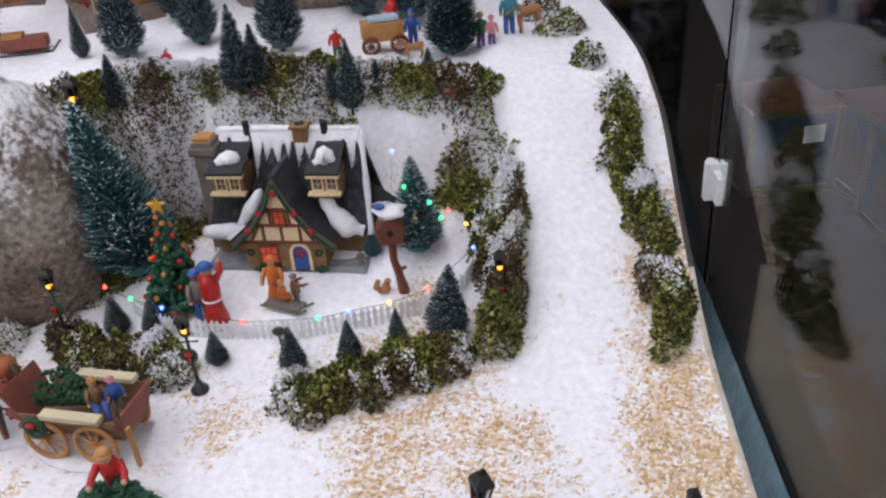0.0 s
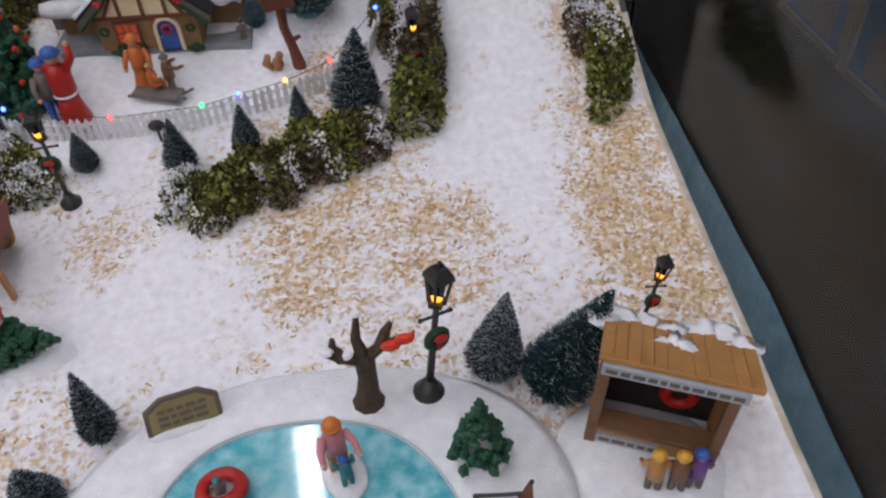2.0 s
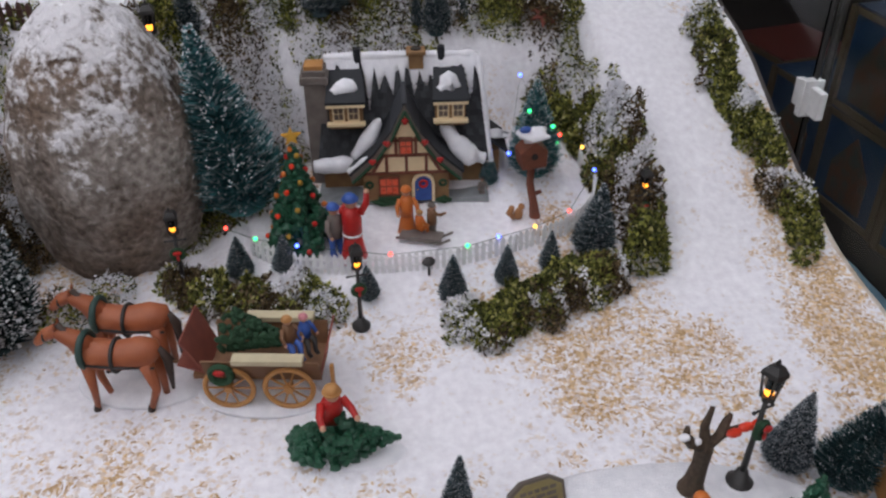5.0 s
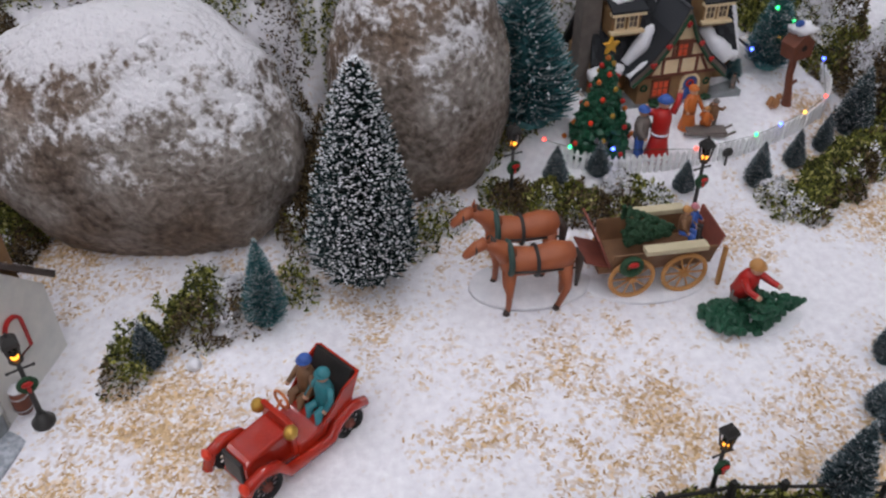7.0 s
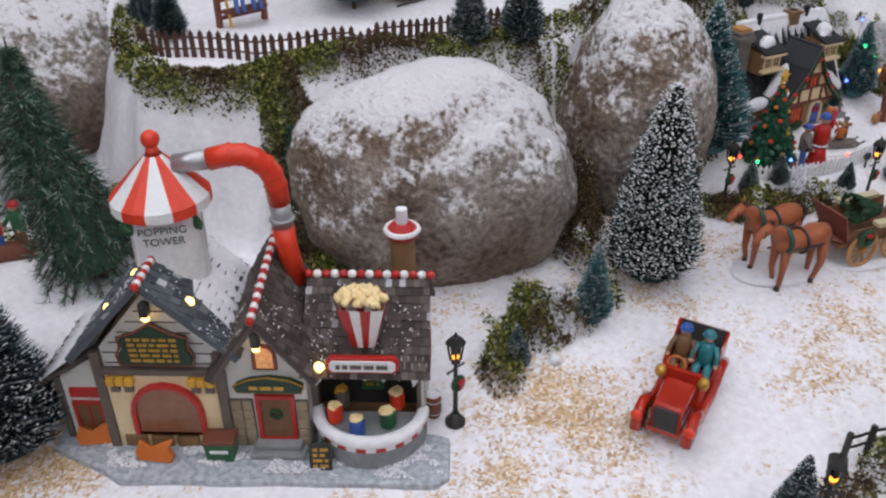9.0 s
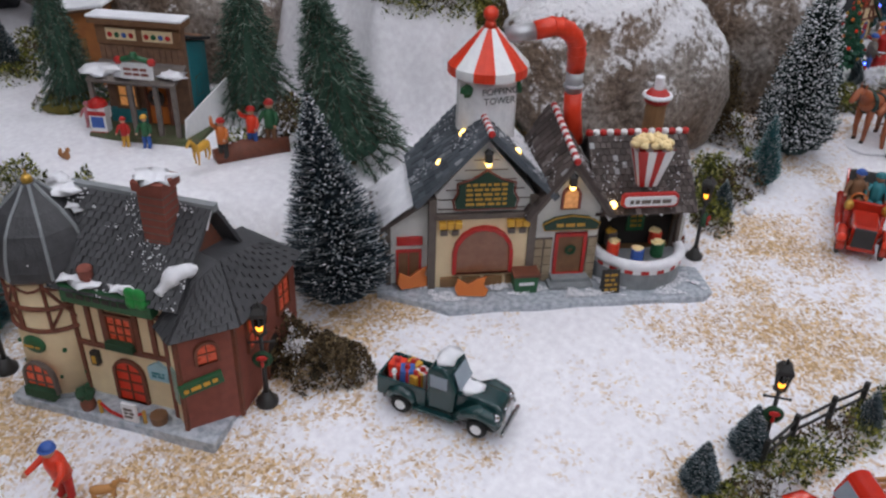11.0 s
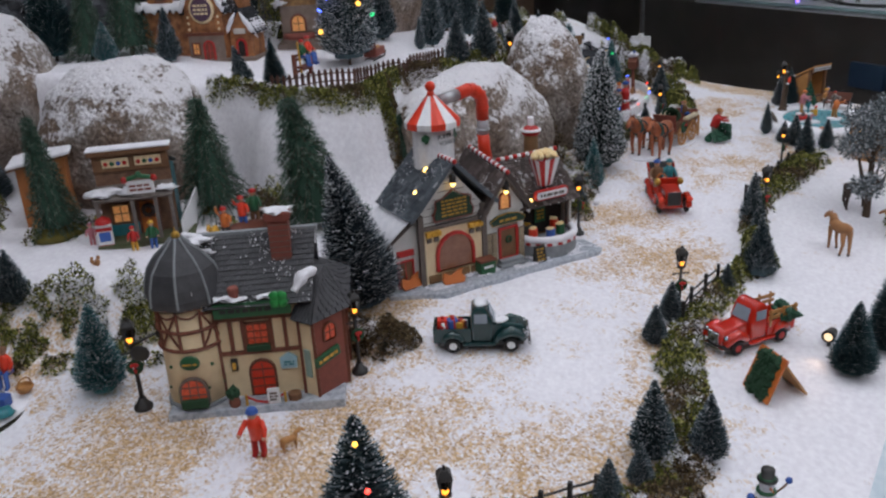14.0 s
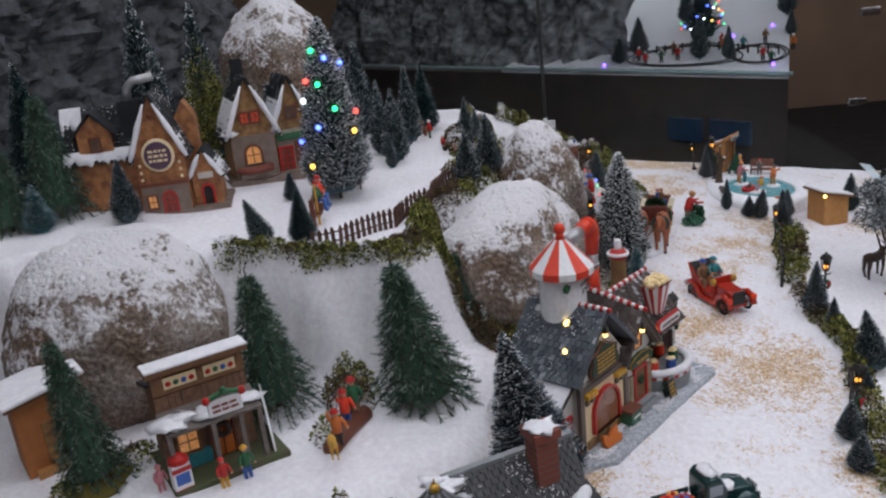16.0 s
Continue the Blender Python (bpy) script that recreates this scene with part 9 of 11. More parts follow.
solid("red_leaf", M().prism([(0.022 * math.sin(math.pi * k / 7) * (1 if k % 2 == 0 else 0.45), 0.02 * math.cos(math.pi * k / 7) * (1 if k % 2 == 0 else 0.45)) for k in range(14)][::-1], -0.002, 0.002), BRICK, "dry red-brown leaf on the upper snow", "leaf", pose(0.035, 1.071, g(0.035, 1.071) + 0.01, -50, 0, 10))
solid("wood_slice", M().cone((0, 0, -0.03), (0, 0, 0.02), 0.045, 0.043, 24).move(pose(0, 0, 0, 0, 70, 0)), TAN, "sawn tan log slice on the chips", "log", pose(-1.99, 1.14, g(-1.99, 1.14) + 0.008, 0, 0, 25) @ Matrix.Diagonal((0.65, 0.65, 0.65, 1)), bevel=0.002)

# rack of garlands, spotlight, snowman
rk = thing("garland_rack", "tan wooden toy rack hung with dark green garlands", "rack", pose(-1.349, 0.402, g(-1.349, 0.402), 0, 0, -140))
part("frame", M().slab((-0.026, -0.02, 0), (-0.018, -0.02, 0), (-0.018, 0.004, 0.056), (-0.026, 0.004, 0.056), 0.003).slab((0.018, -0.02, 0), (0.026, -0.02, 0), (0.026, 0.004, 0.056), (0.018, 0.004, 0.056), 0.003).slab((-0.026, 0.004, 0.05), (0.026, 0.004, 0.05), (0.026, 0.006, 0.058), (-0.026, 0.006, 0.058), 0.003).slab((-0.026, -0.018, 0.004), (0.026, -0.018, 0.004), (0.026, -0.015, 0.012), (-0.026, -0.015, 0.012), 0.003), COATS["amber"], rk)
part("prop", M().slab((-0.022, 0.044, 0), (0.022, 0.044, 0), (0.02, 0.006, 0.052), (-0.02, 0.006, 0.052), 0.003), TAN, rk)
gl, r3 = M(), random.Random(9)
for k in range(220):
    u, v = r3.random(), r3.random()
    gl.ball((-0.016 + 0.032 * u, -0.017 + 0.022 * v - 0.004, 0.004 + 0.05 * v), 0.0056, 5, 0.6, k)
part("garland", gl, WREATH, rk, "dark green garlands")
sp = thing("spotlight", "small black toy spotlight with a lit lens", "spotlight", pose(-1.2, 0.33, g(-1.2, 0.33), 0, 0, 0))
part("stand", M().cone((0, 0, 0), (0, 0, 0.014), 0.003, 0.002, 6), BLACK, sp)
part("housing", M().cone((0.014, -0.004, 0.017), (-0.006, 0.002, 0.017), 0.007, 0.0098, 14), BLACK, sp)
beam = bpy.data.lights.new("spot_beam", "SPOT")
beam.energy, beam.color, beam.spot_size, beam.spot_blend, beam.shadow_soft_size = 0.14, (1.0, 0.72, 0.5), math.radians(55), 0.6, 0.004
bo = new("spot_beam", beam)
bz = g(-1.2, 0.33) + 0.017
bo.matrix_world = look((-1.2085, 0.3325, bz + 0.001), (-1.3, 0.362, bz - 0.012))
part("lens", M().cone((-0.0062, 0.002, 0.017), (-0.0066, 0.0021, 0.017), 0.006, 0.006, 14), LIT, sp, "lit lens")
sm = solid("snowman", M().ball((0, 0, 0.02), 0.024, 14, 0.06, 1).ball((0, 0, 0.05), 0.0175, 14, 0.05, 2).ball((0, 0, 0.074), 0.0125, 12).ball((0.026, 0.004, 0.01), 0.01, 8, 0.2, 3)
           .lathe([(0.0165, 0.083), (0.0165, 0.085), (0.0105, 0.086), (0.011, 0.102), (0.002, 0.103)], 14, mat=1).ring((0, 0, 0.0865), 0.0108, 0.0022, 14, 5, "z", 2).ring((0, 0, 0.062), 0.013, 0.0035, 14, 6, "z", 2)
           .tube([(0.014, 0, 0.052), (0.026, -0.004, 0.066), (0.034, -0.006, 0.078)], 0.0018, 5, 3).ball((0.034, -0.006, 0.08), 0.006, 7, mat=4).tube([(-0.014, -0.002, 0.05), (-0.026, -0.006, 0.056)], 0.0018, 5, 3).ball((-0.029, -0.007, 0.058), 0.007, 7, mat=4)
           .cone((0, -0.012, 0.074), (0, -0.024, 0.073), 0.0025, 0.0004, 6, 5).ball((-0.012, -0.02, 0.004), 0.011, 8, mat=3, squash=(1, 1, 0.7)).ball((0.012, -0.02, 0.004), 0.011, 8, mat=3, squash=(1, 1, 0.7)),
           [SNOW, BLACK, GREEN, BROWN, BLUE, COATS["amber"]], "white toy snowman with black hat, green scarf and blue mittens", "snowman figurine", pose(-1.592, 0.392, g(-1.592, 0.392), 0, 0, -60) @ Matrix.Diagonal((0.66, 0.66, 0.66, 1)), smooth=True)

# ---- the snow-flocked leaf tree ----
ot = thing("snowy_tree", "dark branching toy tree with grey snow-dusted foliage", "tree", pose(-0.676, 0.267, g(-0.676, 0.267)))
r4 = random.Random(14)
part("trunk", M().tube([(0, 0, -0.003), (0.002, 0, 0.04), (-0.002, 0.002, 0.09), (0.0, 0, 0.17)], [0.0075, 0.006, 0.0052, 0.003], 8), BARK, ot)
CLUMPS = [(-0.085, 0.01, 0.085, 0.03), (-0.055, -0.03, 0.125, 0.032), (-0.035, 0.035, 0.15, 0.034), (0.0, 0.0, 0.2, 0.04), (0.03, -0.03, 0.215, 0.032), (0.025, 0.03, 0.185, 0.034), (0.065, 0.005, 0.18, 0.032), (0.06, -0.02, 0.125, 0.034), (0.035, 0.03, 0.13, 0.034), (-0.01, -0.045, 0.14, 0.03), (0.095, 0.0, 0.15, 0.028), (-0.03, 0.0, 0.17, 0.036)]
lf = M()
for x, y, z, r in CLUMPS:
    zs = max(0.05, z - 0.075)
    part("limb", M().tube([(0, 0, zs * 0.8 + 0.01), (x * 0.45, y * 0.45, zs + 0.01), (x * 0.85, y * 0.85, z - r * 0.45), (x, y, z)], [0.0032, 0.0026, 0.0018, 0.0008], 6), BARK, ot)
    for _ in range(620):
        d = Vector((r4.gauss(0, 1), r4.gauss(0, 1), r4.gauss(0, 1))).normalized()
        p = Vector((x, y, z)) + Vector((d.x, d.y, d.z * 0.72)) * r * (r4.random() ** 0.4) * (1 + 0.35 * noise.noise(d * 2.2 + Vector((x * 50, y * 50, z * 50))))
        e1 = (d + Vector((r4.uniform(-1, 1), r4.uniform(-1, 1), r4.uniform(-0.4, 0.8)))).normalized() * 0.0062
        e2 = e1.cross(Vector((r4.uniform(-1, 1), r4.uniform(-1, 1), r4.uniform(-1, 1)))).normalized() * 0.0013
        lf.add([p - e2, p + e2, p + e1 + e2 * 0.4, p + e1 - e2 * 0.4], [(0, 1, 2, 3)])
part("foliage", lf, island_ramp("dusted_foliage", [(0.0, (0.04, 0.05, 0.055)), (0.5, (0.13, 0.155, 0.165)), (0.8, (0.33, 0.36, 0.38)), (1.0, (0.7, 0.72, 0.75))]), ot)

# ---- small hut by the road fence ----
hut = thing("toy_hut", "small tan wooden toy hut with snow-covered lean roof", "hut", pose(-0.29, 0.253, g(-0.29, 0.253), 0, 0, -70))
part("wall", M().prism([(-0.034, -0.004), (0.034, -0.004), (0.034, 0.062), (-0.034, 0.078)], -0.03, 0.03), TAN, hut, bevel=0.001)
part("roof", M().slab((-0.042, -0.038, 0.081), (0.042, -0.038, 0.061), (0.042, 0.038, 0.061), (-0.042, 0.038, 0.081), 0.004), BROWN, hut)
part("snow", M().slab((-0.041, -0.037, 0.085), (0.041, -0.037, 0.065), (0.041, 0.037, 0.065), (-0.041, 0.037, 0.085), 0.005), SNOW, hut, bevel=0.002)
part("lamp", M().ball((-0.036, -0.032, 0.074), 0.004, 8), GLOW, hut, "small warm lamp")

# ---- upper village ----
GINGER = mat("gingerbread_paint", (0.44, 0.19, 0.07), (0.2, 0.075, 0.03), scale=75, rough=0.6, bump=0.8, grain=160, spread=0.3)
OCHRE_BOARD = mat("ochre_board", (0.36, 0.2, 0.07), (0.17, 0.085, 0.035), scale=80, rough=0.65, bump=0.8, grain=160, spread=0.3)
STONE_WALL = mat("grey_brown_stone", (0.26, 0.2, 0.16), (0.14, 0.1, 0.08), scale=50, rough=0.75)


def gable(h, x0, x1, y0, y1, ze, za, wall, roof, snow=True, over=0.007, seed=1.0):
    """A gabled block with its gable to the front."""
    xm = (x0 + x1) / 2
    part("wall", M().prism([(x0, 0), (x1, 0), (x1, ze), (xm, za), (x0, ze)], y0, y1), wall, h, bevel=0.0008)
    k = over * (za - ze) / (xm - x0)
    roof_slope(h, (x0 - over, y1 + over, ze - k), (x0 - over, y0 - over, ze - k), (xm, y0 - over, za + 0.001), (xm, y1 + over, za + 0.001), 9, 9, roof)
    roof_slope(h, (x1 + over, y0 - over, ze - k), (x1 + over, y1 + over, ze - k), (xm, y1 + over, za + 0.001), (xm, y0 - over, za + 0.001), 9, 9, roof)
    if snow:
        for xa, s in ((x0 - over, seed), (x1 + over, seed + 2)):
            foot, top = Vector((xa, y0 - over, ze - k + 0.005)), Vector((xm, y0 - over, za + 0.005))
            pts = [foot.lerp(top, q) + Vector((0, 0, 0.0015 * noise.noise(Vector((q * 9, s, 0))))) for q in (0, 0.15, 0.3, 0.5, 0.68, 0.84)]
            part("verge_snow", M().tube(pts, [0.003, 0.0055, 0.0045, 0.0055, 0.0035, 0.0015], 7), SNOW, h, "white snow", smooth=True)
        snow_sheet(h, (x0 - over, y1 + over, ze - k + 0.003), (x0 - over, y0 - over, ze - k + 0.003), (x0 + 0.25 * (x1 - x0), y0 - over, (ze + za) / 2 + 0.004), (x0 + 0.25 * (x1 - x0), y1 + over, (ze + za) / 2 + 0.004), seed, 0.012, 0.005, 14)
        snow_sheet(h, (x1 + over, y0 - over, ze - k + 0.003), (x1 + over, y1 + over, ze - k + 0.003), (x1 - 0.3 * (x1 - x0), y1 + over, (ze + za) / 2 + 0.004), (x1 - 0.3 * (x1 - x0), y0 - over, (ze + za) / 2 + 0.004), seed + 5, 0.012, 0.005, 14)


def build_gingerbread_shop():
    h = thing("bakery_house", "orange-brown toy bakery with tall gable, round sign and snowy eaves", "house", pose(-0.835, 1.687, g(-0.8, 1.68) - 0.003, 0, 0, -77) @ Matrix.Diagonal((1.04, 1.04, 1.1, 1)))
    part("foundation", M().box(-0.125, -0.005, -0.02, 0.15, 0.12, 0.004), STONE_WALL, h)
    part("left_wing", M().box(-0.115, 0.03, 0, 0.0, 0.115, 0.1), GINGER, h)
    roof_slope(h, (-0.122, 0.02, 0.097), (0.0, 0.02, 0.097), (0.0, 0.07, 0.182), (-0.122, 0.07, 0.182), 10, 14, SLATE)
    roof_slope(h, (0.0, 0.12, 0.097), (-0.122, 0.12, 0.097), (-0.122, 0.07, 0.182), (0.0, 0.07, 0.182), 8, 12, SLATE)
    snow_sheet(h, (-0.122, 0.018, 0.098), (0.0, 0.018, 0.098), (0.0, 0.03, 0.116), (-0.122, 0.03, 0.116), 3, 0.01, 0.007)
    snow_sheet(h, (-0.122, 0.05, 0.152), (-0.085, 0.05, 0.152), (-0.085, 0.07, 0.186), (-0.122, 0.07, 0.186), 5, 0.012, 0.005, 14)
    part("dormer", M().prism([(-0.092, 0.105), (-0.034, 0.105), (-0.034, 0.148), (-0.063, 0.176), (-0.092, 0.148)], 0.022, 0.07), GINGER, h)
    for s in (-1, 1):
        a = [(-0.063 + s * 0.037, 0.016, 0.141), (-0.063 + s * 0.037, 0.075, 0.141), (-0.063, 0.075, 0.18), (-0.063, 0.016, 0.18)]
        part("dormer_roof", M().slab(*(a if s > 0 else a[::-1]), 0.003), SLATE, h)
    opening(h, "dormer_window", -0.063, 0.022, 0.118, 0.014, 0.02, TIMBER, DIM_PANE)
    gable(h, 0.0, 0.085, 0.0, 0.11, 0.105, 0.2, GINGER, SLATE, True, 0.006, 2.0)
    part("stone_front", M().box(0.002, -0.002, 0.0, 0.083, 0.0, 0.05), STONE_WALL, h)
    part("string_course", M().box(-0.001, -0.005, 0.05, 0.086, 0.001, 0.056), TIMBER, h)
    s = part("round_sign", M().lathe([(0.028, 0), (0.028, 0.005), (0.024, 0.007)], 22).move(pose(0.0425, -0.001, 0.102, 90, 0, 0)), CREAM, h, "round wooden sign with pale lettering bars")
    part("sign_face", M().lathe([(0.0235, 0.007), (0.022, 0.0085)], 22).move(pose(0.0425, -0.001, 0.102, 90, 0, 0)), mat("dark_purple_face", (0.1, 0.05, 0.09)), s)
    part("lettering", bars_of_text(M(), 0.0425, -0.0098, 0.09, 0.032, 0.024, 3), CREAM, s)
    part("peak_ornament", M().ball((0.0425, -0.004, 0.168), 0.006, 8), TIMBER, h)
    opening(h, "door", 0.048, -0.002, 0.002, 0.02, 0.036, RED, BRICK, True, (1, 1), 0.003, 0.004, label="red arched door")
    opening(h, "window", 0.018, -0.002, 0.014, 0.013, 0.02, TIMBER, WARM_PANE)
    for x in (0.008, 0.076):
        part("candy_dots", M().ball((x, -0.003, 0.075), 0.003, 6).ball((x, -0.003, 0.087), 0.003, 6).ball((x, -0.003, 0.063), 0.003, 6), CREAM, h)
    gable(h, 0.088, 0.138, 0.02, 0.09, 0.055, 0.095, GINGER, SLATE, True, 0.005, 7.0)
    opening(h, "annex_door", 0.113, 0.02, 0.002, 0.016, 0.034, RED, DARK, True, (0, 0), 0.004, 0.004, label="red arched doorway")
    part("annex_sign", M().box(0.1, 0.014, 0.05, 0.126, 0.02, 0.06), mat("pale_sign", (0.6, 0.55, 0.5)), h)
    part("rear_gable", M().prism([(0.07, 0.05), (0.105, 0.05), (0.105, 0.15), (0.0875, 0.178), (0.07, 0.15)], 0.07, 0.115), GINGER, h)
    part("steam_pipe", M().tube([(0.0, 0.05, 0.19), (0.004, 0.05, 0.212), (0.016, 0.05, 0.222), (0.05, 0.05, 0.226)], 0.0075, 10), SILVER, h, "curved silver pipe", smooth=True)
    part("pipe_block", M().box(-0.016, 0.035, 0.12, 0.02, 0.075, 0.192), SLATE, h, "dark roof block", bevel=0.001)



build_gingerbread_shop()


def build_bakery():
    h = thing("toy_shop_house", "gabled toy shop with lit windows, red counter and snow-laden roofs", "house", pose(-0.629, 1.572, g(-0.6, 1.53) + 0.008, 0, 0, -63) @ Matrix.Diagonal((1.14, 1.08, 1.13, 1)))
    part("foundation", M().box(-0.012, -0.012, -0.02, 0.17, 0.11, 0.004), STONE_WALL, h)
    gable(h, 0.0, 0.08, 0.0, 0.1, 0.095, 0.185, OCHRE_BOARD, SLATE, True, 0.009, 3.0)
    gable(h, 0.082, 0.155, 0.012, 0.1, 0.085, 0.175, OCHRE_BOARD, SLATE, True, 0.009, 6.0)
    part("stone_front", M().box(0.001, -0.003, 0, 0.079, 0.0, 0.082), STONE_WALL, h)
    for x in (0.031, 0.05):
        opening(h, "gable_window", x, 0.0, 0.105, 0.013, 0.018, TIMBER, RED_PANE, False, (1, 1), 0.0025)
    opening(h, "shop_window", 0.036, -0.003, 0.03, 0.026, 0.032, TIMBER, WARM_PANE, True, (1, 1), 0.004, 0.004, label="lit arched shop window")
    part("counter", M().tube([(0.006, -0.004, 0.02), (0.02, -0.016, 0.02), (0.045, -0.018, 0.02), (0.066, -0.008, 0.02)], 0.007, 8), BRICK, h, "curved red counter", smooth=True)
    part("counter_base", M().box(0.008, -0.012, 0, 0.064, 0.0, 0.018), STONE_WALL, h)
    opening(h, "door", 0.098, 0.0095, 0.002, 0.02, 0.044, RED, BRICK, False, (1, 2), 0.004, 0.005, label="red door")
    opening(h, "window", 0.132, 0.0095, 0.018, 0.026, 0.034, TIMBER, BRICK, False, (2, 1), 0.003, 0.004)
    opening(h, "gable_window", 0.118, 0.012, 0.1, 0.018, 0.02, TIMBER, DIM_PANE)
    part("stone_front", M().box(0.084, 0.0095, 0, 0.154, 0.012, 0.08), mat("pale_stone", (0.5, 0.46, 0.38), (0.3, 0.26, 0.2), scale=90, rough=0.8, bump=0.8, grain=200), h, "pale stone front")
    part("awning", M().slab((0.084, 0.0, 0.062), (0.154, 0.0, 0.062), (0.154, 0.013, 0.072), (0.084, 0.013, 0.072), 0.003), GREEN, h)
    part("ridge_stub", M().box(0.035, 0.07, 0.16, 0.055, 0.09, 0.215), SLATE, h, bevel=0.001)
    heap(h, [(0.08, 0.03, 0.1, 0.014), (0.08, 0.06, 0.105, 0.016), (0.0, 0.0, 0.088, 0.012)], 22, flat=0.5)


build_bakery()

bt = brush_tree("christmas_tree", "tall flocked toy Christmas tree with coloured lights and yellow star", NEEDLE_BLUE, 0.35, 0.07, 9000, 1.0, 31, power=0.62, thin=0.0018,
                lights=[(0.75, 3.5, "blue"), (0.8, 2.6, "green"), (0.6, 3.0, "green"), (0.62, 2.2, "red"), (0.45, 3.6, "green"), (0.35, 2.9, "blue"), (0.3, 4.2, "yellow"), (0.25, 1.8, "blue"), (0.12, 2.6, "yellow"), (0.5, 2.0, "white"), (0.7, 5.0, "blue"), (0.4, 4.8, "red"), (0.2, 5.5, "green")])
bt.matrix_world = pose(-0.725, 1.34, g(-0.725, 1.34))
part("star", M().ball((0, 0, 0.274), 0.008, 8, 0.2), mat("star_yellow", (0.9, 0.6, 0.05), glow=1.5, bump=0), bt, "yellow star")
ft = brush_tree("christmas_tree", "dark blue-green toy Christmas tree with coloured lights at the roadside", NEEDLE_BLUE, 0.21, 0.062, 5600, 0.22, 32, thin=0.0013, power=0.8,
                lights=[(0.86, 3.6, "yellow"), (0.62, 3.9, "red"), (0.42, 4.0, "green"), (0.36, 3.5, "blue"), (0.22, 3.3, "yellow"), (0.3, 4.6, "red"), (0.1, 4.0, "blue")])
ft.matrix_world = pose(-1.83, 0.745, g(-1.83, 0.745))

# dolls on the upper bank
for x, y, c, l, ht, rz, h in [(-0.13, 1.21, "red", "green", "white", 0, 0.05), (-0.02, 1.27, "blue", "blue", "blue", 0, 0.06), (0.08, 1.235, "green", "purple", "tan", 20, 0.055), (0.095, 1.22, "pink", "purple", "pink", 0, 0.045), (0.125, 1.26, "teal", "blue", "brown", 0, 0.07),
                              (-0.36, 1.16, "red", "grey", "white", 0, 0.04), (-0.42, 1.13, "pink", "brown", "pink", 0, 0.03), (-0.3, 1.33, "grey", "grey", "grey", 0, 0.035), (-0.05, 1.33, "red", "green", "red", -70, 0.07), (0.02, 1.36, "green", "brown", "red", -70, 0.07)]:
    doll("figurine", "toy doll in " + c + " on the snowy upper bank", x, y, h, c, l, ht, rz, group="dolls on the upper bank")
ct = thing("market_cart", "tan toy market cart with dark wheels on the upper bank", "cart", pose(-0.065, 1.25, g(-0.065, 1.25), 0, 0, 10))
part("box", M().box(-0.03, -0.016, 0.018, 0.03, 0.016, 0.045), TAN, ct, bevel=0.001)
part("cover", M().box(-0.02, -0.014, 0.045, 0.026, 0.014, 0.052), mat("pale_blue_cloth", (0.4, 0.5, 0.6)), ct, bevel=0.003)
for x in (-0.02, 0.022):
    wheel(ct, x, -0.02, 0.014, 0.014, material=TIMBER)
solid("dog_figurine", beast_mesh(0.04, legs=0.3, mane=False, neck=0.2), [FAWN, FAWN], "brown toy dog beside the cart", "animal figurine", pose(-0.02, 1.225, g(-0.02, 1.225), 0, 0, 190), smooth=True)
sl = thing("toy_sleigh", "orange-red toy sleigh with tan bench on the upper bank", "sleigh", pose(-0.62, 1.33, g(-0.62, 1.33), 0, 0, 10))
part("tub", M().box(-0.04, -0.016, 0.008, 0.03, 0.016, 0.026), BRICK, sl, bevel=0.003)
part("bench", M().box(-0.036, -0.014, 0.026, -0.004, 0.014, 0.032), TAN, sl, bevel=0.001)
part("back", M().slab((-0.04, -0.016, 0.026), (-0.04, 0.016, 0.026), (-0.05, 0.016, 0.055), (-0.05, -0.016, 0.055), 0.003), BRICK, sl)
part("runner", M().tube([(-0.05, -0.012, 0.002), (0.035, -0.012, 0.002), (0.045, -0.012, 0.012)], 0.0018, 5).tube([(-0.05, 0.012, 0.002), (0.035, 0.012, 0.002), (0.045, 0.012, 0.012)], 0.0018, 5), BLACK, sl)
bx = thing("garden_bench", "dark wooden toy bench between two posts on the upper bank", "bench", pose(-0.9, 1.352, g(-0.9, 1.352), 0, 0, 6))
for x, mt in ((-0.036, TIMBER), (0.036, BRICK)):
    part("post", M().box(x - 0.0035, -0.004, 0, x + 0.0035, 0.004, 0.05), mt, bx, bevel=0.0008)
part("pole", M().cone((-0.022, -0.008, 0), (-0.03, -0.008, 0.075), 0.0022, 0.0018, 8), YELLOW, bx, "thin yellow pole")
for z in (0.012, 0.036, 0.044):
    part("slat", M().box(-0.034, -0.002, z, 0.034, 0.002, z + 0.005), TIMBER, bx)
part("seat", M().box(-0.034, -0.016, 0.022, 0.034, -0.001, 0.026), TIMBER, bx, bevel=0.0006)
doll("figurine", "seated toy doll in green coat on the dark bench", -0.912, 1.342, 0.058, "green", "blue", "red", 6, g(-0.9, 1.352) + 0.022, "dolls on the bench", sit=True)
doll("figurine", "seated toy doll in orange-red coat on the dark bench", -0.886, 1.344, 0.062, "orange", "blue", "red", 6, g(-0.9, 1.352) + 0.022, "dolls on the bench", sit=True)

# ---- the wooden shop on the mill terrace ----
WEATHERED = mat("weathered_brown_wood", (0.24, 0.13, 0.075), (0.13, 0.07, 0.045), scale=110, rough=0.8)


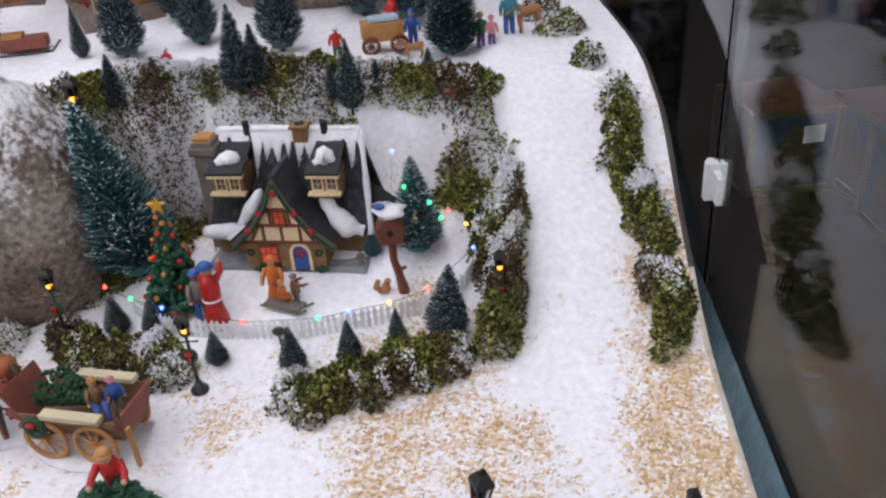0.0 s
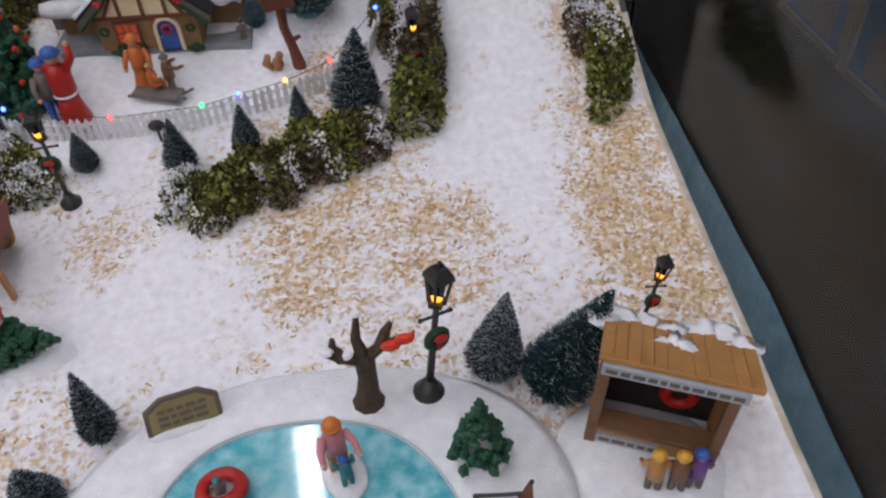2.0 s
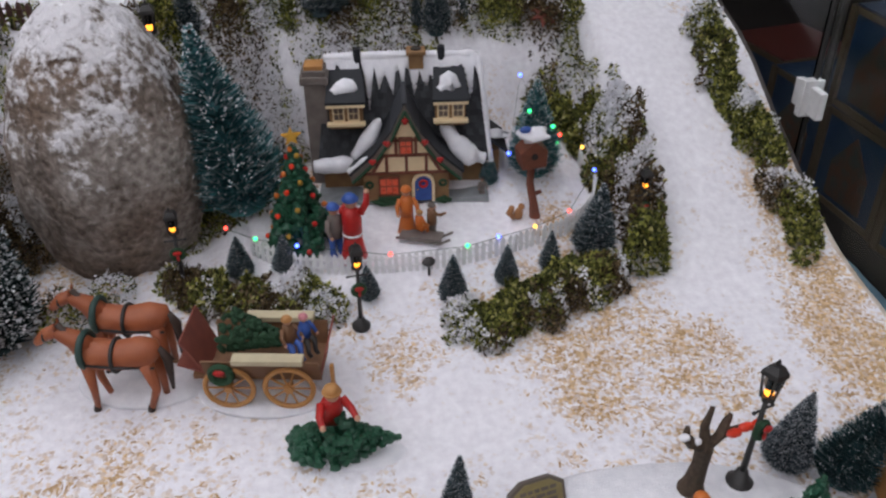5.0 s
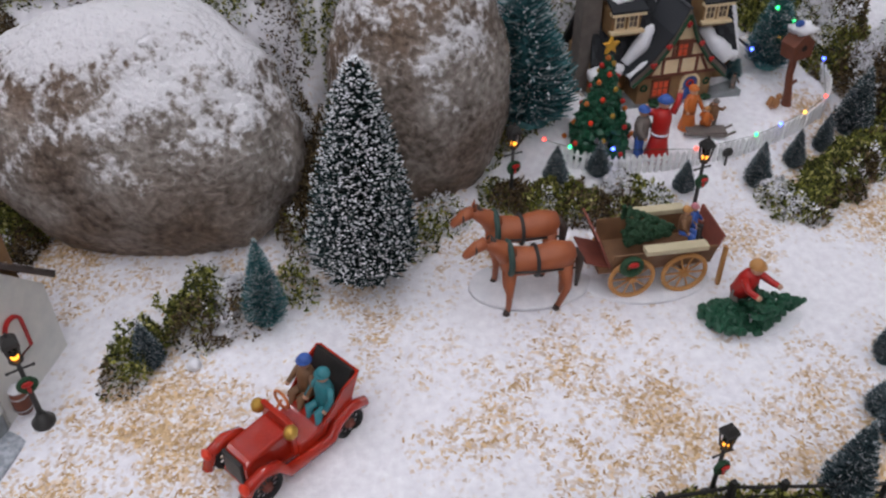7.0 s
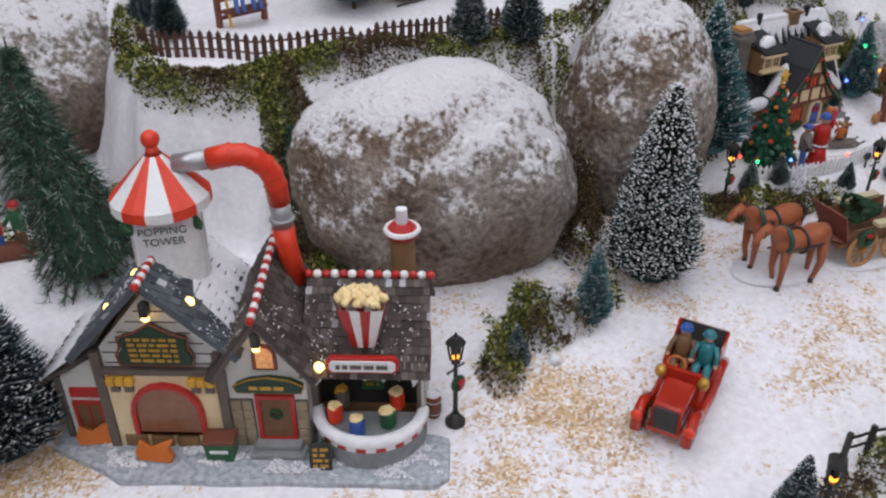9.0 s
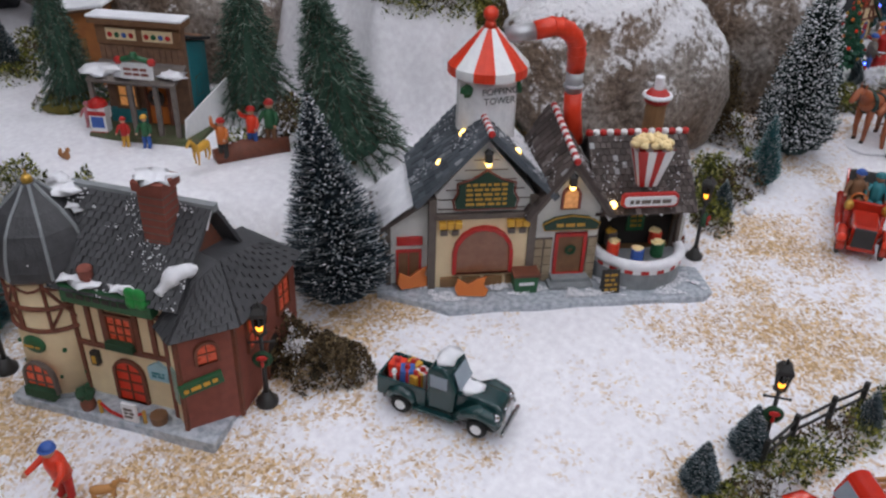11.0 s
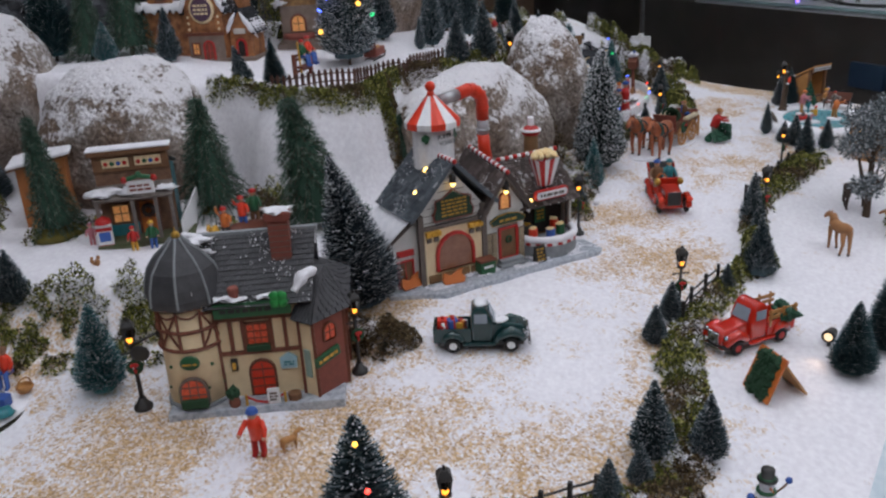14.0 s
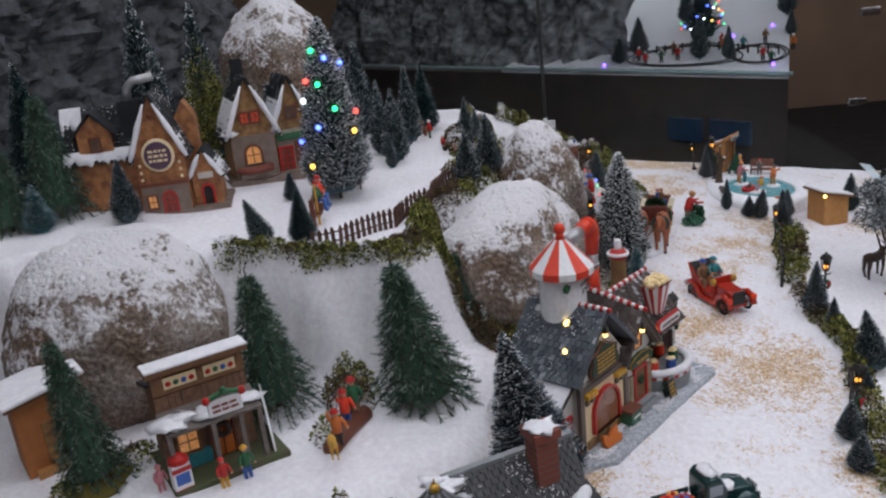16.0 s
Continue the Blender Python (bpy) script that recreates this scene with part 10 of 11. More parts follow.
def build_wood_shop():
    h = thing("general_store", "grey and blue toy wooden store with false front and snowy porch", "house", pose(-1.381, 1.472, 0.09, 0, 0, -54.4) @ Matrix.Diagonal((0.97, 0.97, 0.97, 1)))
    part("base", M().box(-0.012, -0.045, -0.02, 0.15, 0.09, 0.004), mat("grassy_base", (0.07, 0.1, 0.04), (0.1, 0.08, 0.05), scale=60, rough=0.9, bump=1), h, bevel=0.003)
    part("body", M().box(0.0, 0.02, 0, 0.118, 0.085, 0.118), BROWN, h)
    for k in range(7):
        part("side_board", M().box(0.118, 0.022 + k * 0.009, 0.002, 0.1215, 0.0302 + k * 0.009, 0.125 - k * 0.0026), TEAL, h, "teal side board")
    fr = part("false_front", M().box(-0.004, 0.012, 0.0, 0.122, 0.022, 0.158), WEATHERED, h)
    for k in range(14):
        part("board", M().box(-0.003 + k * 0.009, 0.0105, 0.09, 0.0045 + k * 0.009, 0.0125, 0.118), WEATHERED, fr)
    
    part("sign_band", M().box(-0.004, 0.008, 0.12, 0.122, 0.014, 0.15), BROWN, fr, "brown sign band")
    for x in (0.034, 0.088):
        part("picture_strip", M().box(x - 0.022, 0.0065, 0.127, x + 0.022, 0.009, 0.143), CREAM, fr, "cream strip with coloured pictures")
        for k, c in enumerate(("red", "green", "blue", "red")):
            part("ornament", M().ball((x - 0.016 + k * 0.0105, 0.006, 0.134), 0.004, 6, squash=(1, 0.4, 1)), COATS[c], fr)
    part("cornice", M().box(-0.01, 0.0, 0.15, 0.128, 0.03, 0.158), BROWN, fr)
    part("snow", M().box(-0.011, -0.002, 0.158, 0.129, 0.031, 0.162), SNOW, h, bevel=0.0015)
    part("back_roof", M().slab((-0.008, 0.022, 0.13), (0.126, 0.022, 0.13), (0.126, 0.095, 0.108), (-0.008, 0.095, 0.108), 0.004), SLATE, h)
    pr = part("porch_roof", M().slab((-0.006, -0.036, 0.078), (0.124, -0.036, 0.078), (0.124, 0.012, 0.092), (-0.006, 0.012, 0.092), 0.004), GREYWOOD, h)
    heap(h, [(0.008, -0.02, 0.09, 0.02), (0.022, -0.014, 0.092, 0.014), (0.05, -0.018, 0.09, 0.014), (0.114, -0.018, 0.09, 0.014)], 15, flat=0.4)
    for x in (-0.002, 0.056, 0.094, 0.12):
        part("porch_post", M().box(x - 0.003, -0.035, 0, x + 0.003, -0.029, 0.08), GREYWOOD, pr)
    part("porch_wall", M().box(0.0, 0.004, 0, 0.056, 0.012, 0.024), TEAL, h)
    opening(h, "window", 0.028, 0.01, 0.028, 0.026, 0.03, BROWN, WARM_PANE, False, (1, 1), 0.004, 0.004)
    opening(h, "door", 0.075, 0.01, 0.004, 0.03, 0.058, TIMBER, COATS["amber"], False, (1, 1), 0.004, 0.005, label="orange-brown door")
    part("wreath", M().ring((0.075, 0.002, 0.046), 0.009, 0.004, 14, 6), MOOSE, h, "dark wreath")
    sg = part("store_sign", M().box(0.052, -0.041, 0.089, 0.098, -0.036, 0.112), WHITE, h, "white sign with green garland and red bows", bevel=0.001)
    part("lettering", bars_of_text(M(), 0.075, -0.0412, 0.093, 0.036, 0.014, 2), BRICK, sg)
    part("garland", M().tube([(0.052, -0.04, 0.115), (0.075, -0.041, 0.121), (0.098, -0.04, 0.115)], 0.004, 7).ball((0.075, -0.042, 0.123), 0.006, 7), GREEN, sg)
    for x in (0.051, 0.099):
        part("bow", M().ball((x, -0.041, 0.115), 0.006, 7), RED, sg, "red bow")
    opening(h, "side_window", 0.1185, 0.05, 0.04, 0.02, 0.026, BROWN, WARM_PANE, False, (1, 0), 0.003, 0.003, 90)
    part("ramp_fence", M().slab((0.13, -0.035, 0.0), (0.156, 0.07, 0.0), (0.154, 0.07, 0.06), (0.13, -0.03, 0.03), 0.003), WHITE, h, "white sloping side board")


build_wood_shop()
vm = thing("toy_stand", "red and white toy candy stand before the wooden store", "stand", pose(-1.405, 1.452, g(-1.405, 1.452), 0, 0, -50))
part("case", M().box(-0.012, -0.008, 0, 0.012, 0.008, 0.042), WHITE, vm, bevel=0.001)
part("top", M().lathe([(0.014, 0.042), (0.012, 0.048), (0.003, 0.054)], 12), RED, vm)
part("face", M().box(-0.009, -0.0085, 0.012, 0.009, -0.008, 0.028), BLUE, vm)
for z in (0.0, 0.03):
    part("stripe", M().box(-0.0125, -0.0086, z, 0.0125, -0.0078, z + 0.006), RED, vm)
doll("figurine", "pink toy doll beside the candy stand", -1.41, 1.478, 0.04, "pink", "pink", "pink", -50)
doll("figurine", "toy doll in red and yellow before the store", -1.397, 1.4, 0.045, "red", "yellow", "red", -50)
doll("figurine", "toy doll in green and blue before the store", -1.379, 1.375, 0.05, "green", "blue", "yellow", -50)
lp = thing("toy_log", "brown toy log with snow carrying dolls", "base", pose(-1.29, 1.256, g(-1.29, 1.256), 0, 0, -20))
part("log", M().tube([(-0.05, 0, 0.006), (-0.01, 0.004, 0.009), (0.05, 0, 0.008)], [0.012, 0.015, 0.012], 9), TIMBER, lp, smooth=True)
doll("figurine", "toy doll in orange waving on the log", -1.33, 1.262, 0.058, "amber", "black", "red", -60, g(-1.33, 1.262) + 0.008, arms=(150, 40))
doll("figurine", "toy doll in red and blue dungarees on the log", -1.286, 1.258, 0.06, "orange", "blue", "red", -60, g(-1.286, 1.258) + 0.012, arms=(120, 30))
doll("figurine", "toy doll in green behind the log", -1.262, 1.25, 0.066, "green", "brown", "red", -60, g(-1.262, 1.25) + 0.01)
solid("dog_figurine", beast_mesh(0.04, legs=0.35, mane=False, neck=0.5), [YELLOW, YELLOW], "yellow toy dog on the log", "animal figurine", pose(-1.362, 1.262, g(-1.362, 1.262) + 0.012, 0, 0, 200), smooth=True)
solid("squirrel_figurine", M().ball((0, 0, 0.008), 0.007, 8, squash=(1, 0.8, 1.3)).ball((0.004, 0, 0.019), 0.0048, 8).tube([(-0.005, 0, 0.003), (-0.012, 0, 0.012), (-0.01, 0, 0.022)], [0.003, 0.005, 0.003], 6), FAWN, "small brown toy squirrel on the snow", "animal figurine", pose(-1.478, 1.404, g(-1.478, 1.404), 0, 0, -40) @ Matrix.Diagonal((0.65, 0.65, 0.7, 1)), smooth=True)
sh = thing("wood_shed", "orange-brown toy shed with snow-covered lean roof", "shed", pose(-1.36, 1.685, g(-1.34, 1.69) - 0.002, 0, 0, -50))
part("wall", M().prism([(0, 0), (0.085, 0), (0.085, 0.125), (0, 0.11)], 0.0, 0.07), mat("orange_stained_wood", (0.46, 0.17, 0.045), (0.34, 0.12, 0.035), scale=70, rough=0.7), sh, bevel=0.001)
part("roof", M().slab((-0.01, -0.012, 0.109), (0.095, -0.012, 0.127), (0.095, 0.08, 0.127), (-0.01, 0.08, 0.109), 0.004), BROWN, sh)
part("snow", M().slab((-0.012, -0.014, 0.113), (0.097, -0.014, 0.131), (0.097, 0.082, 0.131), (-0.012, 0.082, 0.113), 0.006), SNOW, sh, bevel=0.002)
part("door", M().box(0.03, -0.0015, 0.012, 0.056, 0.001, 0.078), OCHRE_BOARD, sh, "brown plank door", bevel=0.0006)
part("counter", M().box(0.01, -0.012, 0.0, 0.075, 0.0, 0.012), TAN, sh)
for x, y, r in ((-1.195, 1.405, 0.03), (-1.385, 1.575, 0.045)):
    solid("moss_mound", M().ball((0, 0, 0), r, 14, 0.25, x, squash=(1, 1, 0.35)), mat("yellow_moss", (0.16, 0.13, 0.02), (0.1, 0.08, 0.015), scale=150, rough=0.95, bump=1), "yellow-green moss mound at a pine's foot", "moss", pose(x, y, g(x, y)), "moss mounds", smooth=True)

# ---- campfire ----
cz = g(-1.765, 1.375)
cb = thing("campfire_plate", "white snow base with stones round a toy campfire", "base", pose(-1.758, 1.378, cz))
part("disc", M().lathe([(0.075, -0.004), (0.077, 0.003), (0.072, 0.007), (0.03, 0.009)], 30).move(Matrix.Diagonal((1.0, 0.85, 1, 1))), SNOW, cb, smooth=True)
part("earth_rim", M().ring((0, 0, 0.0), 0.076, 0.004, 40, 6, "z").move(Matrix.Diagonal((1.0, 0.85, 1, 1))), SHADE_CORE_EARTH, cb)
for k in range(9):
    a = 2.6 + k * 0.45
    part("stone", M().ball((0.04 * math.cos(a), 0.034 * math.sin(a), 0.01), 0.007, 7, 0.3, k, squash=(1.2, 1, 0.7)), GREYSTONE, cb)
fr = thing("campfire", "glowing orange toy campfire on its snow base", "fire", pose(-1.757, 1.394, cz + 0.008))
fm, r5 = M(), random.Random(2)
for k in range(12):
    a, q = r5.random() * 6.28, r5.random() * 0.01
    fm.tube([(q * math.cos(a), q * math.sin(a), 0), (q * 1.3 * math.cos(a), q * 1.3 * math.sin(a), 0.008), (q * 0.6 * math.cos(a + 0.6), q * 0.6 * math.sin(a + 0.6), r5.uniform(0.014, 0.026))], [0.005, 0.0055, 0.0006], 6)
part("flames", fm, mat("orange_flame", (0.9, 0.2, 0.02), (1.0, 0.4, 0.05), scale=150, rough=0.4, glow=0.9, glow_colour=(1.0, 0.22, 0.02)), fr, smooth=True)
part("logs", M().cone((-0.018, -0.006, 0.003), (0.018, 0.006, 0.005), 0.004, 0.004, 7).cone((-0.016, 0.01, 0.004), (0.016, -0.01, 0.004), 0.004, 0.004, 7), TIMBER, fr)
for x, y, c, l, ht, rz in [(-1.73, 1.462, "orange", "blue", "brown", -20), (-1.708, 1.443, "teal", "grey", "teal", -40), (-1.69, 1.42, "green", "brown", "amber", -55), (-1.688, 1.388, "orange", "blue", "brown", -75)]:
    doll("figurine", "toy doll in " + c + " sitting by the campfire", x, y, 0.064, c, l, ht, rz, g(x, y) - 0.004, "campfire dolls", sit=True)
solid("bear_figurine", M().ball((0, 0, 0.012), 0.013, 10, squash=(1, 0.9, 1.1)).ball((0, -0.005, 0.031), 0.0085, 9).ball((-0.006, -0.004, 0.039), 0.003, 6).ball((0.006, -0.004, 0.039), 0.003, 6), WHITE, "white toy bear sitting by the campfire", "animal figurine", pose(-1.772, 1.482, g(-1.772, 1.482), 0, 0, -20), smooth=True)
bk = thing("basket", "small tan toy basket on the snow", "basket", pose(-1.7, 1.345, g(-1.7, 1.345) + 0.004))
part("bowl", M().lathe([(0.008, 0), (0.012, 0.006), (0.011, 0.009), (0.009, 0.004)], 14), TAN, bk)
part("handle", M().ring((0, 0, 0.008), 0.0115, 0.0012, 18, 5, "y"), TAN, bk)
solid("cooler_box", M().box(-0.01, -0.008, 0, 0.01, 0.008, 0.016), BLUE, "dark blue toy box by the campfire", "box", pose(-1.737, 1.345, cz + 0.008, 0, 0, 20), bevel=0.0015)
solid("toy_bag", M().ball((0, 0, 0.006), 0.012, 9, 0.2, 3, squash=(1.4, 1, 0.6)), TEAL, "teal toy bundle by the campfire", "bag", pose(-1.757, 1.322, cz + 0.008), smooth=True)
solid("crate", M().box(-0.012, -0.01, 0, 0.012, 0.01, 0.024), TIMBER, "dark brown toy crate by the campfire", "crate", pose(-1.752, 1.47, cz + 0.002, 0, 0, 20), bevel=0.001)

# ---- frozen stream with otters and a sled ----
st = M()
n = 30
ring = [(-1.5 + (0.15 + 0.02 * math.sin(3 * a)) * math.cos(a) - 0.05 * math.sin(a), 1.945 + 0.13 * math.sin(a)) for a in (2 * math.pi * k / n for k in range(n))]
st.add([(x, y, g(x, y) + 0.006) for x, y in ring] + [(-1.5, 1.945, g(-1.5, 1.945) + 0.007)], [(k, (k + 1) % n, n) for k in range(n)])
solid("frozen_stream", st, mat("blue_ice", (0.03, 0.13, 0.55), (0.45, 0.6, 0.85), scale=70, rough=0.15, bump=0.4, grain=120), "glossy blue artificial ice on the terrace", "stream", kind="structure")
for x, y, rz in ((-1.5, 1.93, 20), (-1.46, 1.96, 70), (-1.5, 2.0, 140), (-1.43, 2.0, 10)):
    solid("otter_figurine", M().tube([(-0.03, 0, 0.008), (-0.01, 0, 0.016), (0.01, 0, 0.014), (0.02, 0, 0.022), (0.03, 0, 0.022)], [0.004, 0.011, 0.011, 0.008, 0.005], 9), BROWN, "brown toy otter on the blue ice", "animal figurine", pose(x, y, g(x, y) + 0.006, 0, 0, rz), "otters on the ice", smooth=True)
sd = thing("toy_sled", "blue toy sled on the frozen stream", "sled", pose(-1.385, 1.915, g(-1.385, 1.915) + 0.006, 0, 0, -60))
part("deck", M().box(-0.022, -0.012, 0.006, 0.022, 0.012, 0.01), RED, sd, bevel=0.001)
part("runner", M().tube([(-0.03, -0.012, 0.002), (0.02, -0.012, 0.002), (0.035, -0.012, 0.016), (0.03, -0.012, 0.03)], 0.002, 6).tube([(-0.03, 0.012, 0.002), (0.02, 0.012, 0.002), (0.035, 0.012, 0.016), (0.03, 0.012, 0.03)], 0.002, 6), BLUE, sd)
doll("figurine", "toy doll in red riding the sled", -1.385, 1.915, 0.05, "red", "red", "yellow", -60, g(-1.385, 1.915) + 0.014, sit=True)

# ---- glass, shop goods and backdrop ----
GX = glass_x(0.89)
for k, (y0, y1) in enumerate([(-0.35, 0.885), (0.895, 2.3)]):
    x0, x1 = glass_x(y0), glass_x(y1)
    pane = M().add([(x, y, z) for z in (-0.12, 1.25) for x, y in ((x0, y0), (x0 + 0.006, y0), (x1 + 0.006, y1), (x1, y1))], [(3, 2, 1, 0), (4, 5, 6, 7), (0, 1, 5, 4), (1, 2, 6, 5), (2, 3, 7, 6), (3, 0, 4, 7)])
    ob = solid("window_%d" % (k + 1), pane, GLASS, "clear glass side pane of the display", "glass pane", kind="structure")
    ob.visible_shadow = False
ps = thing("glass_post", "slim black post with white clip joining the glass panes", "post", pose(GX + 0.003, 0.89, 0, 0, 0, -5))
part("post", M().cone((0.014, 0.0, 0.17), (0.014, 0.0, 1.6), 0.0055, 0.0055, 10), BLACK, ps)
part("seal", M().box(-0.001, -0.004, -0.12, 0.003, 0.004, 1.25), BLACK, ps, "thin black seal")
part("clip", M().box(-0.008, -0.03, 0.165, 0.004, 0.03, 0.2).box(-0.016, -0.006, 0.16, 0.012, 0.006, 0.208), mat("white_plastic", (0.75, 0.75, 0.75), rough=0.4), ps, "white plastic clip", bevel=0.001)
for y, z in ((-0.015, 0.19), (-0.037, 0.445)):
    cl = thing("glass_clip", "small chrome clip on the glass pane", "clip", pose(glass_x(y), y, z, 0, 0, -5))
    part("plate", M().box(-0.008, -0.025, -0.01, 0.012, 0.025, 0.012), CHROME, cl, bevel=0.002)
    part("screw", M().cone((-0.008, 0, 0), (-0.011, 0, 0), 0.005, 0.004, 10), CHROME, cl)

# boxed goods stacked on the shop floor
BOX_BLUE = mat("printed_blue_card", (0.01, 0.035, 0.09), (0.03, 0.06, 0.11), scale=14, rough=0.35, spread=0.4)
BOX_EDGE = mat("tan_card_edge", (0.12, 0.085, 0.05), (0.09, 0.065, 0.04), scale=20, rough=0.5)
BOX_RED = mat("red_card_top", (0.14, 0.025, 0.02), rough=0.4)

BOX_PICTURE = mat("printed_picture", (0.12, 0.05, 0.03), (0.05, 0.06, 0.05), scale=30, rough=0.4, spread=0.3)


def goods_box(x, y, z, w, d, h, rz=0, lid=BOX_BLUE):
    b = thing("gift_box", "blue printed shop gift box with tan edges and a picture window", "box", pose(x, y, z, 0, 0, rz), "boxed goods")
    part("carton", M().box(-w / 2, -d / 2, 0, w / 2, d / 2, h), BOX_BLUE, b)
    ed = M()
    for sx in (-1, 1):
        for sy in (-1, 1):
            ed.box(sx * w / 2 - 0.012, sy * d / 2 - 0.012, 0, sx * w / 2 + 0.012, sy * d / 2 + 0.012, h)
    for zz in (0.0, h - 0.02):
        ed.box(-w / 2 - 0.006, -d / 2 - 0.006, zz, w / 2 + 0.006, -d / 2 + 0.01, zz + 0.02).box(-w / 2 - 0.006, -d / 2, zz, -w / 2 + 0.01, d / 2, zz + 0.02)
    part("edge_strips", ed, BOX_EDGE, b, "tan edge strips")
    part("top", M().box(-w / 2, -d / 2, h, w / 2, d / 2, h + 0.004), lid, b)
    part("picture", M().prism([(-w * 0.28, h * 0.12), (w * 0.28, h * 0.12), (w * 0.28, h * 0.5), (0, h * 0.86), (-w * 0.28, h * 0.5)], -d / 2 - 0.004, -d / 2 - 0.001), BOX_PICTURE, b, "picture of a house")
    part("picture", M().prism([(-d * 0.28, h * 0.12), (d * 0.28, h * 0.12), (d * 0.28, h * 0.5), (0, h * 0.86), (-d * 0.28, h * 0.5)], -w / 2 - 0.004, -w / 2 - 0.001).move(pose(0, 0, 0, 0, 0, -90)), BOX_PICTURE, b, "picture of a house")
    part("label", M().box(w * 0.1, -d / 2 - 0.005, h * 0.6, w * 0.34, -d / 2 - 0.001, h * 0.8), WHITE, b)
    return b


for x, y, z, rz, lid in [(1.5, 1.6, -0.75, 4, BOX_BLUE), (1.5, 1.6, -0.446, 2, BOX_RED), (1.5, 1.93, -0.75, 0, BOX_BLUE), (1.5, 1.93, -0.446, -3, BOX_BLUE), (1.52, 2.26, -0.75, 0, BOX_BLUE), (1.55, 2.6, -0.75, 5, BOX_RED), (1.85, 1.55, -0.75, 0, BOX_RED), (1.86, 1.55, -0.446, 2, BOX_RED), (1.86, 1.9, -0.75, 0, BOX_BLUE), (1.2, 2.75, -0.75, 3, BOX_RED)]:
    goods_box(x, y, z, 0.3, 0.3, 0.3, rz, lid)
for y, z in ((1.5, -0.52), (1.5, -0.22)):
    solid("box_lamp", M().ball((0, 0, 0), 0.012, 8), LED["green"], "tiny green light on a gift box", "light", pose(1.34, y, z))

# the neighbouring display table beyond the glass
LED_NEXT = mat("purple_bulb", (0.25, 0.1, 0.9), glow=4.0, glow_colour=(0.25, 0.12, 1.0), bump=0)
NT = pose(1.5, -0.22, 0.1, 0, 0, 47)
nt_ = thing("display_table", "neighbouring display table with snow and a glass rim", "table", NT)
top_outline = [(0, 0), (0.52, -1.1), (3.5, -1.1), (3.5, 0)]
for nm, z0, z1, mt in (("body", -0.85, -0.03, DARK_PANEL),):
    part(nm, M().add([(x, y, z0) for x, y in top_outline] + [(x, y, z1) for x, y in top_outline], [(3, 2, 1, 0), (4, 5, 6, 7)] + [(i, (i + 1) % 4, (i + 1) % 4 + 4, i + 4) for i in range(4)]), mt, nt_)


def next_z(x, y):
    """The rising snow on the neighbouring table."""
    return 0.34 * max(0.0, -y - 0.05) + 0.02 * math.sin(9 * x) * math.sin(11 * y) * min(1.0, -4 * y)


st2 = M()
gx, gy = [k * 1.7 / 34 for k in range(35)], [-k * 1.1 / 22 for k in range(23)]
st2.add([(max(x, -y * 0.52 / 1.1), y, next_z(x, y)) for x in gx for y in gy] + [(max(x, -y * 0.52 / 1.1), y, -0.03) for x in gx for y in gy[:1]],
        [(i * 23 + j, i * 23 + j + 1, (i + 1) * 23 + j + 1, (i + 1) * 23 + j) for i in range(34) for j in range(22)] + [(i * 23, (i + 1) * 23, 805 + i + 1, 805 + i) for i in range(34)])
part("snow_top", st2, SNOW, nt_, smooth=True)
part("rim", M().box(-0.02, 0, -0.01, 3.5, 0.02, 0.003), mat("pale_glass_edge", (0.45, 0.6, 0.62), rough=0.2), nt_, "pale glass rim")


def on_next(x, y, z=0.0):
    return NT @ Vector((x, y, z + next_z(x, y)))


far = brush_tree("christmas_tree", "distant dark toy Christmas tree covered with coloured lights", NEEDLE, 0.4, 0.12, 900, 0.2, 77, thin=0.003,
                 lights=[((k * 0.37) % 1 * 0.92, k * 2.4, ("red", "blue", "yellow", "green", "white")[k % 5]) for k in range(46)])
far.matrix_world = NT @ pose(0.62, -0.35, next_z(0.62, -0.35))
for x, y, h, w in [(0.5, -0.12, 0.22, 0.1), (0.36, -0.14, 0.16, 0.07), (0.9, -0.2, 0.2, 0.12), (0.95, -0.1, 0.14, 0.1), (0.8, -0.5, 0.22, 0.1), (0.3, -0.6, 0.22, 0.1), (0.16, -0.35, 0.12, 0.06)]:
    p = on_next(x, y)
    copy_thing(KINDS["frost"], scaled(p.x, p.y, p.z, 20, w / 0.06, h / 0.1) @ Matrix.Diagonal((*(1 / q for q in KINDS["frost"].scale), 1)))
for x, y, c in [(0.78, -0.08, "red"), (0.7, -0.1, "green"), (0.62, -0.12, "red"), (0.2, -0.16, "red"), (0.26, -0.3, "brown"), (0.1, -0.25, "amber"), (0.42, -0.2, "amber"), (0.46, -0.26, "red"), (0.54, -0.2, "green"), (0.68, -0.18, "brown"), (0.86, -0.14, "red"), (0.34, -0.24, "teal"), (0.14, -0.12, "green")]:
    p = on_next(x, y)
    doll("figurine", "distant toy doll in " + c + " on the next table", p.x, p.y, 0.075, c, "black", "white", -90, p.z, "dolls on the next table")
fc = thing("rail_fence", "low dark toy fence on the next table", "fence", NT)
for k in range(14):
    x = 0.15 + k * 0.05
    part("post", M().box(x, -0.22, next_z(x, -0.22) - 0.004, x + 0.006, -0.214, next_z(x, -0.22) + 0.04), BLACK, fc)
part("rail", M().tube([(0.15 + k * 0.05, -0.217, next_z(0.15 + k * 0.05, -0.22) + 0.03) for k in range(14)], 0.003, 6), BLACK, fc)
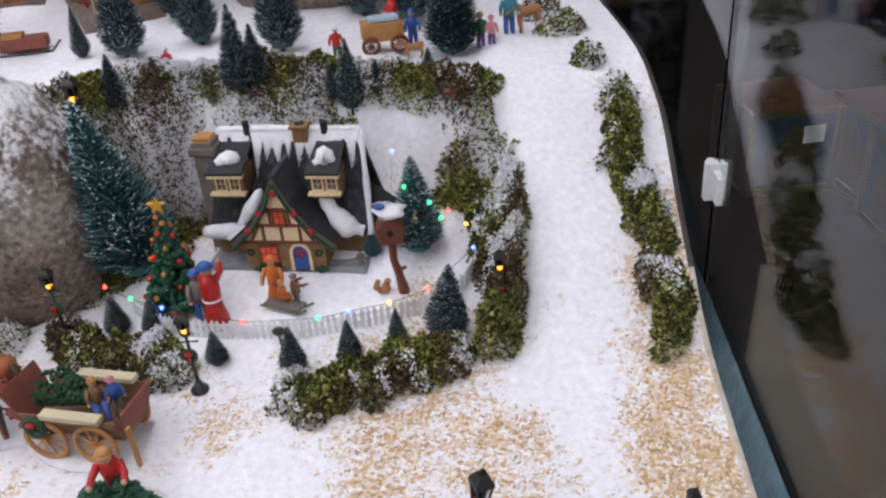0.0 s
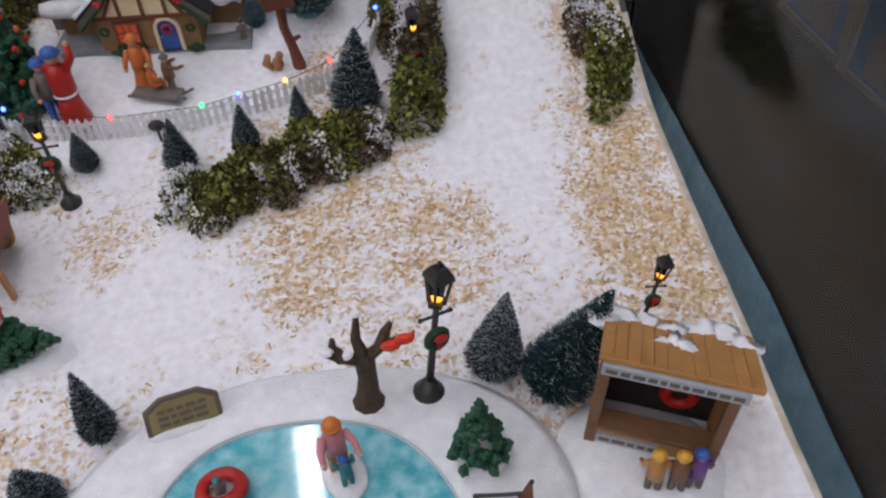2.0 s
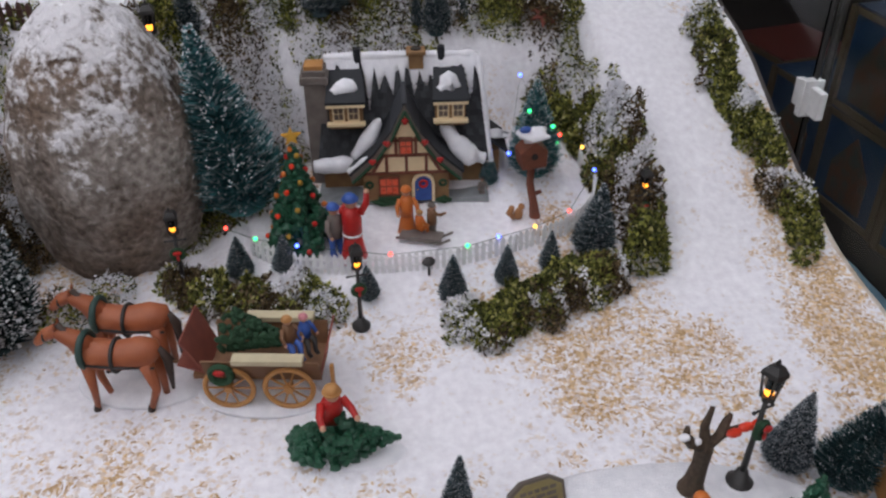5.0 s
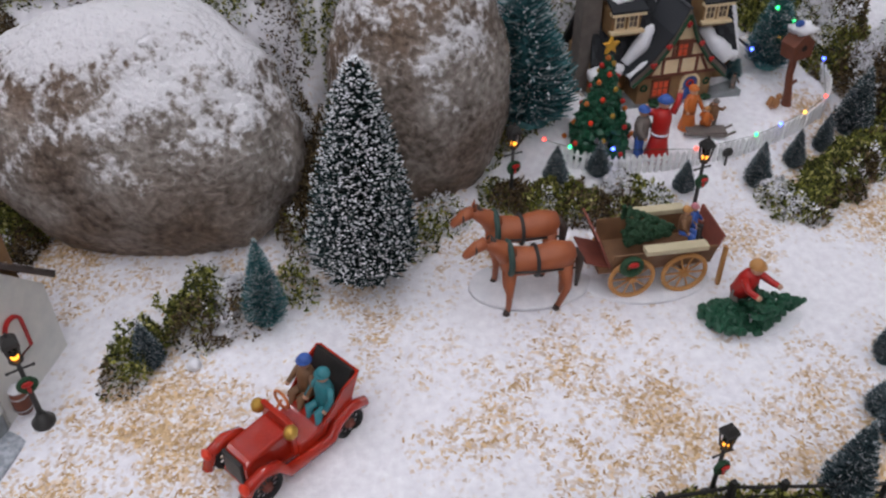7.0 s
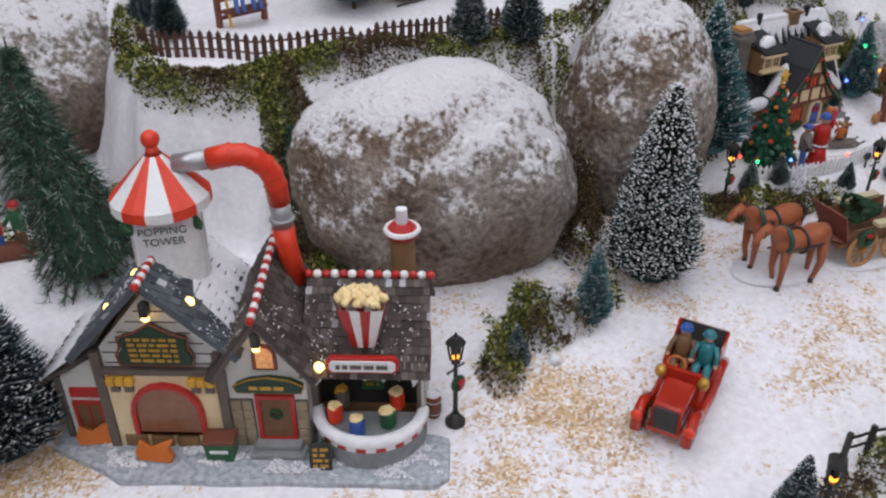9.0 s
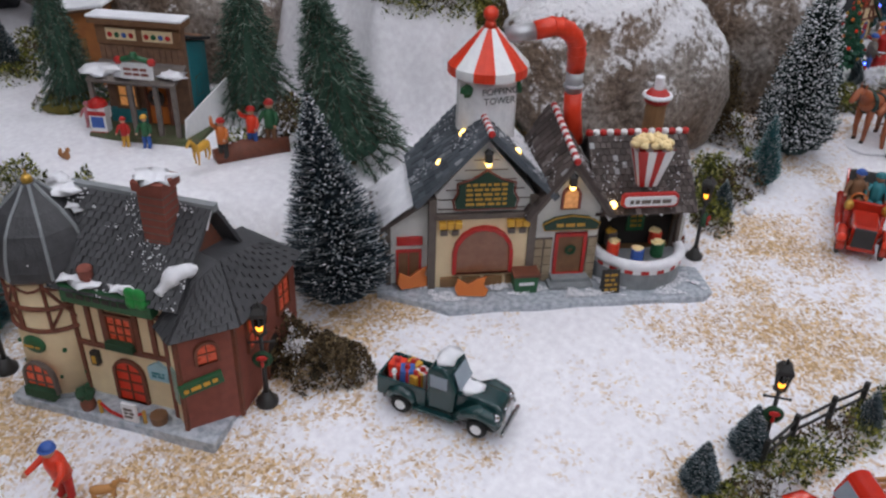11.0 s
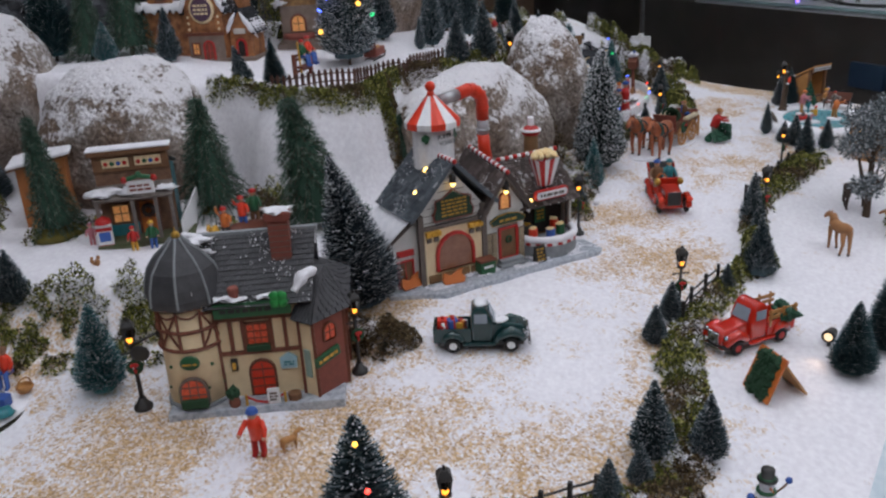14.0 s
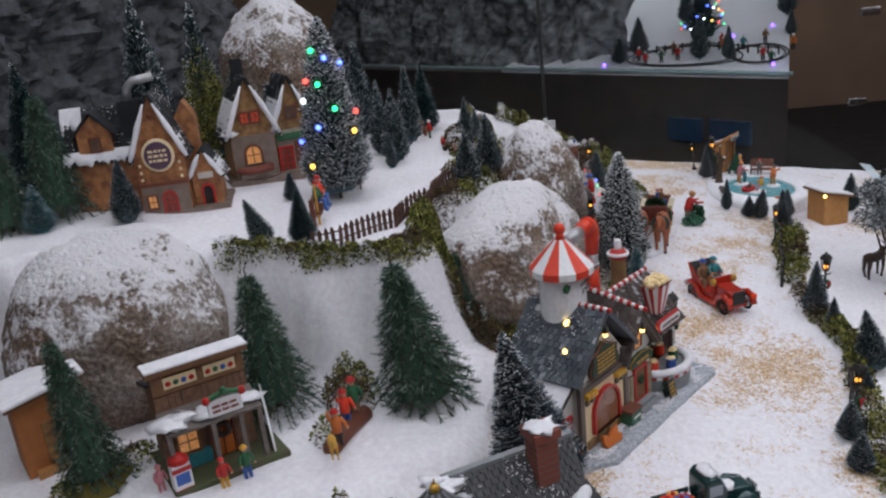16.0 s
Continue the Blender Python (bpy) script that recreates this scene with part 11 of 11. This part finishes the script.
for cx, cy, rx, ry in ((0.62, -0.16, 0.3, 0.1), (0.24, -0.2, 0.13, 0.08)):
    tk = thing("train_track", "dark toy railway track curving over the snow of the next table", "track", NT, "toy railway tracks")
    for q in (0.94, 1.06):
        part("rail", M().tube([(cx + rx * q * math.cos(a), cy + ry * q * math.sin(a), next_z(cx + rx * q * math.cos(a), cy + ry * q * math.sin(a)) + 0.006) for a in (math.pi * k / 16 for k in range(33))], 0.0035, 5), BLACK, tk)
for x, y, c in [(1.02, -0.06, "purple"), (0.99, -0.3, "purple"), (0.3, -0.45, "blue"), (0.12, -0.1, "purple"), (0.48, -0.4, "purple")]:
    p = on_next(x, y)
    solid("led_bulb", M().ball((0, 0, 0.009), 0.009, 10), LED_NEXT, "purple glowing light on the next table", "light", pose(*p), "lights on the next table", smooth=True)
for x0, x1 in ((0.41, 0.59), (0.16, 0.365)):
    solid("goods_panel", M().box(x0, 0.003, -0.335, x1, 0.03, -0.225), BOX_BLUE, "flat dim blue box leaning under the next table", "box", NT, "blue boxes under the table", bevel=0.002)
ROCK_SHEET = mat("grey_rock_sheet", (0.085, 0.092, 0.105), (0.006, 0.006, 0.008), scale=30, rough=0.7, bump=1.0, grain=40, spread=0.4, bump_dist=0.01)


def rock_point(x, z):
    p = Vector((x * 3.0, z * 3.0, 5.0))
    return (x, -0.14 - 0.25 * z + 0.16 * abs(noise.noise(p)) + 0.08 * abs(noise.noise(p * 2.5)) + 0.03 * noise.noise(p * 7) - 0.5 * max(0, 1.2 - x), z - 0.01)


rk = M().add([rock_point(0.98 + i * 2.5 / 109, j * 0.75 / 33) for i in range(110) for j in range(34)],
             [(i * 34 + j, i * 34 + j + 1, (i + 1) * 34 + j + 1, (i + 1) * 34 + j) for i in range(109) for j in range(33)])
NEXT_ROCK = mat("pale_grey_rock_sheet", (0.34, 0.35, 0.37), (0.03, 0.032, 0.036), scale=16, rough=0.75, bump=1.0, grain=40, spread=0.4, bump_dist=0.01)
solid("backdrop_rock", rk, NEXT_ROCK, "crumpled dark grey artificial rock on the next table", "rock", NT)

# crumpled rock sheet behind the landscape
bd = M()
xs, zs = np.linspace(-2.3, 0.38, 170), np.linspace(-0.2, 1.0, 80)
vs = []
for x in xs:
    for z in zs:
        p = Vector((x * 3.0, z * 3.0, 1.0))
        vs.append((x, 2.26 - 0.42 * float(smooth(-0.6, 0.3, x)) - 0.16 * abs(noise.noise(p)) - 0.08 * abs(noise.noise(p * 2.3)) - 0.05 * abs(noise.noise(p * 5)) - 0.028 * noise.noise(p * 11) - 0.012 * noise.noise(p * 25) + 0.05 * z - 0.1 * max(0, 0.5 - z), z))
bd.add(vs, [(i * 80 + j, (i + 1) * 80 + j, (i + 1) * 80 + j + 1, i * 80 + j + 1) for i in range(169) for j in range(79)])
solid("backdrop", bd, ROCK_SHEET, "crumpled dark grey rock sheet behind the landscape", "backdrop", kind="structure", smooth=False)
for x, y, z, r, s in [(-0.2, 1.62, 0.38, 0.1, 2.0), (-1.14, 2.03, 0.27, 0.205, 6.0), (-1.38, 2.16, 0.17, 0.11, 9.0)]:
    boulder("boulder", "brown boulder with snow behind the upper village", (x, y, z), (r, r * 0.8, r * 0.9), 20, s, 100)

# loose wood chips strewn over the snow
CHIP = island_ramp("wood_chip", [(0.0, (0.38, 0.22, 0.095)), (0.5, (0.57, 0.38, 0.19)), (1.0, (0.77, 0.58, 0.36))], rough=0.8)
r6 = np.random.RandomState(5)
cx = r6.uniform(X_LEFT + 0.02, X_RIGHT - 0.01, 90000)
cy = r6.uniform(0.02, 1.35, 90000)
keep = (r6.rand(90000) < np.clip(chip_mask(cx, cy) * 1.5 - 0.5, 0, 1)) & (cy > y_front(cx) + 0.02) & (cx < x_edge(cy) - 0.006)
cx, cy = cx[keep][:16000], cy[keep][:16000]
cz = land(cx, cy)
a, ln, wd, tl = r6.uniform(0, 6.28, len(cx)), r6.uniform(0.0014, 0.0034, len(cx)), r6.uniform(0.0005, 0.0012, len(cx)), r6.uniform(-0.0008, 0.0008, len(cx))
ux, uy = np.cos(a), np.sin(a)
V = np.stack([np.stack([cx + s * ux * ln - q * uy * wd, cy + s * uy * ln + q * ux * wd, cz + 0.0009 + s * tl], -1) for s, q in ((-1, -1), (1, -0.6), (1, 0.7), (-0.8, 1))], 1).reshape(-1, 3)
me = bpy.data.meshes.new("wood_chips")
me.from_pydata(V.tolist(), [], [(4 * i, 4 * i + 1, 4 * i + 2, 4 * i + 3) for i in range(len(cx))])
me.materials.append(CHIP)
tagged(new("wood_chips", me), "tan wood chips strewn over the white snow road", "wood chips", kind="stuff")
